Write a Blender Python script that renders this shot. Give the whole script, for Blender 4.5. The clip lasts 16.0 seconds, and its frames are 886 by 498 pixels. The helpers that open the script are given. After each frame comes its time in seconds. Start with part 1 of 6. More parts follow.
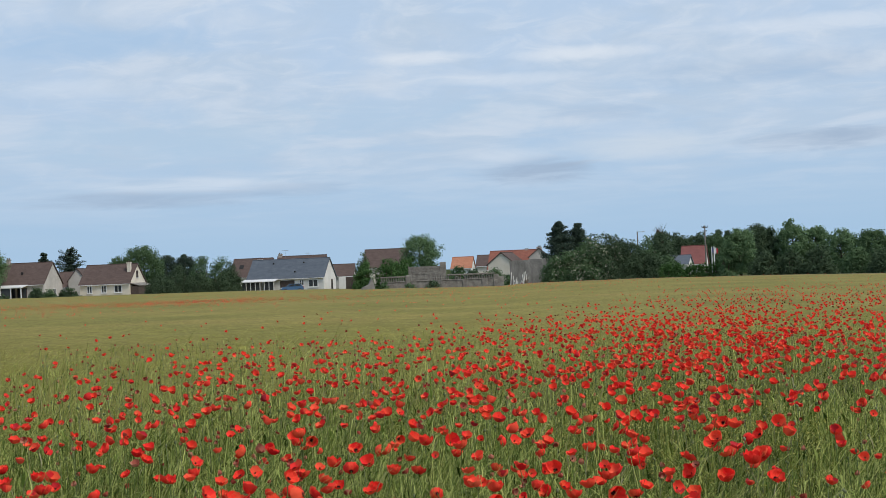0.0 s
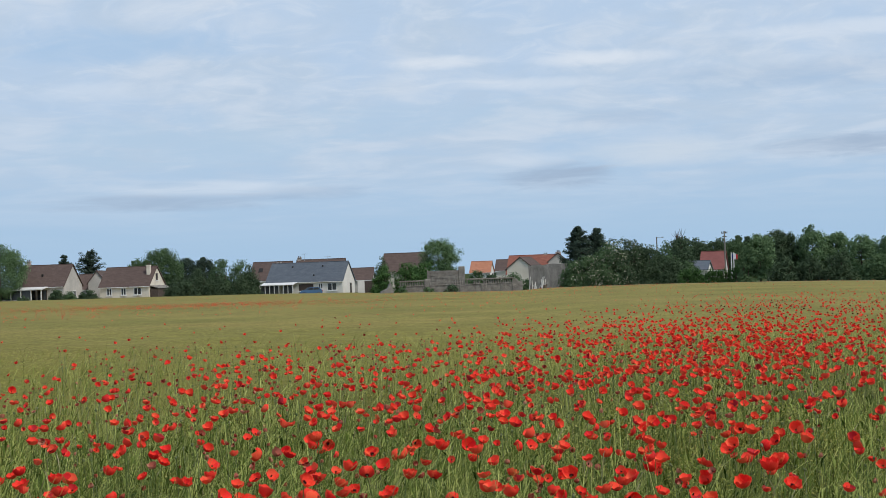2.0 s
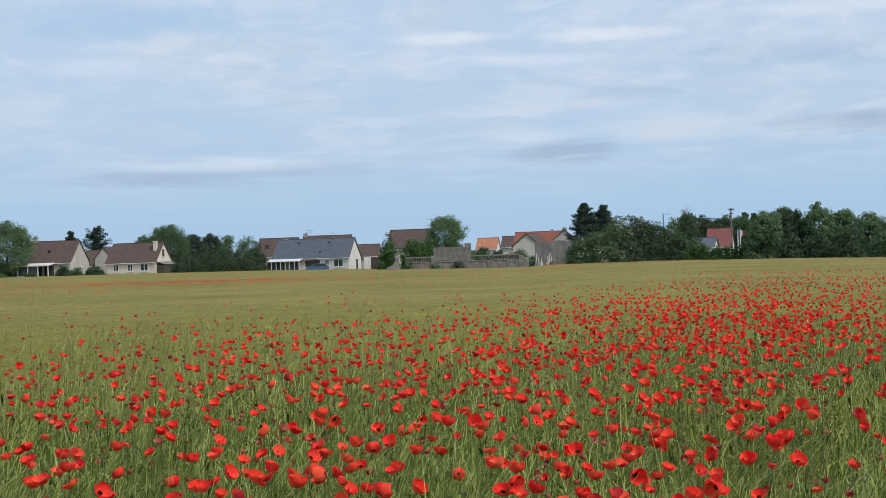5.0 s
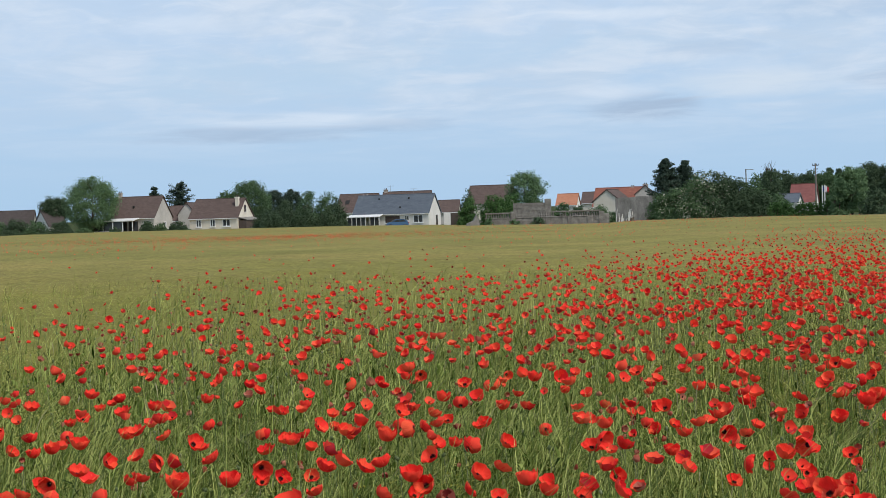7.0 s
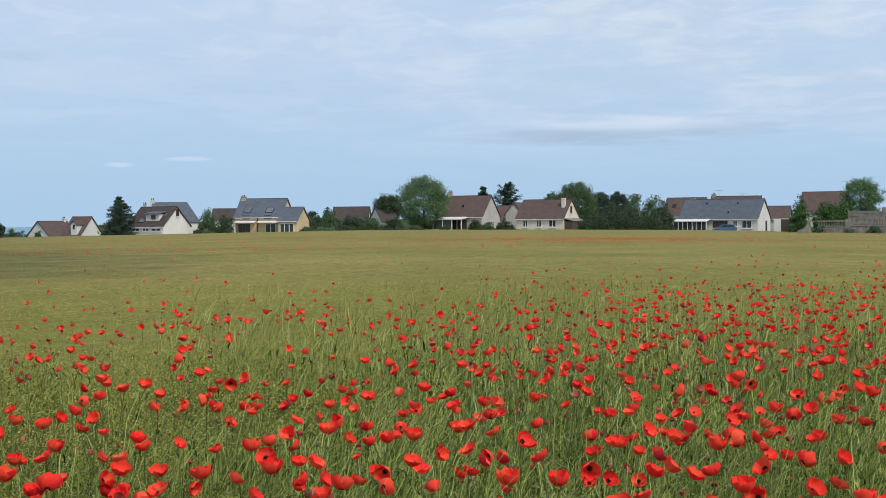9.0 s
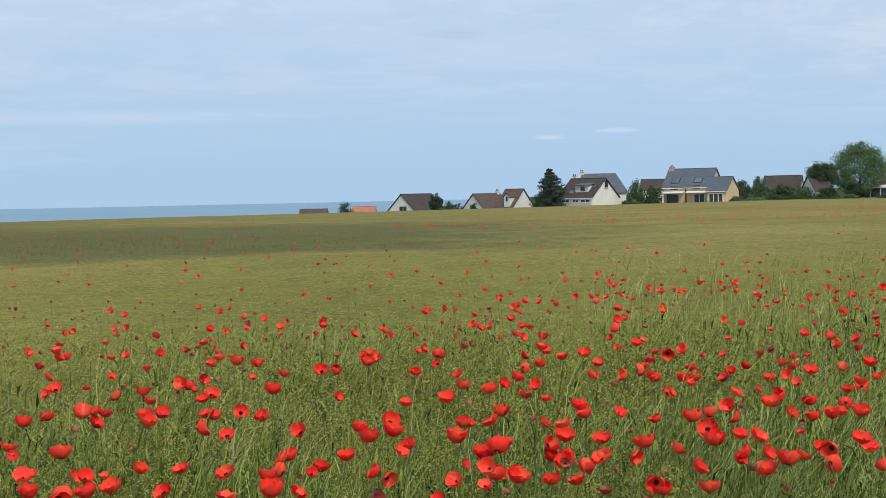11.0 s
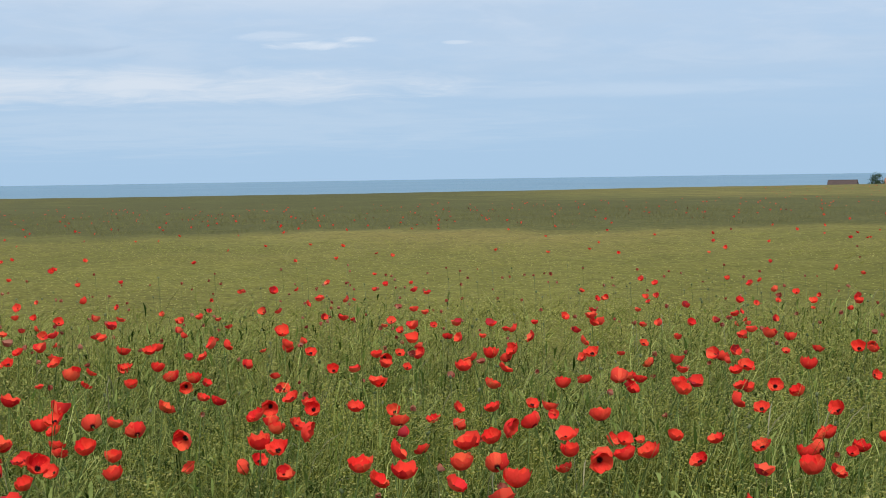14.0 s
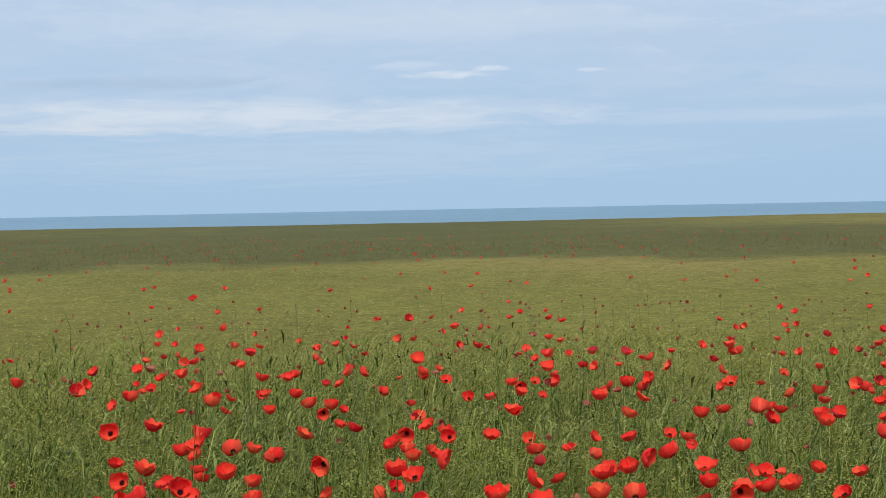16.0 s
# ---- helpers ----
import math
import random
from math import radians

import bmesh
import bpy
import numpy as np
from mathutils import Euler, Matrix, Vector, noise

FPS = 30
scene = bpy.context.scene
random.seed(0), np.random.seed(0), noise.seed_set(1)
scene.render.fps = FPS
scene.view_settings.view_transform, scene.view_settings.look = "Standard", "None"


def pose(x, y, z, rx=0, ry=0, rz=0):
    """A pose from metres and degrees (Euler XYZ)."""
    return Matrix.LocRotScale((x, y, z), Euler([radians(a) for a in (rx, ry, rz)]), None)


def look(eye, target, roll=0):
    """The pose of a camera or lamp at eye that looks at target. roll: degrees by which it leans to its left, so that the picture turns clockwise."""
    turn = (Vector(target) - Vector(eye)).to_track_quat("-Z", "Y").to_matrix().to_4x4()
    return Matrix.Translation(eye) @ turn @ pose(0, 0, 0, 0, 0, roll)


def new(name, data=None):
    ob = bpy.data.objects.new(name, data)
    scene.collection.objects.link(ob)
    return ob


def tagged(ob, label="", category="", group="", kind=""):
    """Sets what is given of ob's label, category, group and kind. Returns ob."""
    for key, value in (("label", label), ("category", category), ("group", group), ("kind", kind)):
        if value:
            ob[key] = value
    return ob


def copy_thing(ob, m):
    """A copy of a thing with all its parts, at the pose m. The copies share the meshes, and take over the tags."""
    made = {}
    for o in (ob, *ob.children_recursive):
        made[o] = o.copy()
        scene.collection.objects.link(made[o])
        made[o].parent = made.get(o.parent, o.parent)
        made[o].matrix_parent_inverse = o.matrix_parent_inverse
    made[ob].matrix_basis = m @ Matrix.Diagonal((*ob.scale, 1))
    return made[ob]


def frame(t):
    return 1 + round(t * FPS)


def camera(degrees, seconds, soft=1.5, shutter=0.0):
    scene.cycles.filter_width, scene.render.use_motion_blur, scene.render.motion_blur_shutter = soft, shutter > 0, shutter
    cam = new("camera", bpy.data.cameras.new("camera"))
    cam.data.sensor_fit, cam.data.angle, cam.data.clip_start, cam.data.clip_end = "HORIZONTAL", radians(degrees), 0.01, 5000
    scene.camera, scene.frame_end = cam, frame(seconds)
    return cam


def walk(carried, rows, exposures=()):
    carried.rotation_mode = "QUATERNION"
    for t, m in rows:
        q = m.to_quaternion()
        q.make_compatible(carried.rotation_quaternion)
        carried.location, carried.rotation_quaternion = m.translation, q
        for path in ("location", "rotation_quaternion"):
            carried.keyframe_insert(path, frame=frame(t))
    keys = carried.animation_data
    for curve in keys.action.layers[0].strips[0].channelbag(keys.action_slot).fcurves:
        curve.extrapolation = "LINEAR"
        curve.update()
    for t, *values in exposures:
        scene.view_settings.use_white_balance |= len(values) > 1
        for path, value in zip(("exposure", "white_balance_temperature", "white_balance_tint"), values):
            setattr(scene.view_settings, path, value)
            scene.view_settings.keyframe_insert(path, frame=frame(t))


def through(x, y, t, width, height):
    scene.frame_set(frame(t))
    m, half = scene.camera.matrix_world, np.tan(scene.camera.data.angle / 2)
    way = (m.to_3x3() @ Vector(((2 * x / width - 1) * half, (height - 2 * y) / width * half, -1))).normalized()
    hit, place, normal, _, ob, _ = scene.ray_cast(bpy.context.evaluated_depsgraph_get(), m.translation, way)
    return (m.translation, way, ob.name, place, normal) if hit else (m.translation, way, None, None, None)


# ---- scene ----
import itertools

EYE = 1.6
cam = camera(34.18, 16.0, soft=0.75)
walk(cam, [
    (0, pose(0.000, 0.000, EYE, 90.787, 2.365, 0.032)),
    (0.5, pose(0.002, 0.000, EYE, 90.802, 2.542, 0.268)),
    (1, pose(0.004, 0.000, EYE, 90.966, 2.028, 0.405)),
    (1.5, pose(0.007, 0.000, EYE, 91.092, 1.720, 0.542)),
    (2, pose(0.009, 0.000, EYE, 90.985, 2.048, 0.781)),
    (2.5, pose(0.012, 0.000, EYE, 90.947, 1.944, 0.883)),
    (3, pose(0.014, 0.000, EYE, 90.836, 1.801, 0.544)),
    (5.5, pose(0.003, -0.000, EYE, 89.796, 2.058, 1.418)),
    (6, pose(-0.007, -0.000, EYE, 89.485, 2.058, 2.015)),
    (6.5, pose(-0.019, -0.001, EYE, 89.010, 1.952, 2.790)),
    (7, pose(-0.030, -0.002, EYE, 88.410, 1.926, 4.192)),
    (7.5, pose(-0.040, -0.003, EYE, 88.292, 1.760, 6.932)),
    (8, pose(-0.050, -0.004, EYE, 88.833, 1.067, 10.000)),
    (10.5, pose(-0.098, -0.022, EYE, 87.828, 1.176, 29.488)),
    (11, pose(-0.112, -0.030, EYE, 87.858, 1.185, 33.972)),
    (11.5, pose(-0.126, -0.040, EYE, 87.474, 1.140, 38.523)),
    (12, pose(-0.140, -0.052, EYE, 86.870, 0.801, 41.993)),
    (12.5, pose(-0.150, -0.062, EYE, 86.486, 0.486, 45.655)),
    (13, pose(-0.155, -0.067, EYE, 86.555, 0.775, 48.917)),
    (13.5, pose(-0.157, -0.069, EYE, 86.780, 0.837, 51.747)),
    (14, pose(-0.159, -0.071, EYE, 87.037, 0.866, 54.583)),
    (14.5, pose(-0.160, -0.073, EYE, 87.489, 1.233, 56.823)),
    (15, pose(-0.161, -0.076, EYE, 87.672, 1.122, 58.185)),
    (15.5, pose(-0.163, -0.078, EYE, 87.844, 0.925, 59.301)),
    (16, pose(-0.164, -0.079, EYE, 88.231, 1.115, 59.885)),
], exposures=((0, -0.08), (3, -0.08), (5.5, 0.0), (7, 0.05), (8, 0.04), (10.5, 0.03), (13, 0.02), (16, -0.05)))

# ---- sky and sun ----
SUN_AZ, SUN_EL = 232.0, 52.0  # turned left from the first view, degrees


def sky_world():
    w = bpy.data.worlds.new("sky")
    scene.world = w
    w.use_nodes = True
    nt = w.node_tree
    nt.nodes.clear()

    def n(kind, **kw):
        node = nt.nodes.new(kind)
        for k, v in kw.items():
            node.inputs[k].default_value = v
        return node

    def math_(op, a, b=None):
        node = nt.nodes.new("ShaderNodeMath")
        node.operation = op
        for i, v in enumerate((a, b)):
            if v is None:
                continue
            if isinstance(v, (int, float)):
                node.inputs[i].default_value = v
            else:
                nt.links.new(v, node.inputs[i])
        return node.outputs[0]

    def ramp(fac, lo, hi, a=0.0, b=1.0):
        node = nt.nodes.new("ShaderNodeMapRange")
        node.interpolation_type = "SMOOTHSTEP"
        node.inputs[1].default_value, node.inputs[2].default_value = lo, hi
        node.inputs[3].default_value, node.inputs[4].default_value = a, b
        nt.links.new(fac, node.inputs[0])
        return node.outputs[0]

    def mix(fac, a, b):
        node = nt.nodes.new("ShaderNodeMix")
        node.data_type = "RGBA"
        nt.links.new(fac, node.inputs[0])
        for sock, v in ((6, a), (7, b)):
            if isinstance(v, tuple):
                node.inputs[sock].default_value = (*v, 1)
            else:
                nt.links.new(v, node.inputs[sock])
        return node.outputs[2]

    sky = nt.nodes.new("ShaderNodeTexSky")
    sky.sky_type = "NISHITA"
    sky.sun_disc = False
    sky.sun_elevation = radians(SUN_EL)
    sky.sun_rotation = radians(360 - SUN_AZ)
    sky.air_density, sky.dust_density, sky.ozone_density = 1.0, 0.6, 2.0
    co = nt.nodes.new("ShaderNodeTexCoord")
    sep = nt.nodes.new("ShaderNodeSeparateXYZ")
    nt.links.new(co.outputs["Generated"], sep.inputs[0])
    x, y, z = sep.outputs
    up = math_("MAXIMUM", z, 0.0)
    az = math_("ARCTAN2", math_("MULTIPLY", x, -1.0), y)
    # a flat layer of cloud, seen in perspective
    deep = math_("DIVIDE", 1.0, math_("ADD", up, 0.07))

    def layer(sx, sy, detail, scale, rough=0.55, off=0.0, warp=0.0):
        comb = nt.nodes.new("ShaderNodeCombineXYZ")
        nt.links.new(math_("MULTIPLY", az, sx), comb.inputs[0])
        nt.links.new(math_("MULTIPLY", deep, sy), comb.inputs[1])
        comb.inputs[2].default_value = off
        t = nt.nodes.new("ShaderNodeTexNoise")
        t.inputs["Scale"].default_value, t.inputs["Detail"].default_value = scale, detail
        t.inputs["Roughness"].default_value, t.inputs["Distortion"].default_value = rough, warp
        nt.links.new(comb.outputs[0], t.inputs["Vector"])
        return t.outputs[0]

    broad = layer(4.5, 0.42, 3, 1.6, off=3.1, warp=0.5)
    streak = layer(8.0, 1.0, 6, 2.2, 0.6, off=7.7, warp=0.6)
    cover = math_("ADD", math_("MULTIPLY", broad, 0.65), math_("MULTIPLY", streak, 0.45))
    veil = math_("MULTIPLY", ramp(cover, 0.38, 0.68), ramp(up, 0.015, 0.10))
    blue = mix(ramp(up, 0.0, 0.16), (4.05, 5.85, 7.9), (5.0, 6.45, 8.4))
    base = mix(ramp(up, 0.30, 0.75), blue, sky.outputs[0])
    grey = layer(6.0, 0.7, 5, 2.1, off=12.4, warp=0.6)
    cloud = mix(ramp(grey, 0.40, 0.62), (6.35, 7.25, 8.45), (5.2, 6.4, 7.9))
    col = mix(math_("MULTIPLY", veil, ramp(az, 0.16, 0.5, 0.85, 0.38)), base, cloud)

    # fine drawn-out filaments
    fine = layer(11.0, 1.7, 6, 2.1, 0.58, off=21.3, warp=1.1)
    thin = math_("MULTIPLY", math_("MULTIPLY", ramp(fine, 0.47, 0.72), ramp(up, 0.06, 0.15)), ramp(az, 0.16, 0.5, 0.30, 0.16))
    col = mix(thin, col, (7.7, 8.35, 9.2))
    gaps = math_("MULTIPLY", math_("MULTIPLY", ramp(fine, 0.32, 0.48, 1.0, 0.0), ramp(up, 0.06, 0.14)), ramp(az, 0.16, 0.5, 0.32, 0.10))
    col = mix(gaps, col, (4.7, 6.1, 7.9))

    def puff(col, az0, el0, half_az, half_el, colour, amount, rag=0.8):
        # one long cloud bank, with ragged edges
        da = math_("DIVIDE", math_("SUBTRACT", az, radians(az0)), radians(half_az))
        de = math_("DIVIDE", math_("SUBTRACT", z, math.sin(radians(el0))), radians(half_el))
        d = math_("ADD", math_("MULTIPLY", da, da), math_("MULTIPLY", de, de))
        d = math_("ADD", d, math_("MULTIPLY", math_("SUBTRACT", streak, 0.5), 4.0 * rag))
        f = math_("MULTIPLY", ramp(d, -0.5, 1.5, 1.0, 0.0), amount)
        return mix(f, col, colour)

    for bank in CLOUD_BANKS:
        col = puff(col, *bank)
    bg = nt.nodes.new("ShaderNodeBackground")
    bg.inputs["Strength"].default_value = 0.1
    nt.links.new(col, bg.inputs["Color"])
    out = nt.nodes.new("ShaderNodeOutputWorld")
    nt.links.new(bg.outputs[0], out.inputs[0])


WHITE, GREY, BLUE = (7.9, 8.5, 9.3), (3.7, 4.75, 6.3), (4.0, 5.8, 8.1)
CLOUD_BANKS = (
    (-8.0, 4.5, 3.6, 0.6, (7.5, 8.0, 8.5), 0.5),
    (-3.9, 3.75, 2.3, 0.55, GREY, 0.8),
    (-3.0, 4.35, 1.6, 0.3, WHITE, 0.35),
    (-15.2, 4.4, 3.2, 0.45, GREY, 0.75),
    (-6.3, 5.9, 2.2, 0.35, GREY, 0.25),
    (9.6, 3.65, 4.2, 0.32, WHITE, 0.5),
    (11.6, 3.15, 4.6, 0.36, GREY, 0.62),
    (6.0, 3.4, 2.6, 0.3, GREY, 0.35),
    (0.7, 8.35, 2.0, 0.26, WHITE, 0.6),
    (-5.8, 8.25, 2.6, 0.3, WHITE, 0.65),
    (-2.6, 7.4, 3.4, 0.26, WHITE, 0.45),
    (-14.5, 8.8, 4.0, 0.35, WHITE, 0.5),
    (14.0, 7.5, 3.2, 0.4, WHITE, 0.4),
    (13.5, 9.2, 5.0, 0.7, BLUE, 0.7),
    (10.5, 5.4, 7.0, 1.1, (4.7, 6.3, 8.0), 0.6),
    (1.0, 6.2, 6.0, 0.8, (4.7, 6.3, 8.0), 0.4),
    (-9.5, 6.9, 5.0, 0.5, BLUE, 0.35),
    (-14.0, 7.2, 6.0, 0.6, GREY, 0.25),
    (68.0, 3.55, 14.0, 0.75, (7.3, 7.95, 8.8), 0.8),
    (73.0, 3.2, 5.0, 0.3, (6.9, 7.5, 8.3), 0.5),
    (48.0, 3.25, 9.0, 0.32, WHITE, 0.22),
    (59.7, 5.12, 1.7, 0.17, WHITE, 0.7, 1.7),
    (57.9, 5.36, 0.9, 0.13, WHITE, 0.7, 1.6),
    (60.5, 5.5, 1.6, 0.2, WHITE, 0.3, 1.8),
    (53.9, 5.2, 0.5, 0.07, WHITE, 0.4, 1.5),
    (72.0, 4.9, 6.0, 0.3, GREY, 0.3),
    (64.0, 1.9, 16.0, 1.1, (5.7, 6.95, 8.4), 0.45),
    (62.0, 7.2, 12.0, 0.8, (6.8, 7.6, 8.7), 0.4),
    (29.65, 2.2, 0.6, 0.10, WHITE, 0.42, 1.8),
    (27.0, 2.4, 0.8, 0.10, WHITE, 0.3, 1.8),
    (33.5, 6.3, 1.6, 0.2, GREY, 0.25),
)
sky_world()
sun = new("sun", bpy.data.lights.new("sun", "SUN"))
sun.data.energy, sun.data.angle, sun.data.color = 2.6, radians(16), (1.0, 0.94, 0.84)
sun.matrix_world = look((-math.sin(radians(SUN_AZ)) * math.cos(radians(SUN_EL)), math.cos(radians(SUN_AZ)) * math.cos(radians(SUN_EL)), math.sin(radians(SUN_EL))), (0, 0, 0))


# ---- materials ----
def material(name, stops, rough=0.8, scale=6.0, detail=5.0, bump=0.0, source="noise", fine=0.0, glow_through=0.0, metal=0.0, stretch=(1, 1, 1), coords="Object", spec=0.3):
    """A surface whose colour runs through stops (place, colour) by noise, by a random number for each loose piece or for each object."""
    m = bpy.data.materials.new(name)
    m.use_nodes = True
    nt = m.node_tree
    b = nt.nodes["Principled BSDF"]
    b.inputs["Roughness"].default_value, b.inputs["Metallic"].default_value = rough, metal
    b.inputs["Specular IOR Level"].default_value = spec
    co = nt.nodes.new("ShaderNodeTexCoord")
    mp = nt.nodes.new("ShaderNodeMapping")
    mp.inputs["Scale"].default_value = stretch
    nt.links.new(co.outputs[coords], mp.inputs[0])
    t = nt.nodes.new("ShaderNodeTexNoise")
    t.inputs["Scale"].default_value, t.inputs["Detail"].default_value = scale, detail
    t.inputs["Roughness"].default_value = 0.6
    nt.links.new(mp.outputs[0], t.inputs["Vector"])
    fac = t.outputs[0]
    if source == "island":
        fac = nt.nodes.new("ShaderNodeNewGeometry").outputs["Random Per Island"]
    elif source == "object":
        fac = nt.nodes.new("ShaderNodeObjectInfo").outputs["Random"]
    r = nt.nodes.new("ShaderNodeValToRGB")
    els = r.color_ramp.elements
    while len(els) < len(stops):
        els.new(0.5)
    for e, (p, c) in zip(els, stops):
        e.position, e.color = p, (*c, 1)
    nt.links.new(fac, r.inputs[0])
    col = r.outputs[0]
    if fine:
        f = nt.nodes.new("ShaderNodeTexNoise")
        f.inputs["Scale"].default_value, f.inputs["Detail"].default_value = scale * 9, 3
        nt.links.new(mp.outputs[0], f.inputs["Vector"])
        mr = nt.nodes.new("ShaderNodeMapRange")
        mr.inputs[1].default_value, mr.inputs[2].default_value = 0.3, 0.7
        mr.inputs[3].default_value, mr.inputs[4].default_value = 1 - fine, 1 + fine
        nt.links.new(f.outputs[0], mr.inputs[0])
        vm = nt.nodes.new("ShaderNodeVectorMath")
        vm.operation = "SCALE"
        nt.links.new(col, vm.inputs[0])
        nt.links.new(mr.outputs[0], vm.inputs["Scale"])
        col = vm.outputs[0]
    nt.links.new(col, b.inputs["Base Color"])
    if bump:
        bp = nt.nodes.new("ShaderNodeBump")
        bp.inputs["Strength"].default_value, bp.inputs["Distance"].default_value = bump, 0.05
        nt.links.new(t.outputs[0], bp.inputs["Height"])
        nt.links.new(bp.outputs[0], b.inputs["Normal"])
    if glow_through:
        tr = nt.nodes.new("ShaderNodeBsdfTranslucent")
        nt.links.new(col, tr.inputs[0])
        ms = nt.nodes.new("ShaderNodeMixShader")
        ms.inputs[0].default_value = glow_through
        nt.links.new(b.outputs[0], ms.inputs[1])
        nt.links.new(tr.outputs[0], ms.inputs[2])
        nt.links.new(ms.outputs[0], nt.nodes["Material Output"].inputs[0])
    return m


M = {}
M["render"] = material("cream_render", [(0.3, (0.66, 0.60, 0.50)), (0.7, (0.78, 0.73, 0.63))], 0.9, 0.5, fine=0.04, bump=0.05)
M["white"] = material("white_render", [(0.3, (0.70, 0.68, 0.63)), (0.7, (0.82, 0.80, 0.76))], 0.9, 0.5, fine=0.04, bump=0.05)
M["grey_render"] = material("grey_render", [(0.3, (0.42, 0.40, 0.37)), (0.7, (0.56, 0.53, 0.49))], 0.9, 0.5, fine=0.06, bump=0.05)
M["ochre"] = material("ochre_render", [(0.3, (0.60, 0.46, 0.28)), (0.7, (0.72, 0.57, 0.38))], 0.9, 0.5, fine=0.04, bump=0.05)
M["paint"] = material("white_paint", [(0.2, (0.74, 0.74, 0.73)), (0.8, (0.82, 0.82, 0.81))], 0.45, 3, fine=0.03)
M["brown_tile"] = material("brown_roof_tile", [(0.25, (0.08, 0.055, 0.05)), (0.55, (0.11, 0.078, 0.068)), (0.8, (0.145, 0.102, 0.086))], 0.85, 1.2, fine=0.25, bump=0.3, stretch=(1, 1, 3))
M["red_tile"] = material("red_roof_tile", [(0.25, (0.20, 0.074, 0.054)), (0.6, (0.275, 0.105, 0.074)), (0.85, (0.34, 0.14, 0.095))], 0.85, 1.2, fine=0.2, bump=0.3, stretch=(1, 1, 3))
M["dusky_tile"] = material("faded_red_tile", [(0.25, (0.17, 0.062, 0.058)), (0.6, (0.225, 0.085, 0.075)), (0.85, (0.27, 0.115, 0.10))], 0.85, 1.2, fine=0.2, bump=0.3, stretch=(1, 1, 3))
M["dark_tile"] = material("dark_roof_tile", [(0.25, (0.05, 0.04, 0.038)), (0.55, (0.072, 0.058, 0.054)), (0.8, (0.10, 0.08, 0.072))], 0.85, 1.2, fine=0.25, bump=0.3, stretch=(1, 1, 3))
M["orange_tile"] = material("orange_roof_tile", [(0.25, (0.36, 0.15, 0.09)), (0.6, (0.45, 0.20, 0.12)), (0.85, (0.50, 0.26, 0.17))], 0.85, 1.2, fine=0.15, bump=0.3, stretch=(1, 1, 3))
M["slate"] = material("blue_grey_slate", [(0.25, (0.075, 0.09, 0.115)), (0.6, (0.11, 0.13, 0.155)), (0.85, (0.15, 0.17, 0.195))], 0.55, 1.0, fine=0.15, bump=0.25, stretch=(1, 1, 3))
M["glass"] = material("dark_window_glass", [(0.3, (0.025, 0.03, 0.035)), (0.7, (0.06, 0.065, 0.07))], 0.12, 0.6, spec=0.6)
M["brick"] = material("chimney_brick", [(0.3, (0.36, 0.30, 0.26)), (0.7, (0.5, 0.44, 0.39))], 0.9, 3, fine=0.2, bump=0.3)
M["dark_wood"] = material("dark_brown_wood", [(0.3, (0.06, 0.045, 0.04)), (0.7, (0.11, 0.085, 0.07))], 0.8, 2, fine=0.2, stretch=(6, 1, 1))
M["stone"] = material("weathered_stone", [(0.25, (0.14, 0.125, 0.11)), (0.5, (0.23, 0.21, 0.185)), (0.75, (0.34, 0.315, 0.28))], 0.95, 1.6, fine=0.3, bump=0.6)
M["concrete"] = material("stained_concrete", [(0.25, (0.12, 0.115, 0.105)), (0.5, (0.22, 0.21, 0.195)), (0.8, (0.36, 0.345, 0.32))], 0.95, 0.9, fine=0.25, bump=0.5, stretch=(1.5, 1.5, 0.6))
M["metal"] = material("galvanised_metal", [(0.3, (0.30, 0.31, 0.32)), (0.7, (0.42, 0.43, 0.44))], 0.5, 3, metal=0.6)
M["bark"] = material("bark", [(0.3, (0.07, 0.055, 0.04)), (0.7, (0.15, 0.12, 0.09))], 0.95, 2, fine=0.3, bump=0.5, stretch=(3, 3, 0.6))
M["rubber"] = material("tyre_rubber", [(0.3, (0.02, 0.02, 0.02)), (0.7, (0.035, 0.035, 0.035))], 0.85, 4)
M["car_blue"] = material("blue_car_paint", [(0.2, (0.05, 0.115, 0.23)), (0.8, (0.07, 0.15, 0.28))], 0.25, 2, spec=0.6)
M["headlight"] = material("lamp_glass", [(0.2, (0.55, 0.55, 0.55)), (0.8, (0.7, 0.7, 0.7))], 0.15, 4, spec=0.6)
M["tail_red"] = material("red_plastic", [(0.2, (0.4, 0.03, 0.03)), (0.8, (0.5, 0.04, 0.04))], 0.3, 4)
M["flag_blue"] = material("blue_cloth", [(0.2, (0.03, 0.06, 0.25)), (0.8, (0.04, 0.08, 0.3))], 0.9, 4)
M["flag_white"] = material("white_cloth", [(0.2, (0.72, 0.72, 0.72)), (0.8, (0.8, 0.8, 0.8))], 0.9, 4)
M["flag_red"] = material("red_cloth", [(0.2, (0.55, 0.04, 0.05)), (0.8, (0.65, 0.06, 0.07))], 0.9, 4)


def leaves(name, dark, mid, light, through=0.25):
    return material(name, [(0.0, dark), (0.45, mid), (1.0, light)], 0.75, 1.0, source="island", glow_through=through, spec=0.06)


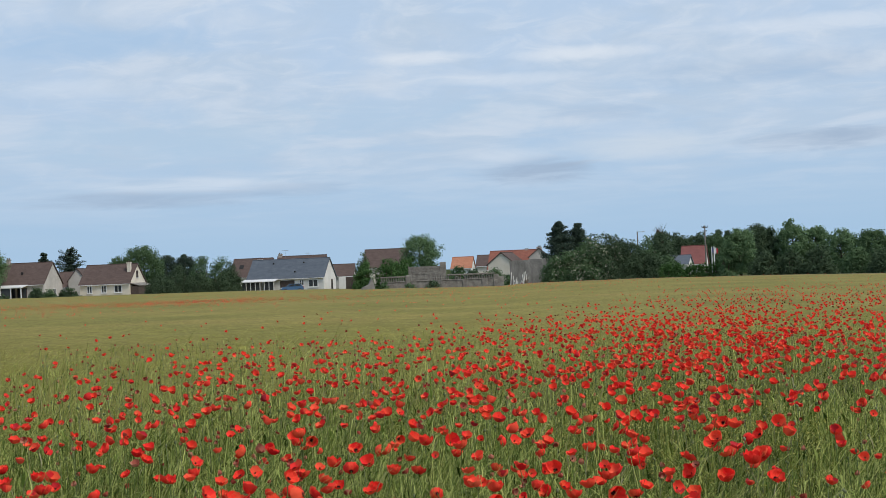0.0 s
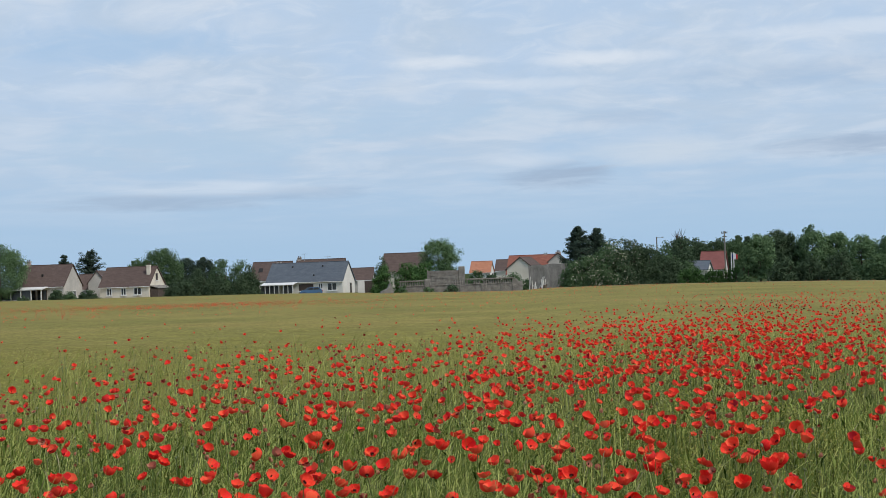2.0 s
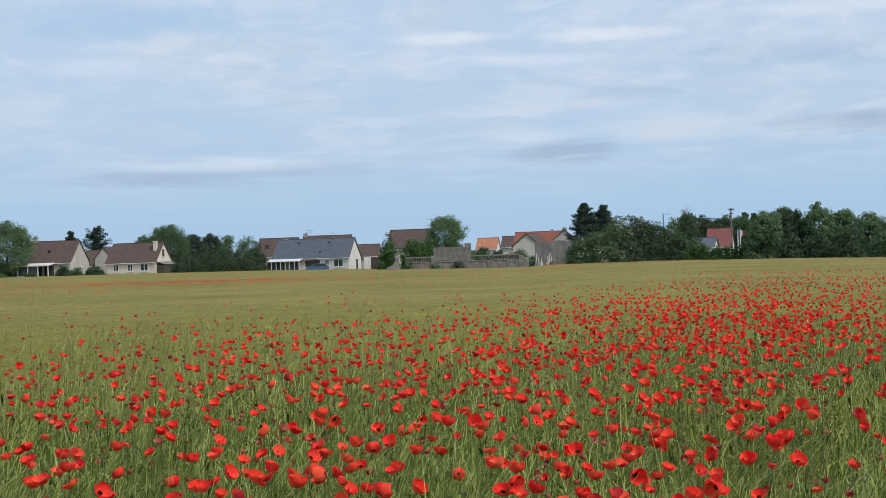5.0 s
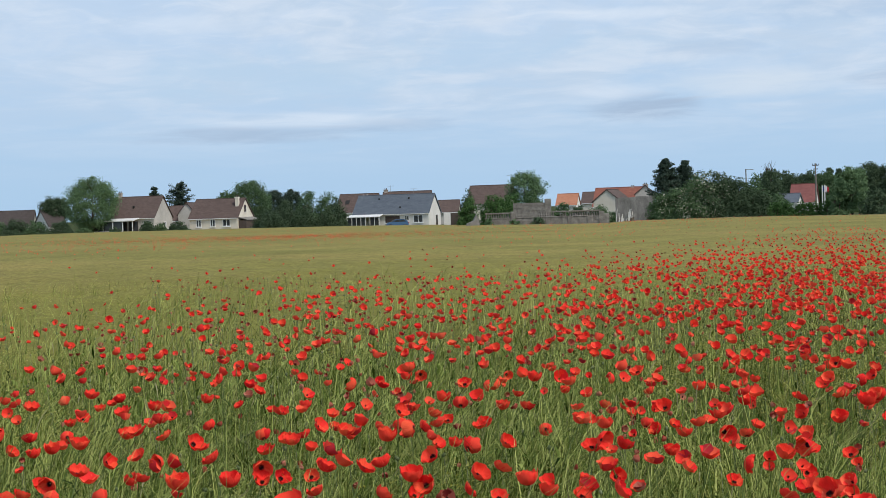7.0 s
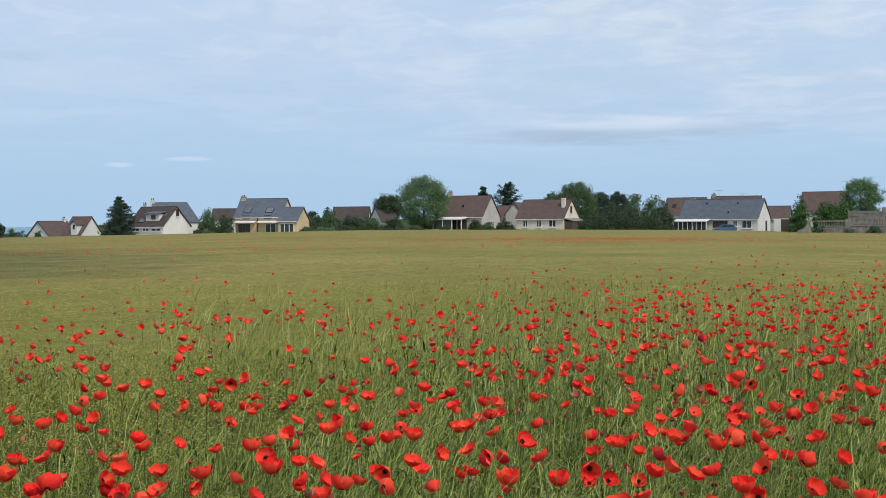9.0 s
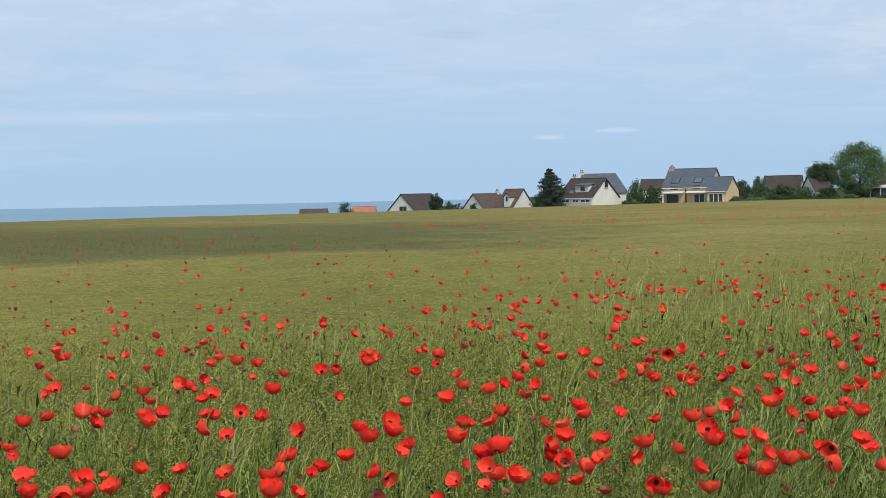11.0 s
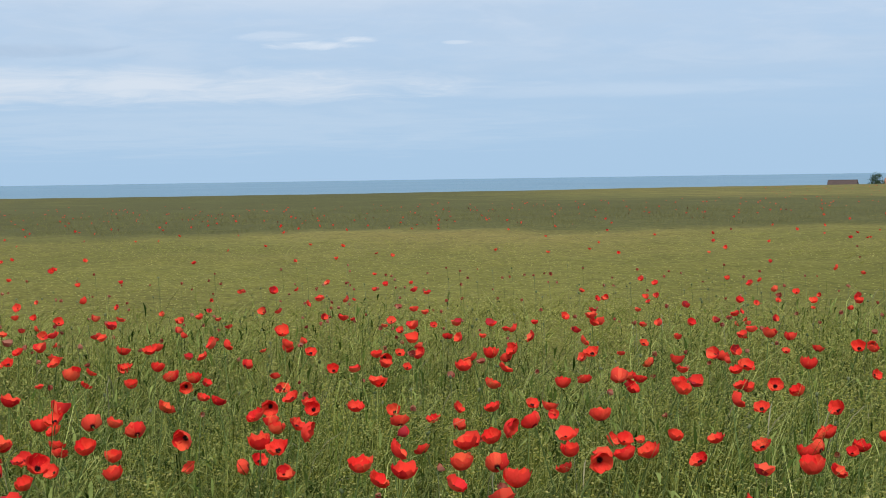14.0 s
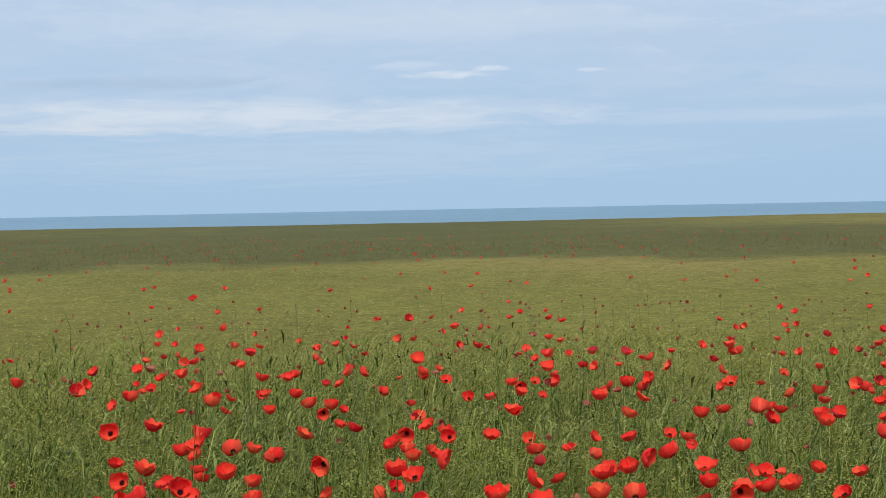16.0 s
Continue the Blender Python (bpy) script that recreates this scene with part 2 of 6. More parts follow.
# tree greens down to the pine: paler and bluer, distance haze mixed into the colour
M["leaf"] = leaves("green_leaves", (0.075, 0.128, 0.062), (0.095, 0.158, 0.076), (0.13, 0.20, 0.095), 0.3)
M["leaf_light"] = leaves("light_green_leaves", (0.105, 0.18, 0.088), (0.135, 0.22, 0.105), (0.18, 0.27, 0.135), 0.3)
M["leaf_dark"] = leaves("dark_green_leaves", (0.055, 0.088, 0.05), (0.072, 0.110, 0.062), (0.10, 0.145, 0.08), 0.3)
M["pine"] = leaves("pine_needles", (0.042, 0.066, 0.05), (0.055, 0.084, 0.062), (0.078, 0.11, 0.078), 0.2)
M["ivy"] = leaves("ivy_leaves", (0.052, 0.11, 0.036), (0.07, 0.14, 0.046), (0.10, 0.18, 0.06), 0.3)
M["blossom"] = leaves("cream_blossom", (0.40, 0.42, 0.30), (0.5, 0.5, 0.38), (0.58, 0.58, 0.46))
M["grass"] = leaves("grass_blades", (0.014, 0.032, 0.005), (0.145, 0.198, 0.034), (0.62, 0.66, 0.22), 0.25)
M["flax_far"] = leaves("ripe_crop_tops", (0.21, 0.205, 0.05), (0.29, 0.27, 0.072), (0.38, 0.345, 0.11), 0.2)
M["flax_mid"] = leaves("crop_tops", (0.20, 0.215, 0.036), (0.33, 0.325, 0.07), (0.58, 0.54, 0.19), 0.25)
M["weed"] = leaves("weed_leaves", (0.018, 0.04, 0.006), (0.11, 0.165, 0.03), (0.38, 0.45, 0.13), 0.27)
M["straw"] = leaves("dry_stalks", (0.22, 0.21, 0.11), (0.30, 0.28, 0.15), (0.42, 0.39, 0.24), 0.3)
M["flax_stem"] = leaves("crop_stems", (0.075, 0.095, 0.014), (0.21, 0.235, 0.045), (0.42, 0.43, 0.12), 0.25)
M["flax_pod"] = leaves("crop_seed_pods", (0.26, 0.275, 0.04), (0.45, 0.44, 0.09), (0.76, 0.71, 0.27), 0.25)
M["petal"] = material("poppy_petal", [(0.0, (0.70, 0.018, 0.024)), (0.10, (0.96, 0.036, 0.03)), (0.35, (1.0, 0.06, 0.042)), (0.75, (1.0, 0.09, 0.05)), (1.0, (1.0, 0.14, 0.06))], 0.6, 1.0, source="object", glow_through=0.2, spec=0.08)
M["petals"] = material("poppy_petals", [(0.0, (0.46, 0.04, 0.055)), (0.10, (0.86, 0.04, 0.045)), (0.28, (1.0, 0.065, 0.048)), (0.7, (1.0, 0.105, 0.06)), (1.0, (1.0, 0.18, 0.09))], 0.7, 1.0, source="island", glow_through=0.2, spec=0.04)


def petal_marks(m):
    """The black blotch at the foot of a petal, and fine crumpled veins that run out from it."""
    nt = m.node_tree
    b = nt.nodes["Principled BSDF"]
    col = b.inputs["Base Color"].links[0].from_socket
    co = nt.nodes.new("ShaderNodeTexCoord")
    ln = nt.nodes.new("ShaderNodeVectorMath")
    ln.operation = "LENGTH"
    nt.links.new(co.outputs["Object"], ln.inputs[0])
    t = nt.nodes.new("ShaderNodeTexNoise")
    t.inputs["Scale"].default_value, t.inputs["Detail"].default_value = 210, 3
    nt.links.new(co.outputs["Object"], t.inputs["Vector"])
    add = nt.nodes.new("ShaderNodeMath")
    add.operation = "MULTIPLY_ADD"
    nt.links.new(t.outputs[0], add.inputs[0])
    add.inputs[1].default_value = 0.008
    nt.links.new(ln.outputs["Value"], add.inputs[2])
    mr = nt.nodes.new("ShaderNodeMapRange")
    mr.inputs[1].default_value, mr.inputs[2].default_value = 0.0105, 0.0165
    nt.links.new(add.outputs[0], mr.inputs[0])
    mx = nt.nodes.new("ShaderNodeMix")
    mx.data_type = "RGBA"
    nt.links.new(mr.outputs[0], mx.inputs[0])
    mx.inputs[6].default_value = (0.035, 0.006, 0.012, 1)
    nt.links.new(col, mx.inputs[7])
    nrm = nt.nodes.new("ShaderNodeVectorMath")
    nrm.operation = "NORMALIZE"
    nt.links.new(co.outputs["Object"], nrm.inputs[0])
    v = nt.nodes.new("ShaderNodeTexNoise")
    v.inputs["Scale"].default_value, v.inputs["Detail"].default_value = 9, 4
    nt.links.new(nrm.outputs[0], v.inputs["Vector"])
    bp = nt.nodes.new("ShaderNodeBump")
    bp.inputs["Strength"].default_value, bp.inputs["Distance"].default_value = 0.6, 0.006
    nt.links.new(v.outputs[0], bp.inputs["Height"])
    nt.links.new(bp.outputs[0], b.inputs["Normal"])
    nt.links.new(mx.outputs[2], b.inputs["Base Color"])
    for n in nt.nodes:
        if n.type == "BSDF_TRANSLUCENT":
            nt.links.new(mx.outputs[2], n.inputs[0])


petal_marks(M["petal"])
M["wilted"] = leaves("wilted_petals", (0.24, 0.035, 0.03), (0.48, 0.09, 0.065), (0.58, 0.26, 0.18), 0.25)
M["heart"] = material("poppy_heart", [(0.3, (0.02, 0.006, 0.008)), (0.7, (0.06, 0.014, 0.016))], 0.8, 200)
M["dark_head"] = leaves("dark_seed_heads", (0.06, 0.016, 0.012), (0.15, 0.035, 0.024), (0.30, 0.07, 0.045), 0.0)
M["roof_glass"] = material("roof_window_glass", [(0.3, (0.10, 0.12, 0.14)), (0.7, (0.2, 0.22, 0.25))], 0.15, 1.0, spec=0.6)
M["poppy_stem"] = material("hairy_green_stem", [(0.3, (0.09, 0.14, 0.032)), (0.7, (0.16, 0.215, 0.06))], 0.8, 30)
M["bud"] = leaves("green_bud", (0.10, 0.14, 0.06), (0.17, 0.21, 0.10), (0.27, 0.29, 0.17), 0.1)


def field_material():
    """Crop seen from afar: broad drifts of ochre and green, fine mottling, and a strip of rough grass."""
    m = material("standing_crop", [(0.3, (0.186, 0.176, 0.046)), (0.5, (0.230, 0.202, 0.057)), (0.72, (0.288, 0.227, 0.072))], 0.95, 0.09, 3, bump=0.14, stretch=(1, 1, 1), coords="Object", spec=0.1)
    nt = m.node_tree
    b = nt.nodes["Principled BSDF"]
    old = b.inputs["Base Color"].links[0].from_socket
    co = nt.nodes.new("ShaderNodeTexCoord")

    def noise_(scale, detail):
        t = nt.nodes.new("ShaderNodeTexNoise")
        t.inputs["Scale"].default_value, t.inputs["Detail"].default_value = scale, detail
        nt.links.new(co.outputs["Object"], t.inputs["Vector"])
        return t.outputs[0]

    def rng(fac, lo, hi, a, b_):
        r = nt.nodes.new("ShaderNodeMapRange")
        for i, v in enumerate((lo, hi, a, b_)):
            r.inputs[i + 1].default_value = v
        nt.links.new(fac, r.inputs[0])
        return r.outputs[0]

    def mth(op, a, c):
        k = nt.nodes.new("ShaderNodeMath")
        k.operation = op
        for i, v in enumerate((a, c)):
            if isinstance(v, (int, float)):
                k.inputs[i].default_value = v
            else:
                nt.links.new(v, k.inputs[i])
        return k.outputs[0]

    def mixc(f, a, c):
        k = nt.nodes.new("ShaderNodeMix")
        k.data_type = "RGBA"
        nt.links.new(f, k.inputs[0])
        nt.links.new(a, k.inputs[6])
        k.inputs[7].default_value = (*c, 1)
        return k.outputs[2]

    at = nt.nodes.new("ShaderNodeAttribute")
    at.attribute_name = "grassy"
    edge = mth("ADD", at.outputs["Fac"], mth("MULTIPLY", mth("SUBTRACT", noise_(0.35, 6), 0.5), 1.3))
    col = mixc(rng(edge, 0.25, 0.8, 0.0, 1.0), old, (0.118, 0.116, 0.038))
    ve = nt.nodes.new("ShaderNodeAttribute")
    ve.attribute_name = "verge"
    col = mixc(mth("MULTIPLY", ve.outputs["Fac"], rng(noise_(0.5, 5), 0.35, 0.6, 0.25, 0.85)), col, (0.25, 0.205, 0.125))
    we = nt.nodes.new("ShaderNodeAttribute")
    we.attribute_name = "weedy"
    col = mixc(we.outputs["Fac"], col, (0.170, 0.166, 0.034))
    # near-black green: undergrowth with the shade between plants put into its colour
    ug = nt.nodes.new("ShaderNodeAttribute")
    ug.attribute_name = "shaded_undergrowth"
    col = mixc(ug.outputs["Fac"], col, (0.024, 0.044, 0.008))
    v = mth("MULTIPLY", rng(noise_(2.5, 4), 0.3, 0.7, 0.84, 1.14), mth("MULTIPLY", rng(noise_(11.0, 3), 0.3, 0.7, 0.68, 1.30), rng(noise_(0.15, 4), 0.3, 0.7, 0.90, 1.09)))
    sc = nt.nodes.new("ShaderNodeVectorMath")
    sc.operation = "SCALE"
    nt.links.new(col, sc.inputs[0])
    nt.links.new(v, sc.inputs["Scale"])
    nt.links.new(sc.outputs[0], b.inputs["Base Color"])
    return m


M["field"] = field_material()


def sea_material():
    m = material("sea_water", [(0.35, (0.19, 0.325, 0.43)), (0.65, (0.22, 0.365, 0.475))], 0.5, 0.004, 6, stretch=(1, 1, 1), spec=0.25)
    nt = m.node_tree
    t = nt.nodes.new("ShaderNodeTexNoise")
    t.inputs["Scale"].default_value, t.inputs["Detail"].default_value = 0.35, 8
    co = nt.nodes.new("ShaderNodeTexCoord")
    nt.links.new(co.outputs["Object"], t.inputs["Vector"])
    bp = nt.nodes.new("ShaderNodeBump")
    bp.inputs["Strength"].default_value, bp.inputs["Distance"].default_value = 1.0, 1.2
    nt.links.new(t.outputs[0], bp.inputs["Height"])
    nt.links.new(bp.outputs[0], nt.nodes["Principled BSDF"].inputs["Normal"])
    return m


M["sea"] = sea_material()


# ---- geometry helpers ----
def polar(az, d, z=0.0):
    """A place at that many degrees to the left of the first view, d metres away."""
    return Vector((-math.sin(radians(az)) * d, math.cos(radians(az)) * d, z))


def lift(el, d):
    """The height at which a thing d metres away shows that many degrees above eye level."""
    return EYE + d * math.tan(radians(el))


def smooth(a, b, x):
    u = np.clip((np.asarray(x, float) - a) / (b - a), 0, 1)
    return u * u * (3 - 2 * u)


EDGE_AZ = (-30, -16.5, -13, -7.6, -3.2, -2.2, 0.5, 2.6, 4.5, 9, 13.5, 17.6, 20.4, 27, 33.6, 40, 46, 51, 60, 67, 74, 85)
EDGE_EL = (-0.95, -0.84, -0.76, -0.69, -0.70, -0.77, -0.73, -0.68, -0.61, -0.52, -0.48, -0.44, -0.44, -0.51, -0.58, -0.62, -0.64, -0.68, -0.71, -0.70, -0.66, -0.65)
EDGE_D = (125, 150, 158, 175, 181, 183, 184, 190, 262, 275, 275, 275, 272, 268, 255, 215, 190, 180, 175, 172, 170, 170)
CROP = 0.42


def ground_z(x, y):
    """Height of the soil, and of the crop's closed top where it is far enough to be one sheet."""
    x, y = np.asarray(x, float), np.asarray(y, float)
    az, r = np.degrees(np.arctan2(-x, y)), np.hypot(x, y)
    d, el = np.interp(az, EDGE_AZ, EDGE_D), np.interp(az, EDGE_AZ, EDGE_EL)
    end = EYE - CROP + d * np.tan(np.radians(el))
    back = smooth(85, 120, np.abs(az - 28))
    end = end * (1 - back)
    z = end * np.clip(r / d, 0, 1) ** 1.3
    coast = smooth(23, 36, az) * (1 - smooth(120, 160, az))
    fall = np.maximum(r - d - 4, 0)
    z = z - coast * np.minimum(0.062 * fall, 16.0)
    top = CROP * smooth(9, 40, r) * (1 - smooth(0, 5, r - d))
    return z, top


def mesh_np(name, verts, faces, mats, index=None):
    """A mesh from arrays of corners and of triangles or quads."""
    me = bpy.data.meshes.new(name)
    faces = np.asarray(faces, np.int32)
    k = faces.shape[1]
    me.vertices.add(len(verts))
    me.vertices.foreach_set("co", np.asarray(verts, np.float32).ravel())
    me.loops.add(faces.size)
    me.loops.foreach_set("vertex_index", faces.ravel())
    me.polygons.add(len(faces))
    me.polygons.foreach_set("loop_start", np.arange(0, faces.size, k, dtype=np.int32))
    for m in mats:
        me.materials.append(m)
    if index is not None:
        me.polygons.foreach_set("material_index", np.asarray(index, np.int32))
    me.update(calc_edges=True)
    me.validate()
    return me


def part(name, bm, mat, parent, label=""):
    """Links a bmesh as one mesh object under a thing or a part."""
    me = bpy.data.meshes.new(name)
    bm.to_mesh(me)
    bm.free()
    me.materials.append(mat)
    ob = new(name, me)
    ob.parent = parent
    if label:
        tagged(ob, label)
    return ob


def box(bm, x0, x1, y0, y1, z0, z1, bevel=0.0):
    made = bmesh.ops.create_cube(bm, size=1.0)["verts"]
    for v in made:
        v.co = Vector((x0 if v.co.x < 0 else x1, y0 if v.co.y < 0 else y1, z0 if v.co.z < 0 else z1))
    if bevel:
        edges = list({e for v in made for e in v.link_edges})
        bmesh.ops.bevel(bm, geom=edges, offset=bevel, segments=1, affect="EDGES")
    return bm


def boxed(*a, **k):
    return box(bmesh.new(), *a, **k)


def tube(bm, p, q, r0, r1, sides=7):
    p, q = Vector(p), Vector(q)
    axis = (q - p)
    m = Matrix.Translation((p + q) / 2) @ axis.to_track_quat("Z", "Y").to_matrix().to_4x4()
    bmesh.ops.create_cone(bm, cap_ends=True, segments=sides, radius1=r0, radius2=r1, depth=axis.length, matrix=m)
    return bm


def prism(outline, y0, y1, axis="y"):
    """A flat outline of (x, z) drawn out from y0 to y1."""
    bm = bmesh.new()
    a = [bm.verts.new((x, y0, z) if axis == "y" else (y0, x, z)) for x, z in outline]
    b = [bm.verts.new((x, y1, z) if axis == "y" else (y1, x, z)) for x, z in outline]
    n = len(outline)
    bm.faces.new(a)
    bm.faces.new(b[::-1])
    for i in range(n):
        bm.faces.new((a[i], b[i], b[(i + 1) % n], a[(i + 1) % n]))
    bmesh.ops.recalc_face_normals(bm, faces=bm.faces)
    return bm


def thing(name, m, label, category, group=""):
    ob = new(name)
    ob.matrix_world = m
    ob.empty_display_size = 0.2
    return tagged(ob, label, category, group)


# ---- ground and sea ----
# how far the poppies reach, by bearing, and how many grow on a square metre
PATCH_AZ = (-20, -15.6, -9, -4.7, 0, 6.5, 15, 20, 30, 40, 49, 63, 72, 80)
PATCH_END = (52, 48, 36, 27, 22, 21.5, 18.5, 17, 16, 14.5, 12, 13, 12.5, 12.5)
PATCH_DENSE = (17, 18, 20, 20, 18, 15, 12.5, 11, 10, 8, 6.5, 7.5, 8, 8)


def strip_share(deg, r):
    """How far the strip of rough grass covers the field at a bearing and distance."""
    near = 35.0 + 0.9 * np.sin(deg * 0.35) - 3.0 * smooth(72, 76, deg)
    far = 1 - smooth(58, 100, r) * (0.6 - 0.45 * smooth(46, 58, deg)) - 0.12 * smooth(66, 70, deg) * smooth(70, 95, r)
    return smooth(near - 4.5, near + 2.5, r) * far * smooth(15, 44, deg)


def ground():
    az = np.unique(np.concatenate([np.arange(-180, -24, 6.0), np.arange(-24, 84, 0.75), np.arange(84, 181, 6.0)]))
    r = np.unique(np.concatenate([np.linspace(0.0, 12, 31), np.geomspace(12, 420, 150), np.geomspace(420, 4800, 14)]))
    A, R = np.meshgrid(np.radians(az), r, indexing="ij")
    x, y = -np.sin(A) * R, np.cos(A) * R
    z, top = ground_z(x, y)
    bumps = np.array([noise.noise(Vector((a * 0.5, b * 0.5, 0.0))) for a, b in zip(x.ravel(), y.ravel())]).reshape(x.shape)
    lumps = np.array([noise.noise(Vector((a * 1.2, b * 1.2, 5.0))) for a, b in zip(x.ravel(), y.ravel())]).reshape(x.shape)
    z = z + top * (1 + (0.15 - 0.09 * smooth(35, 60, R)) * bumps + 0.13 * lumps * (1 - smooth(40, 80, R)))
    deg = np.degrees(A)
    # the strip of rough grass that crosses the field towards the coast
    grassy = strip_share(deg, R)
    verts = np.stack([x, y, z], -1).reshape(-1, 3)
    i, j = np.meshgrid(np.arange(len(az) - 1), np.arange(len(r) - 1), indexing="ij")
    k = len(r)
    faces = np.stack([i * k + j, (i + 1) * k + j, (i + 1) * k + j + 1, i * k + j + 1], -1).reshape(-1, 4)[:, ::-1]
    me = mesh_np("ground", verts, faces, [M["field"]])
    me.polygons.foreach_set("use_smooth", np.ones(len(me.polygons), bool))
    # painted shade between stems, near and among poppies; same dark past the field's edge
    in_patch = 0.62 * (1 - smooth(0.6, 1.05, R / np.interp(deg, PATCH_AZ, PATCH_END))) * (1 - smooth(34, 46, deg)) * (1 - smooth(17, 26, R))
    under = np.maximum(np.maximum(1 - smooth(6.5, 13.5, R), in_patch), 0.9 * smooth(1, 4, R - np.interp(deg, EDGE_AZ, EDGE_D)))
    weedy = (1 - smooth(1.1, 3.6, R / np.interp(deg, PATCH_AZ, PATCH_END))) * (1 - smooth(20, 44, R)) * 0.8
    me.attributes.new("shaded_undergrowth", "FLOAT", "POINT").data.foreach_set("value", under.ravel().astype(np.float32))
    me.attributes.new("weedy", "FLOAT", "POINT").data.foreach_set("value", weedy.ravel().astype(np.float32))
    verge = smooth(0.90, 0.985, R / np.interp(deg, EDGE_AZ, EDGE_D)) * (1 - smooth(32, 40, deg)) * (1 - smooth(1, 4, R - np.interp(deg, EDGE_AZ, EDGE_D)))
    me.attributes.new("verge", "FLOAT", "POINT").data.foreach_set("value", verge.ravel().astype(np.float32))
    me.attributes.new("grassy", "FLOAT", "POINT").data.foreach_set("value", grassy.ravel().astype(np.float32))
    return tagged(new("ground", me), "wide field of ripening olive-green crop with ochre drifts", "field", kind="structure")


ground()


def sea():
    n = 96
    a = np.linspace(0, 2 * np.pi, n, endpoint=False)
    verts = np.concatenate([[[0, 0, 0]], np.stack([4850 * np.cos(a), 4850 * np.sin(a), 0 * a], -1)])
    faces = np.stack([np.zeros(n, int), 1 + np.arange(n), 1 + (np.arange(n) + 1) % n], -1)
    ob = new("water", mesh_np("water", verts, faces, [M["sea"]]))
    ob.location.z = -15
    return tagged(ob, "calm grey-blue sea out to the horizon", "sea", kind="structure")


sea()


# ---- houses ----
def site(az_far, az_corner, az_gable, d, depth, right=True):
    """Where a house stands whose near corner lies d metres away, from the bearings of the far end of its front, of that corner and of
    the far end of its gable. Gives the pose (x along the front, y into the house) and the front's length."""
    s = 1 if right else -1
    delta, eps = radians(abs(az_corner - az_gable)), radians(abs(az_far - az_corner))
    th = 0.3
    for _ in range(40):
        th = math.asin(min(1, (d + depth * math.cos(th)) * math.tan(delta) / depth))
    length = d * math.tan(eps) / (math.cos(th) - math.sin(th) * math.tan(eps))
    turn = az_corner - s * math.degrees(th)
    c = polar(az_corner, d)
    m = pose(c.x, c.y, 0, 0, 0, turn)
    if right:
        m = m @ Matrix.Translation((-length, 0, 0))
    g = float(ground_z(m.translation.x, m.translation.y)[0])
    m.translation.z = g - 0.15
    return m, length


def window(parent, x0, x1, z0, z1, face="front", span=0.0, frame_mat="paint", panes=2, name="window"):
    """A window in the front (at y 0), or in the gable at x = span (right) or x = 0 (left): frame, panes and sill."""
    def place(bm):
        if face == "right":
            bmesh.ops.transform(bm, matrix=Matrix.Translation((span, 0, 0)) @ Matrix.Rotation(math.pi / 2, 4, "Z"), verts=bm.verts)
        elif face == "left":
            bmesh.ops.transform(bm, matrix=Matrix.Translation((0, span, 0)) @ Matrix.Rotation(-math.pi / 2, 4, "Z"), verts=bm.verts)
        return bm

    t = 0.13
    bm = bmesh.new()
    box(bm, x0, x1, -0.07, 0.05, z1 - t, z1)
    box(bm, x0, x1, -0.07, 0.05, z0, z0 + t)
    n = panes
    step = (x1 - x0 - t) / n
    for i in range(n + 1):
        box(bm, x0 + i * step, x0 + i * step + t, -0.066, 0.05, z0 + t, z1 - t)
    w = part(name, place(bm), M[frame_mat], parent, "white framed window" if frame_mat == "paint" else "dark framed window")
    for i in range(n):
        part("pane", place(boxed(x0 + i * step + t, x0 + (i + 1) * step, -0.03, 0.04, z0 + t, z1 - t)), M["glass"], w)
    part("sill", place(boxed(x0 - 0.1, x1 + 0.1, -0.16, 0.0, z0 - 0.09, z0 - 0.004)), M["paint"], w)
    return w


def slope_slab(x0, x1, ya, za, yb, zb, t=0.14):
    """A roof slope from the eave (ya, za) to the ridge (yb, zb), as a slab t thick on top of that line."""
    dy, dz = yb - ya, zb - za
    k = math.hypot(dy, dz)
    ny, nz = -dz / k * t, dy / k * t
    if nz < 0:
        ny, nz = -ny, -nz
    return prism([(ya, za), (yb, zb), (yb + ny, zb + nz), (ya + ny, za + nz)], x0, x1, axis="x")


def house_body(h, x0, x1, depth, eave, ridge, wall, roof, y0=0.0, over=0.25, back_eave=None, name="wall"):
    be = eave if back_eave is None else back_eave
    mid = depth / 2
    part(name, prism([(y0, 0), (y0 + depth, 0), (y0 + depth, be), (y0 + mid, ridge - 0.02), (y0, eave)], x0, x1, axis="x"), M[wall], h)
    drop = (ridge - eave) / mid * over
    dropb = (ridge - be) / mid * over
    for ya, za in ((y0 - over, eave - drop), (y0 + depth + over, be - dropb)):
        part("roof", slope_slab(x0 - 0.2, x1 + 0.2, ya, za, y0 + mid, ridge), M[roof], h)
    bm = boxed(x0 - 0.2, x1 + 0.2, y0 + mid - 0.14, y0 + mid + 0.14, ridge + 0.08, ridge + 0.2, bevel=0.04)
    part("ridge_cap", bm, M[roof], h)
    part("gutter", boxed(x0 - 0.15, x1 + 0.15, y0 - over - 0.13, y0 - over - 0.01, eave - drop - 0.06, eave - drop + 0.06, bevel=0.02), M["paint"], h)


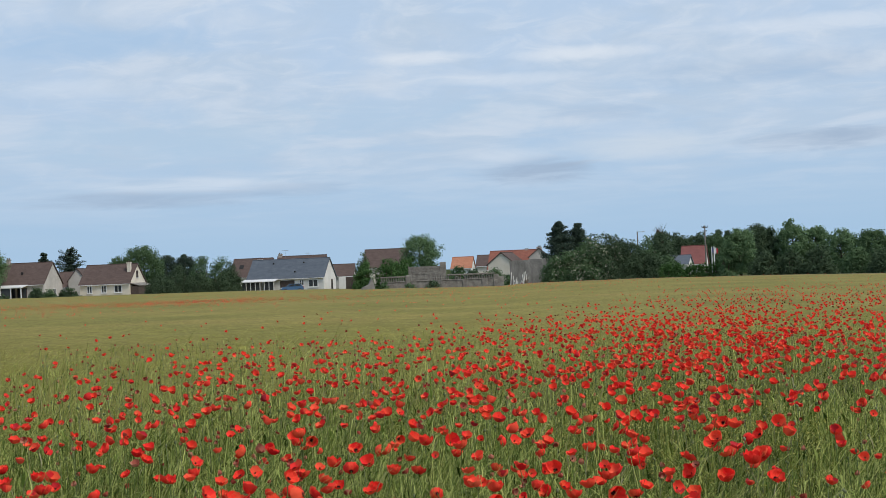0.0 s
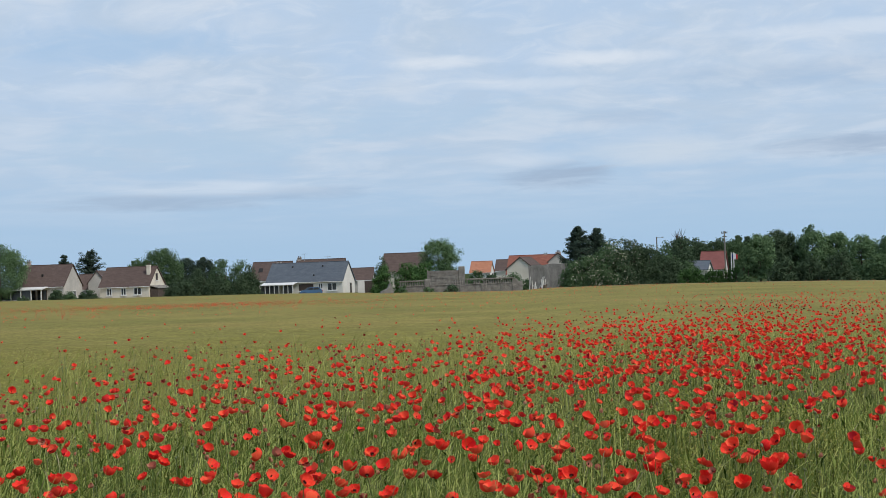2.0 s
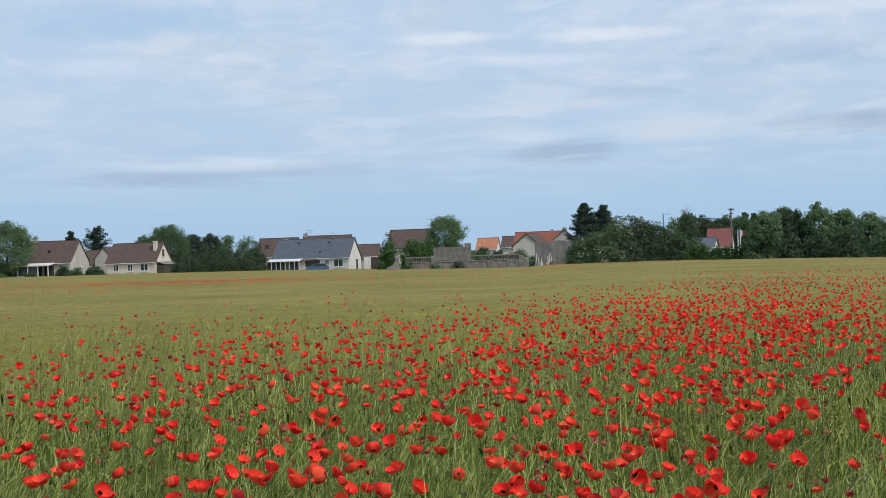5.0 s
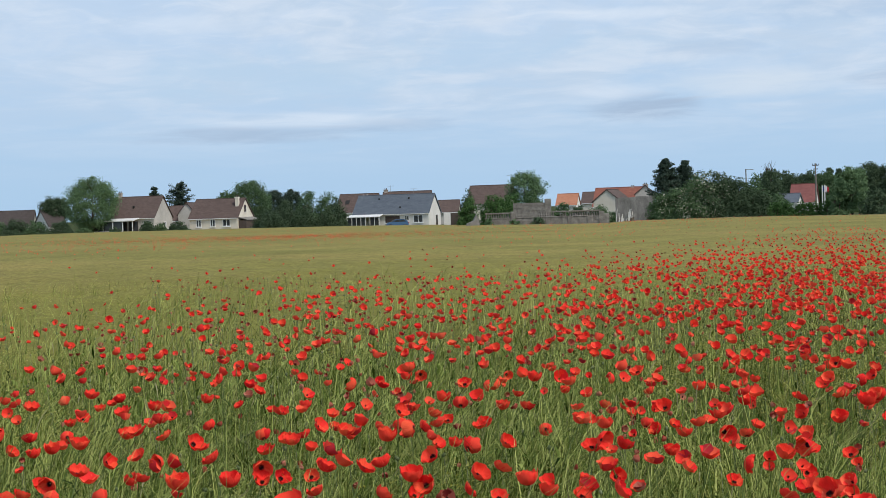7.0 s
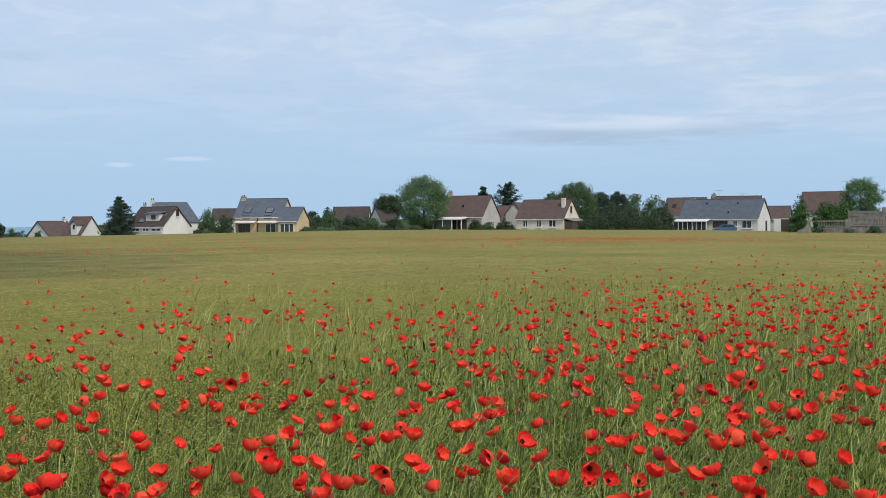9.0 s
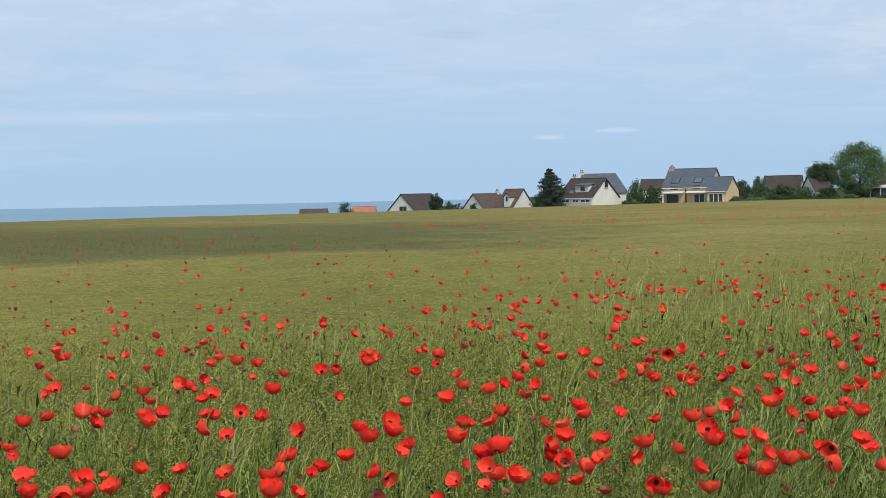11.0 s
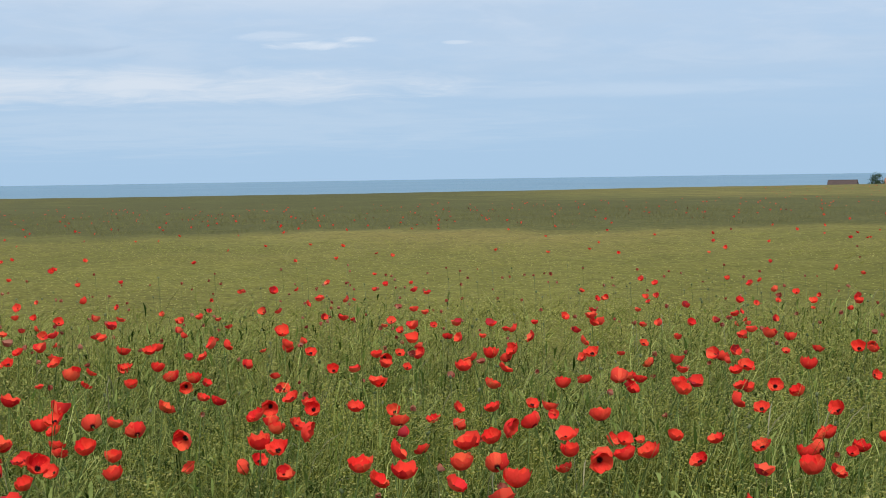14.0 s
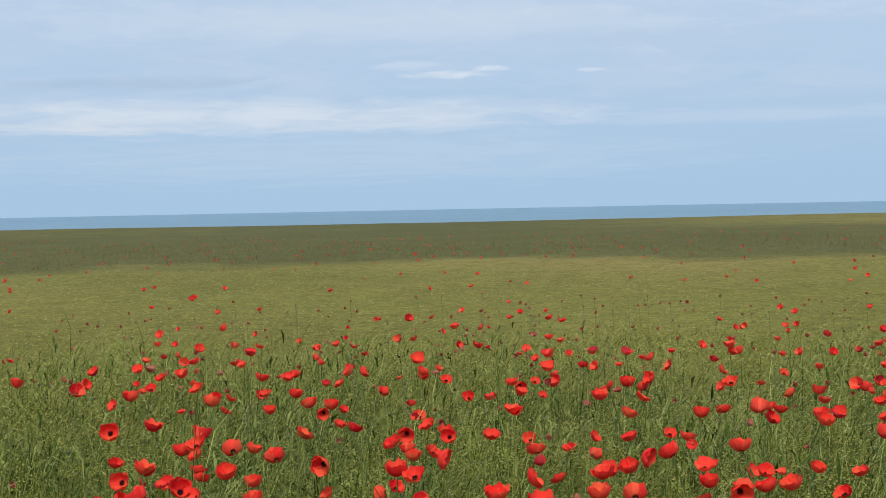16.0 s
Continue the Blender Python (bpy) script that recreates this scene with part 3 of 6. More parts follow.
def chimney(h, x, y, z0, z1, w=0.7, d=0.5, mat="brick"):
    bm = boxed(x - w / 2, x + w / 2, y - d / 2, y + d / 2, z0, z1)
    box(bm, x - w / 2 - 0.07, x + w / 2 + 0.07, y - d / 2 - 0.07, y + d / 2 + 0.07, z1 - 0.18, z1 - 0.004)
    c = part("chimney", bm, M[mat], h)
    bm = bmesh.new()
    for s in (-0.17, 0.17):
        tube(bm, (x + s, y, z1 - 0.05), (x + s, y, z1 + 0.3), 0.11, 0.09, 8)
    part("chimney_pot", bm, M["brown_tile"], c)


def skylight(h, x0, x1, y0, y1, eave, ridge, depth, over=0.12):
    """A roof window lying on the front slope between the depths y0 and y1."""
    k = (ridge - eave) / (depth / 2)
    bm = slope_slab(x0, x1, y0, eave + k * y0 + 0.15, y1, eave + k * y1 + 0.15, 0.08)
    w = part("roof_window", bm, M["rubber"], h)
    part("pane", slope_slab(x0 + 0.1, x1 - 0.1, y0 + 0.08, eave + k * (y0 + 0.08) + 0.23, y1 - 0.08, eave + k * (y1 - 0.08) + 0.23, 0.02), M["roof_glass"], w)


def antenna(name, x, y, z, high, label):
    a = thing(name, pose(x, y, z), label, "aerial")
    part("mast", tube(bmesh.new(), (0, 0, 0), (0, 0, high), 0.035, 0.03, 6), M["metal"], a)
    bm = boxed(-0.8, 0.8, -0.03, 0.03, high - 0.12, high - 0.06)
    for i in range(6):
        box(bm, -0.75 + i * 0.28, -0.72 + i * 0.28, -0.4, 0.4, high - 0.11, high - 0.08)
    part("aerial_rods", bm, M["metal"], a)


def house(label, where, length, depth, eave, ridge, wall, roof, base, **k):
    """eave and ridge: heights in the world; base: the pose's own height."""
    h = thing("house", where, label, "house", "houses along the field")
    house_body(h, 0, length, depth, eave - base, ridge - base, wall, roof, **k)
    return h


# slate-roofed bungalow with a veranda
m, L = site(7.77, 4.78, 4.30, 270, 8.2)
b = m.translation.z
E_, R_ = lift(-0.11, 270), lift(0.62, 272)
h = house("long white bungalow with a blue-grey slate roof", m, L, 8.2, E_, R_, "white", "slate", b)
e, r = E_ - b, R_ - b
for x0, w, z0 in ((L * 0.685, 0.9, 1.1), (L * 0.80, 1.9, 0.75)):
    window(h, x0, x0 + w, z0, 2.25)
part("garage_door", boxed(L * 0.43, L * 0.62, -0.05, 0.06, 0.05, 2.15), M["dark_wood"], h, "dark wooden garage opening")
window(h, 4.9, 5.9, 0.15, 2.1, face="right", span=L, frame_mat="dark_wood", panes=1, name="door")
for x0, d0 in ((L * 0.28, 1.0), (L * 0.68, 1.0), (L * 0.6, 3.0)):
    part("roof_vent", boxed(x0, x0 + 0.25, 4.1 - d0 - 0.2, 4.1 - d0, r - d0 * (r - e) / 4.1 + 0.05, r - d0 * (r - e) / 4.1 + 0.35), M["rubber"], h)
chimney(h, L * 0.06, 5.0, r - 1.0, r + 0.35, 0.8, 0.5)
VER = (-0.02 * L, 0.40 * L)
v = thing("veranda", m @ Matrix.Translation((VER[0], -2.6, 0)), "white-framed glazed veranda against a bungalow", "veranda")
vw = VER[1] - VER[0]
part("veranda_roof", slope_slab(-0.15, vw + 0.15, -0.2, 2.05, 2.55, 2.5, 0.1), M["paint"], v)
n = 7
for i in range(n + 1):
    part("post", boxed(i * vw / n - 0.06, i * vw / n + 0.06, 0.0, 0.16, 0, 2.1), M["paint"], v)
for i in range(n):
    if i != 4:
        g = part("glazed_panel", boxed(i * vw / n + 0.06, (i + 1) * vw / n - 0.06, 0.05, 0.09, 0.5, 2.05), M["glass"], v)
        part("low_panel", boxed(i * vw / n + 0.06, (i + 1) * vw / n - 0.06, 0.03, 0.11, 0.0, 0.5), M["ochre"], v)


# the houses to the left of it: brown tiles, cream walls
m, L = site(14.19, 12.32, 11.70, 268, 8.0)
b = m.translation.z
E_, R_ = lift(-0.04, 268), lift(0.68, 270)
h = house("cream bungalow with a brown tiled roof", m, L, 8.0, E_, R_, "render", "brown_tile", b)
e, r = E_ - b, R_ - b
for f0, f1 in ((0.14, 0.25), (0.43, 0.54), (0.69, 0.85)):
    window(h, L * f0, L * f1, 0.95, 2.35)
window(h, 3.4, 4.3, e + 0.9, e + 2.2, face="right", span=L, frame_mat="dark_wood")
chimney(h, L - 0.9, 2.4, e + 0.8, r + 0.35, 0.65, 0.6, "render")
p = thing("lean_to", m @ Matrix.Translation((L + 0.03, 0.4, 0)), "brown timber lean-to shed against a gable", "shed")
part("wall", boxed(0, 1.5, 0, 7.0, 0, 2.0), M["dark_wood"], p)
part("roof", prism([(-0.05, 2.55), (1.65, 2.05), (1.65, 2.12), (-0.05, 2.62)], -0.1, 7.2), M["concrete"], p)

m, L = site(17.32, 15.54, 14.84, 265, 9.0)
b = m.translation.z
E_, R_ = lift(0.06, 265), lift(0.86, 268)
h = house("large cream house with a steep brown tiled roof", m, L, 9.0, E_, R_, "grey_render", "brown_tile", b)
e, r = E_ - b, R_ - b
chimney(h, 0.8, 4.5, r - 0.6, r + 0.9, 0.6, 0.6, "brick")
window(h, 4.6, 5.8, 0.9, 2.1, face="right", span=L)
# dark glazing, widened across the wall to stand in for the porch's shade
window(h, L * 0.03, L * 0.42, 0.3, 2.3, panes=4, frame_mat="dark_wood")
window(h, L * 0.46, L * 0.66, 0.3, 2.3, frame_mat="dark_wood")
part("roof_vent", boxed(L * 0.47, L * 0.47 + 0.3, 1.8, 2.1, e + 1.4, e + 2.2), M["rubber"], h)
p = thing("porch", m @ Matrix.Translation((-0.16 * L, -3.0, 0)), "open white porch with a flat pale roof", "porch")
pw = 0.83 * L
part("porch_roof", slope_slab(-0.2, pw + 0.2, -0.2, 2.35, 2.9, 2.75, 0.16), M["paint"], p)
for i in range(5):
    part("post", boxed(i * pw / 4 - 0.07, i * pw / 4 + 0.07, 0, 0.14, 0, 2.38), M["paint"], p)
for i in range(3):
    part("glazed_panel", boxed((i + 0.04) * pw / 4 + 0.05, (i + 0.96) * pw / 4, 0.05, 0.09, 0.7, 2.3), M["glass"], p)
    part("low_panel", boxed((i + 0.04) * pw / 4 + 0.05, (i + 0.96) * pw / 4, 0.03, 0.11, 0.0, 0.7), M["grey_render"], p)
part("low_wall", boxed(-0.3, 1.0, -0.4, -0.2, 0, 0.75, bevel=0.02), M["white"], p)
h2 = thing("house", pose(*polar(14.9, 283), 0, 0, 14) @ Matrix.Translation((0, 0, b)), "low annexe with brown tiles behind a house", "house", "houses along the field")
house_body(h2, 0, 4.2, 6.0, 2.2, lift(0.45, 283) - b, "grey_render", "brown_tile")

q = polar(14.28, 280)
gb = float(ground_z(q.x, q.y)[0])
g = thing("house", pose(q.x, q.y, gb, 0, 0, 104.3 - 10), "small pale gable with brown tiles between bungalows", "house", "houses along the field")
house_body(g, 0, 9.0, 3.3, lift(0.14, 280) - gb, lift(0.57, 280) - gb, "grey_render", "brown_tile", y0=-1.65)


# brown roof behind the thicket, and a roof behind the slate one
m, L = site(8.4, 6.9, 6.6, 300, 8.0)
b = m.translation.z
h = house("house with a brown tiled roof behind a thicket", m, L, 8.0, lift(0.0, 300), lift(0.70, 300), "render", "brown_tile", b)
skylight(h, L * 0.17, L * 0.17 + 0.9, 1.6, 2.5, lift(0.0, 300) - b, lift(0.70, 300) - b, 8.0)
m, L = site(6.65, 4.75, 4.55, 330, 8.0)
b = m.translation.z
h = house("brown-roofed house behind the slate bungalow", m, L, 8.0, lift(0.0, 330), lift(0.74, 332), "render", "brown_tile", b)
chimney(h, 0.5, 4.0, lift(0.5, 330) - b, lift(0.86, 330) - b, 0.9, 0.6)
q = polar(6.25, 332)
antenna("aerial", q.x, q.y, lift(0.70, 332), 1.7, "thin metal aerial on a rooftop")
q = polar(5.35, 332)
antenna("aerial", q.x, q.y, lift(0.70, 332), 0.9, "thin metal aerial on a rooftop")
m, L = site(4.42, 3.6, 3.5, 295, 7.0)
b = m.translation.z
h = house("low house with a dark brown roof", m, L, 7.0, lift(-0.12, 295), lift(0.33, 297), "grey_render", "brown_tile", b)
# garden wall and gate beside the slate bungalow
q = polar(4.18, 272)
gz = float(ground_z(q.x, q.y)[0])
w = thing("garden_wall", pose(q.x, q.y, gz, 0, 0, 4), "white rendered garden wall with a dark gate", "wall")
part("wall_panel", boxed(0, 1.3, 0, 0.2, 0, 2.4), M["white"], w)
part("gate", boxed(1.3, 3.6, 0.02, 0.14, 0.1, 2.35), M["dark_wood"], w)

# brown roof behind the ivy, orange roofs beyond the old wall
m, L = site(3.19, 1.5, 1.3, 262, 8.0)
b = m.translation.z
h = house("house with a wide brown tiled roof above ivy", m, L, 8.0, lift(0.15, 262), lift(0.86, 264), "render", "brown_tile", b)
q = polar(1.45, 262)
antenna("aerial", q.x, q.y, lift(0.70, 262), 2.6, "thin metal aerial on a rooftop")
m, L = site(-0.30, -1.08, -1.25, 300, 7.0)
b = m.translation.z
h = house("small house with a bright orange tiled roof", m, L, 7.0, lift(0.0, 300), lift(0.42, 302), "white", "orange_tile", b)
m, L = site(-1.30, -1.85, -2.0, 320, 7.0)
b = m.translation.z
h = house("house with a dull brown tiled roof", m, L, 7.0, lift(0.05, 320), lift(0.46, 322), "render", "brown_tile", b)
m, L = site(-1.75, -3.75, -4.0, 275, 8.0)
b = m.translation.z
h = house("long house with a red tiled roof", m, L, 8.0, lift(-0.1, 275), lift(0.60, 277), "render", "red_tile", b)
chimney(h, L * 0.97, 4.0, lift(0.4, 275) - b, lift(0.72, 275) - b, 0.9, 0.6)
chimney(h, L * 0.72, 4.0, lift(0.5, 275) - b, lift(0.64, 275) - b, 0.4, 0.4)
# its front gable
q = polar(-2.30, 262)
gb = float(ground_z(q.x, q.y)[0])
g = thing("house", pose(q.x, q.y, gb, 0, 0, 87.7 - 12), "cream gable-fronted house with a brown tiled roof", "house", "houses along the field")
house_body(g, 0, 10.0, 4.9, lift(0.1, 262) - gb, lift(0.53, 262) - gb, "render", "brown_tile", y0=-2.4, over=0.35)
q = polar(-3.80, 268)
gb = float(ground_z(q.x, q.y)[0])
g = thing("house", pose(q.x, q.y, gb, 0, 0, 86), "small grey gable between roofs", "house", "houses along the field")
house_body(g, 0, 7.0, 3.6, lift(0.33, 268) - gb, lift(0.64, 268) - gb, "grey_render", "brown_tile", y0=-1.8)

# red roof among the trees
m, L = site(-9.35, -10.25, -10.4, 240, 8.0)
b = m.translation.z
h = house("house with a faded red tiled roof among trees", m, L, 8.0, lift(-0.2, 240), lift(0.47, 242), "white", "dusky_tile", b)
m, L = site(-8.75, -9.6, -9.8, 225, 6.0)
b = m.translation.z
h = house("low outbuilding with a pale grey roof", m, L, 6.0, lift(-0.2, 225), lift(0.12, 226), "white", "slate", b)

# the houses towards the coast
m, L = site(25.32, 23.52, 23.02, 262, 8.5)
b = m.translation.z
E_, R_ = lift(0.12, 262), lift(0.82, 264)
h = house("ochre house with a steep slate roof and awnings", m, L, 8.5, E_, R_, "ochre", "slate", b)
e, r = E_ - b, R_ - b
chimney(h, 0.5, 4.0, r - 0.9, r + 0.55, 0.9, 0.7, "brick")
for f in (0.24, 0.72):
    x0 = L * f
    skylight(h, x0 - 0.75, x0 + 0.75, 0.7, 1.9, e, r, 8.5)
    part("dormer_sill", boxed(x0 - 0.7, x0 + 0.7, -0.05, 0.6, e - 0.45, e + 0.25), M["glass"], h, "dark low window under a roof light")
window(h, L * 0.08, L * 0.33, 0.1, 2.1, panes=3, frame_mat="dark_wood")
window(h, L * 0.66, L * 0.90, 0.1, 2.2, panes=2)
for f0, f1 in ((0.02, 0.47), (0.52, 0.99)):
    part("awning", prism([(-1.2, 2.30), (0.0, 2.55), (0.0, 2.68), (-1.2, 2.43)], L * f0, L * f1, axis="x"), M["paint"], h, "white folding awning")
part("post", boxed(0.15, 0.4, -1.1, -0.9, 0, 2.35), M["paint"], h)
part("drainpipe", boxed(L * 0.485, L * 0.505, -0.12, 0.0, 0, e - 0.1), M["dark_tile"], h)
m2, L2 = site(23.62, 22.89, 22.40, 259, 7.5)
b2 = m2.translation.z
an = house("ochre annexe with a slate roof", m2, L2, 7.5, lift(-0.05, 259), lift(0.47, 261), "ochre", "slate", b2)
window(an, L2 * 0.08, L2 * 0.85, 0.1, 2.1, panes=3, frame_mat="paint")

m, L = site(29.43, 28.10, 27.05, 258, 8.5)
b = m.translation.z
E_, R_ = lift(-0.21, 258), lift(0.52, 262)
h = house("white house with a dark brown roof and a box dormer", m, L, 8.5, E_, R_, "white", "dark_tile", b)
e, r = E_ - b, R_ - b
part("dormer", boxed(L * 0.42, L * 0.80, 1.0, 3.8, e + 0.9, e + 2.15), M["white"], h)
part("dormer_roof", prism([(0.6, e + 2.1), (4.0, e + 2.6), (4.0, e + 2.75), (0.6, e + 2.25)], L * 0.40, L * 0.83, axis="x"), M["slate"], h)
dw = part("dormer_window", boxed(L * 0.58, L * 0.70, 0.93, 1.05, e + 1.2, e + 1.95), M["glass"], h)
skylight(h, L * 0.22, L * 0.40, 0.6, 1.5, e, r, 8.5)
skylight(h, L * 0.84, L * 0.92, 1.8, 2.7, e, r, 8.5)
for f0, f1 in ((0.08, 0.34), (0.42, 0.60), (0.66, 0.95)):
    window(h, L * f0, L * f1, 1.15, 1.75, panes=2)
window(h, 4.0, 5.0, e + 1.7, e + 3.0, face="right", span=L, frame_mat="dark_wood", panes=1)
q = polar(28.62, 274)
b = float(ground_z(q.x, q.y)[0])
L = 9.2
h = thing("house", pose(q.x, q.y, b, 0, 0, 27.6), "slate-roofed house behind a brown-roofed one", "house", "houses along the field")
e, r = lift(-0.05, 274) - b, lift(0.73, 278) - b
part("wall", boxed(0.1, L - 0.1, 0.1, 8.9, 0, e), M["white"], h)
bm = bmesh.new()
lo = [bm.verts.new(p) for p in ((-0.2, -0.2, e), (L + 0.2, -0.2, e), (L + 0.2, 9.2, e), (-0.2, 9.2, e))]
hi = [bm.verts.new(p) for p in ((0.6, 4.5, r), (L - 2.2, 4.5, r))]
for f in (lo, (lo[0], lo[1], hi[1], hi[0]), (lo[2], lo[3], hi[0], hi[1]), (lo[1], lo[2], hi[1]), (lo[3], lo[0], hi[0])):
    bm.faces.new(f)
bmesh.ops.recalc_face_normals(bm, faces=bm.faces)
part("roof", bm, M["slate"], h)
chimney(h, 0.6, 4.5, lift(0.5, 275) - b, lift(0.83, 275) - b, 0.8, 0.6, "render")
chimney(h, -0.8, 1.5, lift(0.2, 275) - b, lift(0.66, 275) - b, 0.6, 0.5, "brick")

m, L = site(31.2, 32.25, 33.45, 285, 8.4, right=False)
b = m.translation.z
h = house("white gabled house with a brown tiled roof", m, L, 7.6, lift(-0.75, 285), lift(0.0, 287), "white", "brown_tile", b)
chimney(h, L * 0.92, 3.8, lift(-0.2, 287) - b, lift(0.13, 287) - b, 0.6, 0.6, "render")
m, L = site(31.98, 31.30, 30.33, 280, 8.4)
b = m.translation.z
h = house("white gabled wing with a brown roof and wall dormer", m, L, 8.4, lift(-0.65, 280), lift(0.16, 283), "white", "brown_tile", b)
part("dormer", prism([(L * 0.50, lift(-0.62, 280) - b), (L * 0.84, lift(-0.62, 280) - b), (L * 0.84, lift(-0.12, 280) - b), (L * 0.67, lift(0.03, 280) - b), (L * 0.50, lift(-0.12, 280) - b)], 0.5, 3.4), M["white"], h)
part("dormer_roof", prism([(L * 0.47, lift(-0.15, 280) - b), (L * 0.67, lift(0.035, 280) - b), (L * 0.87, lift(-0.15, 280) - b), (L * 0.87, lift(-0.12, 280) - b), (L * 0.67, lift(0.065, 280) - b), (L * 0.47, lift(-0.12, 280) - b)], 0.3, 3.6), M["brown_tile"], h)
part("dormer_window", boxed(L * 0.62, L * 0.72, 0.44, 0.55, lift(-0.3, 280) - b, lift(-0.12, 280) - b), M["glass"], h)

m, L = site(33.85, 35.02, 36.28, 310, 9.0, right=False)
b = m.translation.z
E_, R_ = lift(-0.72, 310), lift(0.05, 313)
h = house("white gabled house with a dark brown roof", m, L, 9.0, E_, R_, "white", "dark_tile", b)
e, r = E_ - b, R_ - b
for y0 in (-5.0, -3.95):
    window(h, y0, y0 + 0.9, e + 0.3, e + 1.6, face="left", span=0.0, frame_mat="dark_wood", panes=1)
skylight(h, L * 0.62, L * 0.72, 1.4, 2.4, e, r, 9.0)
m, L = site(39.7, 38.65, 38.56, 320, 7.0)
b = m.translation.z
h = house("low brown roof beyond the crest of the field", m, L, 7.0, lift(-0.75, 320), lift(-0.47, 322), "white", "brown_tile", b)
m, L = site(37.6, 36.73, 36.66, 325, 7.0)
b = m.translation.z
h = house("low orange roof beyond the crest of the field", m, L, 7.0, lift(-0.75, 325), lift(-0.41, 327), "white", "orange_tile", b)

m, L = site(26.2, 25.1, 25.0, 290, 7.0)
b = m.translation.z
h = house("brown roof between shrubs and a slate house", m, L, 7.0, lift(0.0, 290), lift(0.43, 291), "render", "dark_tile", b)
m, L = site(21.5, 20.1, 19.95, 285, 7.5)
b = m.translation.z
h = house("low house with a dark brown roof behind shrubs", m, L, 7.5, lift(-0.1, 285), lift(0.46, 287), "render", "dark_tile", b)
m, L = site(18.85, 19.5, 20.05, 280, 7.0, right=False)
b = m.translation.z
h = house("house with a brown roof and a pale gable edge", m, L, 7.0, lift(-0.15, 280), lift(0.44, 282), "white", "dark_tile", b)
chimney(h, L * 0.86, 3.5, lift(0.3, 282) - b, lift(0.56, 282) - b, 0.7, 0.6, "render")


# ---- trees and shrubs ----
def leaf_faces(rng, p, out, leaf, narrow=0.6):
    """Leaves at the places p as triangles, turned roughly outwards and up, as on the outside of a bough."""
    n = len(p)
    out = out / (np.linalg.norm(out, axis=1)[:, None] + 1e-6)
    nrm = 0.9 * out + np.array([0, 0, 0.45]) + 0.28 * rng.normal(size=(n, 3))
    nrm /= np.linalg.norm(nrm, axis=1)[:, None]
    a = rng.normal(size=(n, 3))
    a -= nrm * (a * nrm).sum(1)[:, None]
    a /= np.linalg.norm(a, axis=1)[:, None]
    b = np.cross(nrm, a)
    s = leaf * rng.uniform(0.6, 1.4, n)[:, None]
    a, b = a * s, b * s * narrow
    v = np.stack([p - a * 0.6 - b, p - a * 0.6 + b, p + a], 1).reshape(-1, 3)
    return v, np.arange(3 * n).reshape(-1, 3)


def conifer(az0, az1, el_top, d, label, tiers=10, spread_=0.8, rise=0.25, bare=0.06, leaf=0.16, seed=0, ragged=0.3):
    """A conifer: a straight trunk with tiers of boughs, each with hanging or rising sprays of needles, and gaps of sky between them."""
    az = (az0 + az1) / 2
    p = polar(az, d)
    gz = float(ground_z(p.x, p.y)[0])
    high = lift(el_top, d) - gz
    rx = d * math.tan(radians(abs(az0 - az1))) / 2
    rng = np.random.default_rng(int(abs(az) * 100 + seed))
    t = thing("conifer", pose(p.x, p.y, gz, 0, 0, az), label, "tree")
    bm = bmesh.new()
    r = 0.03 * high
    tube(bm, (0, 0, -0.2), (0, 0, high * 0.5), r, r * 0.6, 7)
    tube(bm, (0, 0, high * 0.5), (0, 0, high * 0.97), r * 0.6, r * 0.12, 6)
    pts, outs = [], []
    for k in range(tiers):
        f = bare + (1 - bare) * (k + 0.3) / tiers
        wide = rx * (1 - f) ** spread_ * 1.12 + 0.25
        for i in range(8 if k < tiers - 2 else 5):
            a = i * 0.9 + k * 1.3 + rng.uniform(-0.3, 0.3)
            reach = wide * rng.uniform(1 - 2 * ragged, 1.0)
            o = Vector((0, 0, high * f))
            e = o + Vector((reach * math.cos(a), reach * math.sin(a), reach * rise * rng.uniform(0.5, 1.5)))
            tube(bm, o, e, r * 0.22, r * 0.06, 4)
            for j in range(7):
                g = (j + 1) / 7
                c = np.array(o.lerp(e, g)) + rng.normal(0, 0.04 * wide + 0.05, 3)
                m = 34
                fat = (0.06 + 0.09 * math.sin(g * 2.4)) * (wide * 0.45 + 0.9)
                q = np.clip(rng.normal(size=(m, 3)), -1.6, 1.6) * np.array([fat, fat, fat * 0.5])
                q[:, 2] += np.abs(q[:, 2]) * rise
                pts.append(c + q)
                outs.append(q + np.array([0, 0, 0.1]))
    # the leading shoots
    for i in range(3):
        c = np.array([rng.normal(0, 0.2), rng.normal(0, 0.2), high * 0.95])
        q = np.stack([rng.normal(0, 0.10, 40), rng.normal(0, 0.10, 40), rng.uniform(-0.06, 0.05, 40) * high], -1)
        pts.append(c + q)
        outs.append(q)
    part("trunk", bm, M["bark"], t)
    P = np.concatenate(pts)
    P[:, 2] = np.maximum(P[:, 2] * high / P[:, 2].max(), 0.05)
    v, f = leaf_faces(rng, P, np.concatenate(outs), leaf, 0.38)
    c = new("crown", mesh_np("crown", v, f, [M["pine"]]))
    c.parent = t
    return t


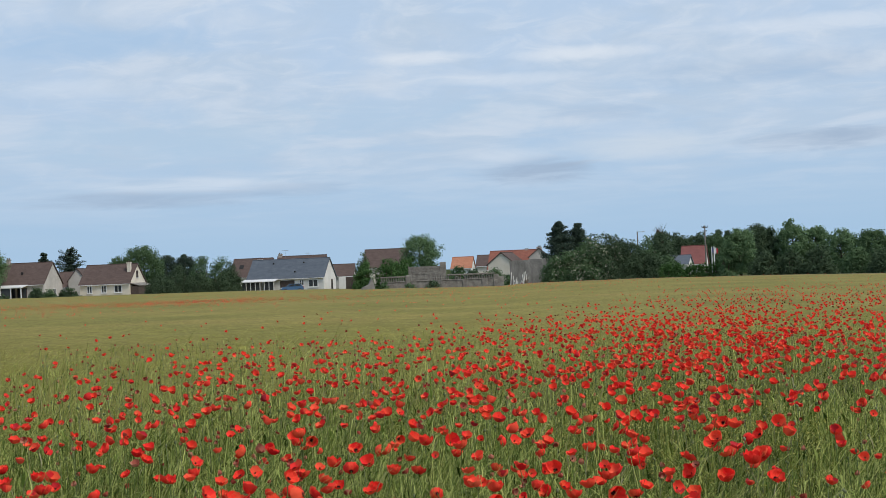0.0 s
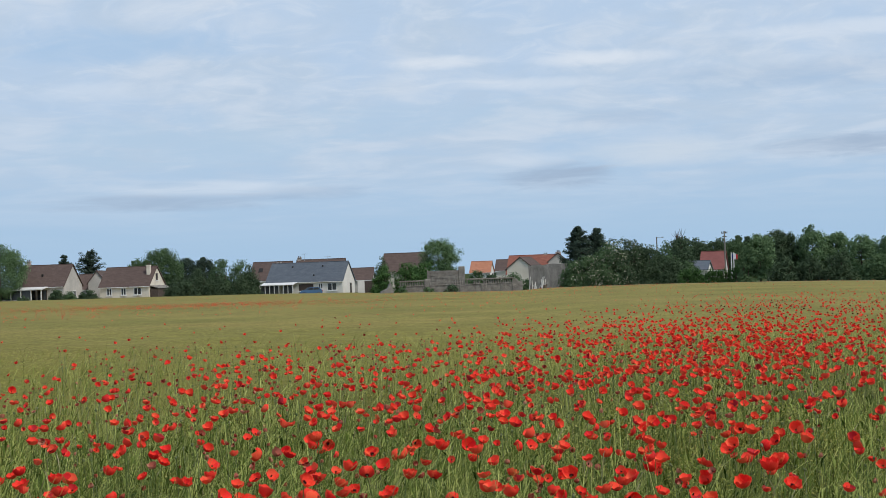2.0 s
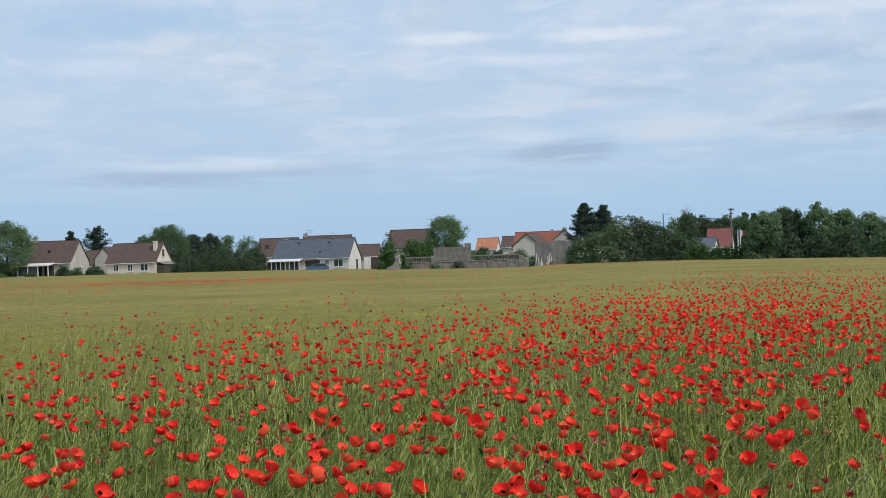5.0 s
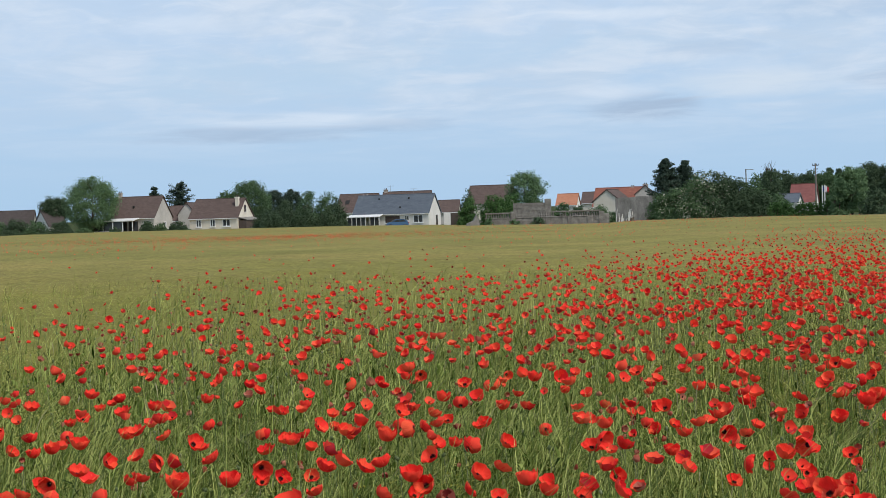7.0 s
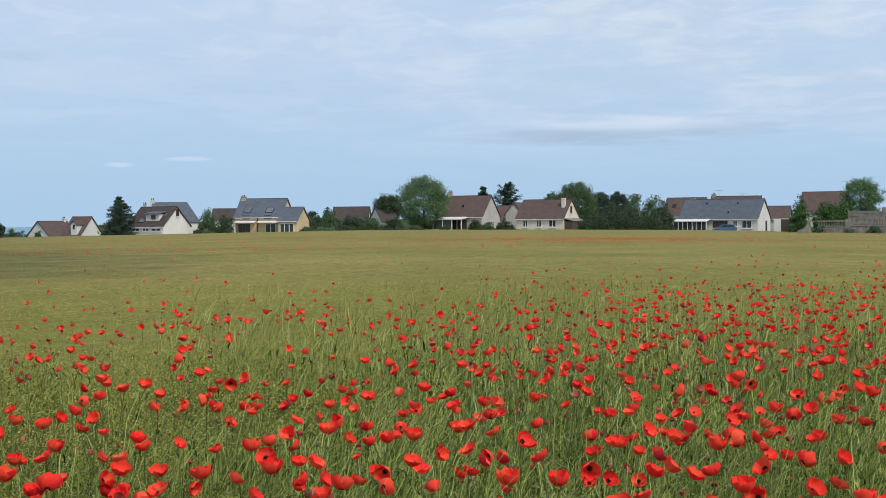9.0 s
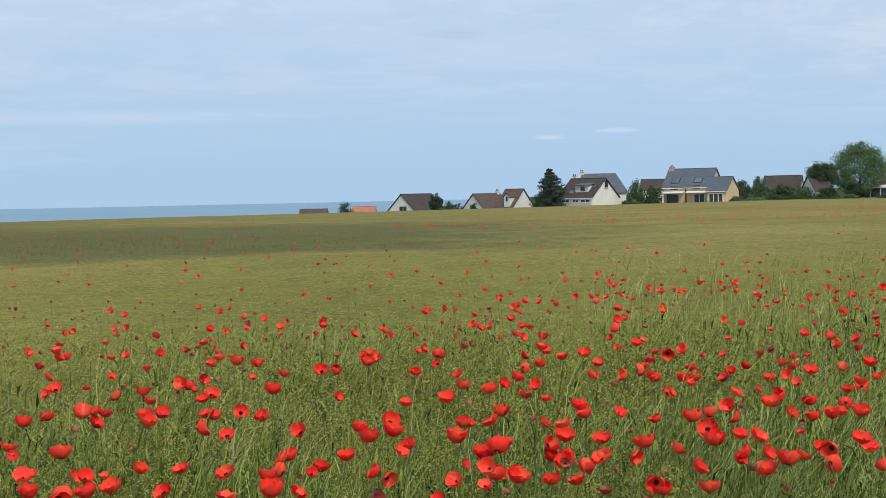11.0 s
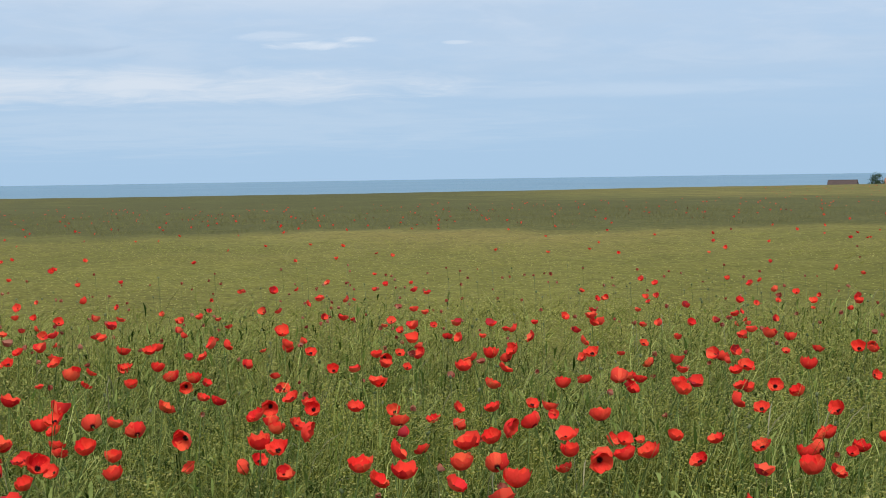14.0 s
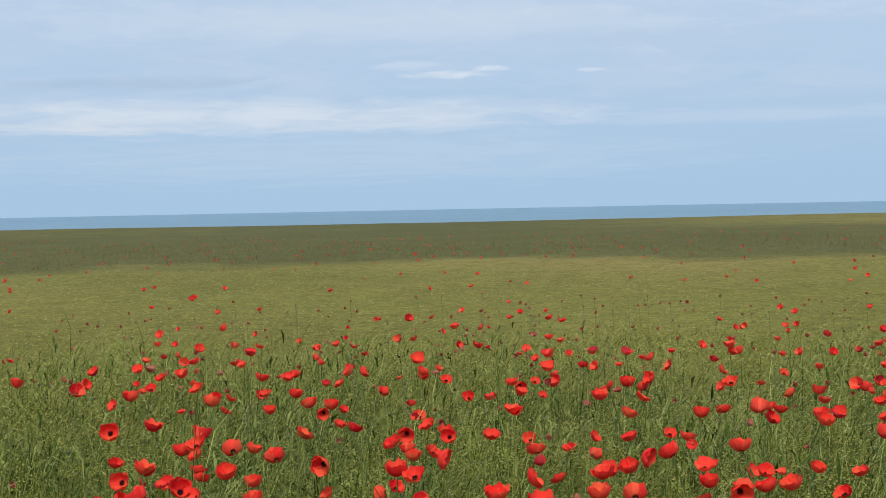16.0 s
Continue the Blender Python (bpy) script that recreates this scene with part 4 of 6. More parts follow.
def crown_mesh(rng, rx, ry, z0, z1, clumps, each, clump, leaf, shape, mat, extra=None):
    """Many small leaves in uneven clumps, with gaps between them."""
    u = rng.normal(size=(clumps, 3))
    u /= np.linalg.norm(u, axis=1)[:, None]
    rad = rng.uniform(0.35, 1.0, clumps) ** 0.5
    c = u * rad[:, None]
    c[:, 2] = (c[:, 2] + 1) / 2
    if shape == "cone":
        c[:, 2] = rng.uniform(0, 1, clumps) ** 1.25
        w = (1.05 - c[:, 2]) ** 0.95 * rng.uniform(0.35, 1.0, clumps) * (0.78 + 0.3 * np.sin(c[:, 2] * 30))
        a = rng.uniform(0, 2 * np.pi, clumps)
        c[:, 0], c[:, 1] = np.cos(a) * w, np.sin(a) * w
    elif shape == "bush":
        c[:, 2] = np.abs(u[:, 2] * rad)
        low = rng.uniform(size=clumps) < 0.45
        c[low, 2] *= rng.uniform(0, 0.7, low.sum())
        c[:, :2] *= 1.12
    c[:, :2] *= rng.uniform(0.86, 1.12, (clumps, 1))
    cent = np.stack([c[:, 0] * rx, c[:, 1] * ry, z0 + c[:, 2] * (z1 - z0)], -1)
    size = clump * rng.uniform(0.55, 1.25, clumps) * (0.62 if shape == "cone" else 1.0)
    p = np.repeat(cent, each, 0) + np.clip(rng.normal(size=(clumps * each, 3)), -1.45, 1.45) * np.repeat(size, each)[:, None] * np.array([0.55, 0.55, 0.42])
    p[:, 2] = np.maximum(p[:, 2], z0 + 0.02)
    n = len(p)
    v, f = leaf_faces(rng, p, p - np.repeat(cent, each, 0), leaf)
    idx = np.zeros(n, int)
    mats = [mat]
    if extra:
        mats.append(extra[0])
        idx[rng.uniform(size=n) < extra[1] * (np.repeat(c[:, 0] * extra[2] + 0.4, each) > rng.uniform(0, 1, n))] = 1
    return mesh_np("crown", v, f, mats, idx)


def tree(az0, az1, el_top, d, label, kind="leaf", shape="round", bottom=0.22, dense=1.0, name="tree", category="tree", leaf=0.135, each=74, extra=None, seed=0, group="", base_el=None):
    """A tree or shrub that spans the bearings az0 to az1 and reaches el_top, d metres away."""
    az = (az0 + az1) / 2
    p = polar(az, d)
    gz = float(ground_z(p.x, p.y)[0]) if base_el is None else lift(base_el, d)
    high = lift(el_top, d) - gz
    rx = max(0.5, d * math.tan(radians(abs(az0 - az1))) / 2)
    rng = np.random.default_rng(int(abs(az) * 1000 + d * 7 + seed))
    t = thing(name, pose(p.x, p.y, gz, 0, 0, az), label, category, group)
    bm = bmesh.new()
    r = max(0.05, 0.028 * high)
    if shape == "bush":
        for i in range(5):
            a = rng.uniform(0, 6.28)
            tube(bm, (0.15 * math.cos(a), 0.15 * math.sin(a), -0.1), (rx * 0.5 * math.cos(a), rx * 0.4 * math.sin(a), high * 0.6), r, r * 0.3, 5)
    else:
        lean = rng.uniform(-0.04, 0.04, 2) * high
        pts = [Vector((lean[0] * k, lean[1] * k, high * 0.88 * k)) for k in (-0.03, 0.3, 0.6, 1.0)]
        for i in range(3):
            tube(bm, pts[i], pts[i + 1], r * (1 - 0.3 * i), r * (0.7 - 0.3 * i), 7)
        for i in range(9):
            k = rng.uniform(max(bottom, 0.25), 0.85)
            a = rng.uniform(0, 6.28)
            reach = rx * rng.uniform(0.5, 0.85) * (1 - 0.5 * k)
            o = Vector((lean[0] * k, lean[1] * k, high * 0.88 * k))
            tube(bm, o, o + Vector((reach * math.cos(a), reach * math.sin(a), high * rng.uniform(0.05, 0.16))), r * 0.35, r * 0.1, 5)
    part("trunk" if shape != "bush" else "woody_base", bm, M["bark"], t)
    vol = rx * rx * high * (1 - bottom)
    clumps = int(np.clip(22 * vol ** 0.55 * dense, 30, 380))
    z0 = high * bottom if shape != "bush" else 0.05
    clump = (0.5 if shape == "bush" else 0.42) * min(rx, high * 0.5) ** 0.6
    cm = crown_mesh(rng, rx * 0.88, rx * 0.8, z0 + (clump * 0.3 if shape != "bush" else 0), high - clump * 0.35, clumps, each, clump, leaf, shape, M[kind], extra)
    c = new("crown" if shape != "bush" else "foliage", cm)
    c.parent = t
    return t


PLANTS = (
    # az0, az1, top, distance, label, leaves, shape, bottom
    (18.95, 16.8, 1.78, 266, "tall rounded broad-leaved tree beside a porch", "leaf_light", "round", 0.02),
    (19.9, 18.6, 1.02, 285, "dark trees behind a chimney", "leaf_dark", "round", 0.2),
    (13.2, 12.2, 1.02, 290, "green leafy tree behind a roof", "leaf", "round", 0.2),
    (12.7, 10.95, 1.43, 285, "broad green tree behind a bungalow", "leaf", "round", 0.12),
    (11.3, 10.4, 1.0, 300, "dark pines behind a thicket", "pine", "round", 0.2),
    (10.6, 9.7, 1.02, 300, "dark pines behind a thicket", "pine", "round", 0.2),
    (1.78, 0.05, 1.44, 240, "light airy broad-leaved tree above ivy", "leaf_light", "round", 0.32),
    (-11.0, -12.3, 1.12, 176, "green hedgerow tree at the field's edge", "leaf_light", "round", 0.05),
    (-11.7, -13.2, 1.28, 186, "dark green hedgerow tree by the field", "leaf_dark", "round", 0.08),
    (-13.0, -14.2, 1.46, 184, "light green hedgerow tree with a loose top", "leaf_light", "round", 0.05),
    (-13.9, -15.1, 1.12, 186, "green hedgerow tree at the field's edge", "leaf_light", "round", 0.1),
    (-14.8, -16.1, 0.92, 178, "dark green hedgerow tree by the field", "leaf_light", "round", 0.05),
    (-15.9, -17.4, 0.90, 172, "green hedgerow tree at the field's edge", "leaf", "round", 0.05),
    (-17.2, -18.9, 1.05, 170, "green hedgerow tree at the field's edge", "leaf", "round", 0.05),
    (-18.7, -20.6, 0.95, 168, "green hedgerow tree at the field's edge", "leaf_dark", "round", 0.05),
    (-20.4, -22.4, 1.0, 166, "green hedgerow tree at the field's edge", "leaf", "round", 0.05),
    (-8.8, -9.8, 0.96, 256, "dark tree behind a red roof", "leaf_dark", "round", 0.05),
    (-9.5, -10.5, 0.92, 258, "dark tree behind a red roof", "leaf_dark", "round", 0.05),
    (-10.2, -11.2, 1.0, 255, "dark tree behind a red roof", "leaf", "round", 0.05),
    (34.55, 34.0, 0.12, 300, "dark pine beside a roof", "pine", "round", 0.2),
)
for az0, az1, top, d, label, kind, shape, bottom in PLANTS:
    tree(az0, az1, top, d, label, kind, shape, bottom, dense=0.6 if bottom == 0.32 else 1.15)

# dark conifers: wind-worn pines behind the roofs, a two-headed one above the elder, a spreading fir
conifer(15.85, 15.1, 1.26, 292, "small dark wind-worn pine behind a roof", 8, 0.7, 0.7, 0.3)
conifer(15.2, 13.85, 1.42, 290, "dark wind-worn pine with upswept boughs behind roofs", 10, 0.55, 0.75, 0.15, seed=3, ragged=0.38)
conifer(-3.7, -5.5, 1.70, 215, "tall dark conifer with a broad top above bushes", 14, 0.75, 0.5, 0.1, ragged=0.25)
conifer(-4.5, -6.2, 1.60, 218, "dark conifer beside a taller one above bushes", 13, 0.75, 0.5, 0.1, seed=5, ragged=0.25)
conifer(30.5, 28.95, 0.98, 262, "dark blue-green spreading fir beside a white house", 12, 0.85, 0.10, 0.03, ragged=0.2)

SHRUBS = (
    # the thicket between the bungalows
    (11.75, 10.6, 0.32, 262, "leaf_dark"), (10.95, 9.9, 0.62, 262, "leaf_dark"), (10.1, 9.0, 0.98, 264, "leaf"), (9.4, 8.3, 0.98, 264, "leaf"),
    (8.8, 8.0, 0.62, 262, "leaf_dark"), (11.4, 10.3, 0.1, 258, "leaf_dark"), (10.2, 9.2, 0.3, 258, "leaf_dark"), (9.3, 8.25, 0.35, 258, "leaf_dark"),
    # round the old wall
    (3.62, 2.75, 0.5, 200, "ivy"), (3.5, 2.95, 0.85, 250, "leaf_dark"), (2.75, 1.75, 0.56, 198, "ivy"), (2.45, 1.3, 0.62, 204, "ivy"), (1.9, 1.0, 0.56, 206, "ivy"),
    (2.4, 1.0, 0.42, 235, "leaf_light"), (1.2, 0.1, 0.55, 236, "leaf"), (-0.1, -1.0, 0.12, 215, "leaf"), (-0.8, -1.7, 0.08, 214, "leaf_dark"), (-1.5, -2.4, 0.02, 212, "leaf"),
    (2.55, 2.2, -0.35, 183, "leaf"), (1.6, 1.1, -0.5, 184, "leaf"), (0.75, 0.2, -0.42, 184, "leaf_dark"), (-2.3, -2.75, -0.2, 200, "leaf"),
    # between the red roof and the hedgerow
    (-7.3, -8.6, 1.02, 200, "leaf"), (-8.0, -9.2, 1.12, 205, "leaf_dark"), (-8.4, -9.2, 0.30, 186, "leaf"),
    (-10.75, -11.4, 0.45, 175, "leaf"), (-12.0, -13.1, 0.3, 166, "leaf_dark"), (-13.0, -14.1, 0.2, 166, "leaf_dark"), (-14.0, -15.2, 0.4, 164, "leaf_dark"), (-15.4, -16.6, 0.3, 160, "leaf"),
    (-16.4, -17.9, 0.35, 158, "leaf_dark"), (-17.7, -19.4, 0.3, 156, "leaf"),
    # before the houses on the left
    (22.75, 21.9, 0.48, 268, "leaf_dark"), (22.1, 21.1, 0.42, 270, "leaf"), (21.9, 21.4, 0.62, 276, "leaf_dark"), (21.2, 20.2, 0.22, 266, "leaf_dark"), (20.5, 19.5, 0.12, 264, "leaf"), (19.6, 18.6, 0.1, 262, "leaf_dark"),
    (22.8, 22.1, -0.2, 258, "leaf"), (22.2, 21.3, -0.28, 257, "leaf_light"), (21.4, 20.5, -0.22, 257, "leaf_dark"), (20.1, 19.3, -0.3, 257, "leaf_dark"),
    (18.6, 17.9, -0.28, 256, "leaf"), (16.1, 15.5, -0.05, 256, "leaf_dark"), (15.6, 15.1, -0.12, 256, "leaf"), (15.1, 14.2, -0.14, 262, "leaf_dark"), (17.3, 16.8, -0.25, 256, "leaf_dark"),
    (26.75, 26.0, 0.46, 264, "leaf"), (26.1, 25.35, 0.25, 264, "leaf_dark"), (27.0, 26.5, -0.32, 257, "leaf_dark"), (26.6, 26.2, -0.3, 257, "leaf_light"),
    (30.4, 29.6, -0.02, 262, "leaf_dark"), (34.1, 33.5, -0.16, 292, "leaf"), (33.7, 33.1, -0.3, 290, "leaf_dark"), (32.95, 32.6, -0.3, 268, "leaf_dark"),
    (38.28, 37.5, -0.14, 300, "leaf_dark"),
)
for az0, az1, top, d, kind in SHRUBS:
    tree(az0, az1, top, d, "dense green shrub at the field's edge", kind, "bush", 0.0, dense=1.25, name="shrub", category="shrub", leaf=0.15, each=42, group="shrubs along the field")
# the great blossoming elder bush
for az0, az1, top, kind, bloom in ((-3.9, -5.1, 0.32, "leaf", 0.25), (-4.4, -6.0, 0.80, "leaf", 0.5), (-5.0, -6.9, 1.12, "leaf", 0.4), (-5.6, -7.4, 1.24, "leaf_dark", 0.06), (-6.5, -7.9, 1.02, "leaf_dark", 0), (-7.1, -8.5, 0.6, "leaf_dark", 0), (-7.7, -8.8, 0.28, "leaf_dark", 0)):
    tree(az0, az1, top, 184, "broad dark bush with cream blossom" if bloom else "broad dark leafy bush, part of a thicket", kind, "bush", 0, 1.5, "elder_bush", "bush", 0.14, 62, extra=(M["blossom"], bloom, 0.9) if bloom else None)
# the clipped hedge
for i in range(5):
    a = -8.5 - i * 0.48
    tree(a, a - 0.56, -0.06 - 0.03 * (i % 2), 178, "clipped green hedge below a red roof", "ivy", "bush", 0, 1.3, "hedge", "hedge", 0.13, 48, seed=i)
# a half-dead tree
t = tree(-8.2, -9.1, 1.15, 214, "half-dead tree with bare twigs at the top", "leaf_dark", "round", 0.3, 0.7)
bm = bmesh.new()
rng = np.random.default_rng(8)
hz = lift(1.27, 214) - t.matrix_world.translation.z
for i in range(9):
    a, w = rng.uniform(0, 6.28), rng.uniform(0.2, 1.3)
    p0, p1 = Vector((0.3 * math.cos(a), 0.3 * math.sin(a), hz - 2.5)), Vector((w * math.cos(a), w * math.sin(a), hz - rng.uniform(0.3, 1.2)))
    tube(bm, p0, p1, 0.045, 0.03, 4)
    for k in range(4):
        p2 = p1 + Vector((rng.normal(0, 0.4), rng.normal(0, 0.4), rng.uniform(0.3, 1.1)))
        tube(bm, p0.lerp(p1, rng.uniform(0.5, 1)), p2, 0.025, 0.01, 4)
part("dead_bough", bm, M["bark"], t)


def far_wood():
    rng = np.random.default_rng(31)
    vs, n0 = [], 0
    for az in np.arange(-13, -8.2, 0.36):
        d = 330 + rng.uniform(-15, 15)
        p = polar(az, d)
        me = crown_mesh(rng, 2.6, 2.4, 0.0, lift(1.0 + rng.uniform(-0.08, 0.08), d) + 1.5, 80, 50, 1.2, 0.3, "cone" if rng.uniform() < 0.12 else "bush", M["leaf_dark"])
        co = np.zeros(len(me.vertices) * 3, np.float32)
        me.vertices.foreach_get("co", co)
        bpy.data.meshes.remove(me)
        vs.append(co.reshape(-1, 3) + np.array([p.x, p.y, -1.5]))
    v = np.concatenate(vs)
    ob = new("far_wood", mesh_np("far_wood", v, np.arange(len(v)).reshape(-1, 3), [M["leaf_dark"]]))
    tagged(ob, "dark line of far woodland behind the hedgerow", "woodland", kind="stuff")


far_wood()


# ---- old walls ----
def old_wall():
    a, c = polar(2.55, 186), polar(-2.28, 186)
    gz = min(float(ground_z(a.x, a.y)[0]), float(ground_z(c.x, c.y)[0]))
    along = c - a
    turn = math.degrees(math.atan2(along.y, along.x))
    n = along.length
    z_low, z_top, z_cap = lift(-0.44, 186) - gz, lift(-0.28, 186) - gz, lift(-0.23, 186) - gz
    w = thing("balustrade_wall", pose(a.x, a.y, gz, 0, 0, turn), "low weathered stone wall with a worn balustrade", "wall")
    rng = np.random.default_rng(5)
    # coursed blocks, the nearest face of the wall
    x = 0.0
    part("wall_core", boxed(0, n, 0.06, 0.5, -0.3, z_low - 0.02), M["stone"], w)
    rows = 3
    for k in range(rows):
        x = -rng.uniform(0, 0.4)
        while x < n - 0.1:
            s = rng.uniform(0.5, 1.0)
            x0, x1 = max(x, 0), min(x + s, n)
            if x1 - x0 > 0.12:
                z0, z1 = (z_low - 0.1) * k / rows, (z_low - 0.1) * (k + 1) / rows
                part("stone", boxed(x0 + 0.012, x1 - 0.012, rng.uniform(-0.03, 0.02), 0.1, z0 + 0.012, z1 - 0.012), M["stone"], w)
            x += s
    part("coping", boxed(-0.05, n + 0.05, -0.08, 0.6, z_low - 0.09, z_low + 0.02, bevel=0.02), M["stone"], w)
    first = None
    ranges = ((0.0, 0.235), (0.43, 0.945))
    for f0, f1 in ranges:
        x = f0 * n + 0.2
        while x < f1 * n:
            if first is None:
                bm = bmesh.new()
                tall = z_top - z_low
                for z0, z1, r0, r1 in ((0, 0.12, 0.10, 0.09), (0.12, 0.4, 0.10, 0.12), (0.4, 0.75, 0.12, 0.06), (0.75, 1, 0.07, 0.10)):
                    tube(bm, (0, 0.25, z_low + z0 * tall), (0, 0.25, z_low + z1 * tall), r0, r1, 8)
                first = part("baluster", bm, M["stone"], w)
                first.location.x = x
            elif rng.uniform() > 0.08:
                o = first.copy()
                scene.collection.objects.link(o)
                o.location.x = x
            x += 0.31
    for f0, f1 in ((0.0, 0.235), (0.55, 0.945)):
        part("handrail", boxed(f0 * n, f1 * n, 0.02, 0.48, z_top, z_cap, bevel=0.02), M["stone"], w)
    for f, zz in ((0.235, z_cap + 0.1), (0.955, z_cap - 0.2), (0.995, z_cap - 0.5), (0.52, z_low - 0.15), (0.70, z_low - 0.1), (0.86, z_low - 0.12)):
        part("pier", boxed(f * n - 0.35, f * n + 0.35, -0.1, 0.62, 0, zz, bevel=0.03), M["stone"], w)
    # a pile of fallen stone
    for i in range(9):
        s = rng.uniform(0.15, 0.4)
        x = 0.06 * n + rng.uniform(-1.2, 1.2)
        part("fallen_stone", boxed(x, x + s * 1.4, -0.9 + rng.uniform(-0.3, 0.3), -0.5, 0, s, bevel=0.04), M["concrete" if i % 2 else "white"], w)


old_wall()


def block_wall():
    a, c = polar(1.41, 192), polar(-0.09, 192)
    gz = float(ground_z(a.x, a.y)[0])
    along = c - a
    n = along.length
    w = thing("block_wall", pose(a.x, a.y, gz, 0, 0, math.degrees(math.atan2(along.y, along.x))), "high weathered block wall, stepped up at one end", "wall")
    z1, z2 = lift(0.13, 192) - gz, lift(0.27, 192) - gz
    part("wall_core", boxed(0, n, 0.08, 0.5, -0.2, z1 - 0.02), M["stone"], w)
    part("raised_end", boxed(n - 0.85, n, 0.0, 0.55, 0, z2, bevel=0.05), M["stone"], w)
    rng = np.random.default_rng(6)
    rows = 9
    for k in range(rows):
        x = -rng.uniform(0, 0.5)
        while x < n - 1.0:
            s = rng.uniform(0.5, 0.9)
            x0, x1 = max(x, 0), min(x + s, n - 0.86)
            if x1 - x0 > 0.1:
                part("block", boxed(x0 + 0.015, x1 - 0.015, rng.uniform(-0.05, 0.03), 0.12, z1 * k / rows + 0.02, z1 * (k + 1) / rows - 0.015), M["stone"], w)
            x += s


block_wall()


def ruin():
    a, c = polar(-2.62, 189), polar(-4.15, 189)
    gz = float(ground_z(a.x, a.y)[0])
    along = c - a
    n = along.length
    w = thing("concrete_ruin", pose(a.x, a.y, gz, 0, 0, math.degrees(math.atan2(along.y, along.x))), "grey stained concrete ruin with a broken top", "ruin")
    z = [lift(e, 190) - gz for e in (0.18, 0.22, 0.20, 0.23, 0.25, 0.22, 0.24)]
    top = [(n * i / 6, z[i]) for i in range(7)]
    part("wall", prism([(0, -0.2)] + top + [(n, -0.2)], 0, 2.4), M["concrete"], w)
    rng = np.random.default_rng(9)
    for i in range(14):
        x = rng.uniform(0.0, 2.2)
        part("white_stake", tube(bmesh.new(), (x, -0.35, 0), (x + rng.uniform(-0.3, 0.3), -0.3, rng.uniform(0.7, 2.0)), 0.06, 0.045, 5), M["white"], w)
    q = polar(-3.25, 182)
    g = float(ground_z(q.x, q.y)[0])
    b = thing("bush_stump", pose(q.x, q.y, g), "small dark stump at the field's edge", "stump")
    bm = bmesh.new()
    tube(bm, (0, 0, 0), (0, 0, 0.75), 0.36, 0.2, 8)
    tube(bm, (0, 0, 0.3), (0.25, 0, 0.85), 0.15, 0.08, 6)
    part("stump", bm, M["bark"], b)


ruin()
q = polar(3.05, 182)
s = thing("boulder", pose(q.x, q.y, float(ground_z(q.x, q.y)[0]), 0, 0, 20), "pale concrete slab leaning in ivy", "slab")
part("slab", prism([(-1.0, 0), (1.1, 0), (0.9, 0.9), (0.6, 1.8), (0.2, 1.0), (-0.6, 0.7)], 0, 0.5), M["concrete"], s)


# ---- car, poles and flags ----
def car():
    q = polar(6.04, 258)
    gz = float(ground_z(q.x, q.y)[0])
    c = thing("car", pose(q.x, q.y, gz, 0, 0, 6 + 8), "blue hatchback car parked before a bungalow", "car")
    side = [(-2.0, 0.35), (-2.05, 0.75), (-1.7, 0.95), (-0.95, 1.02), (-0.35, 1.48), (1.25, 1.5), (1.85, 1.05), (2.0, 0.85), (2.0, 0.35)]
    bm = prism(side, -0.82, 0.82)
    bmesh.ops.bevel(bm, geom=list(bm.edges), offset=0.06, segments=2, affect="EDGES")
    body = part("body", bm, M["car_blue"], c)
    part("side_window", prism([(-0.75, 1.03), (-0.3, 1.40), (0.35, 1.42), (0.35, 1.03)], -0.85, 0.85), M["glass"], c)
    part("side_window", prism([(0.45, 1.03), (0.45, 1.42), (1.15, 1.42), (1.55, 1.06)], -0.85, 0.85), M["glass"], c)
    bm = prism([(-0.98, 1.04), (-0.42, 1.47), (-0.46, 1.5), (-1.02, 1.07)], -0.7, 0.7)
    part("windscreen", bm, M["glass"], c)
    for y in (-0.6, 0.6):
        part("headlight", boxed(-2.08, -1.9, y - 0.18, y + 0.18, 0.68, 0.85, bevel=0.03), M["headlight"], c)
        part("tail_light", boxed(1.9, 2.04, y - 0.16, y + 0.16, 0.75, 0.98, bevel=0.03), M["tail_red"], c)
    for x in (-1.3, 1.3):
        for y in (-0.78, 0.78):
            wh = part("wheel", tube(bmesh.new(), (x, y - 0.1, 0.32), (x, y + 0.1, 0.32), 0.32, 0.32, 16), M["rubber"], c)
            part("rim", tube(bmesh.new(), (x, y - 0.115, 0.32), (x, y + 0.115, 0.32), 0.19, 0.19, 12), M["metal"], wh)


car()


def pole(az, d, top, label, arm):
    q = polar(az, d)
    gz = float(ground_z(q.x, q.y)[0])
    high = lift(top, d) - gz
    p = thing("utility_pole", pose(q.x, q.y, gz, 0, 0, az), label, "pole")
    part("shaft", tube(bmesh.new(), (0, 0, 0), (0, 0, high), 0.13, 0.09, 8), M["stone"], p)
    if arm == "lamp":
        bm = boxed(-0.05, 0.8, -0.04, 0.04, high - 0.12, high - 0.04)
        part("arm", bm, M["metal"], p)
        part("lamp_head", boxed(0.7, 1.2, -0.1, 0.1, high - 0.14, high - 0.02, bevel=0.02), M["metal"], p)
    else:
        for k in (0.25, 0.75):
            part("cross_arm", boxed(-0.45 + k * 0.2, 0.45 - k * 0.2, -0.04, 0.04, high - k - 0.06, high - k + 0.06), M["dark_wood"], p)
        for x in (-0.38, -0.16, 0.16, 0.38):
            part("insulator", tube(bmesh.new(), (x, 0, high - 0.2), (x, 0, high - 0.02), 0.045, 0.03, 6), M["rubber"], p)


pole(-10.32, 200, 1.27, "grey concrete utility pole with cross arms", "cross")
pole(-7.70, 240, 1.15, "street lamp on a thin pole behind bushes", "lamp")


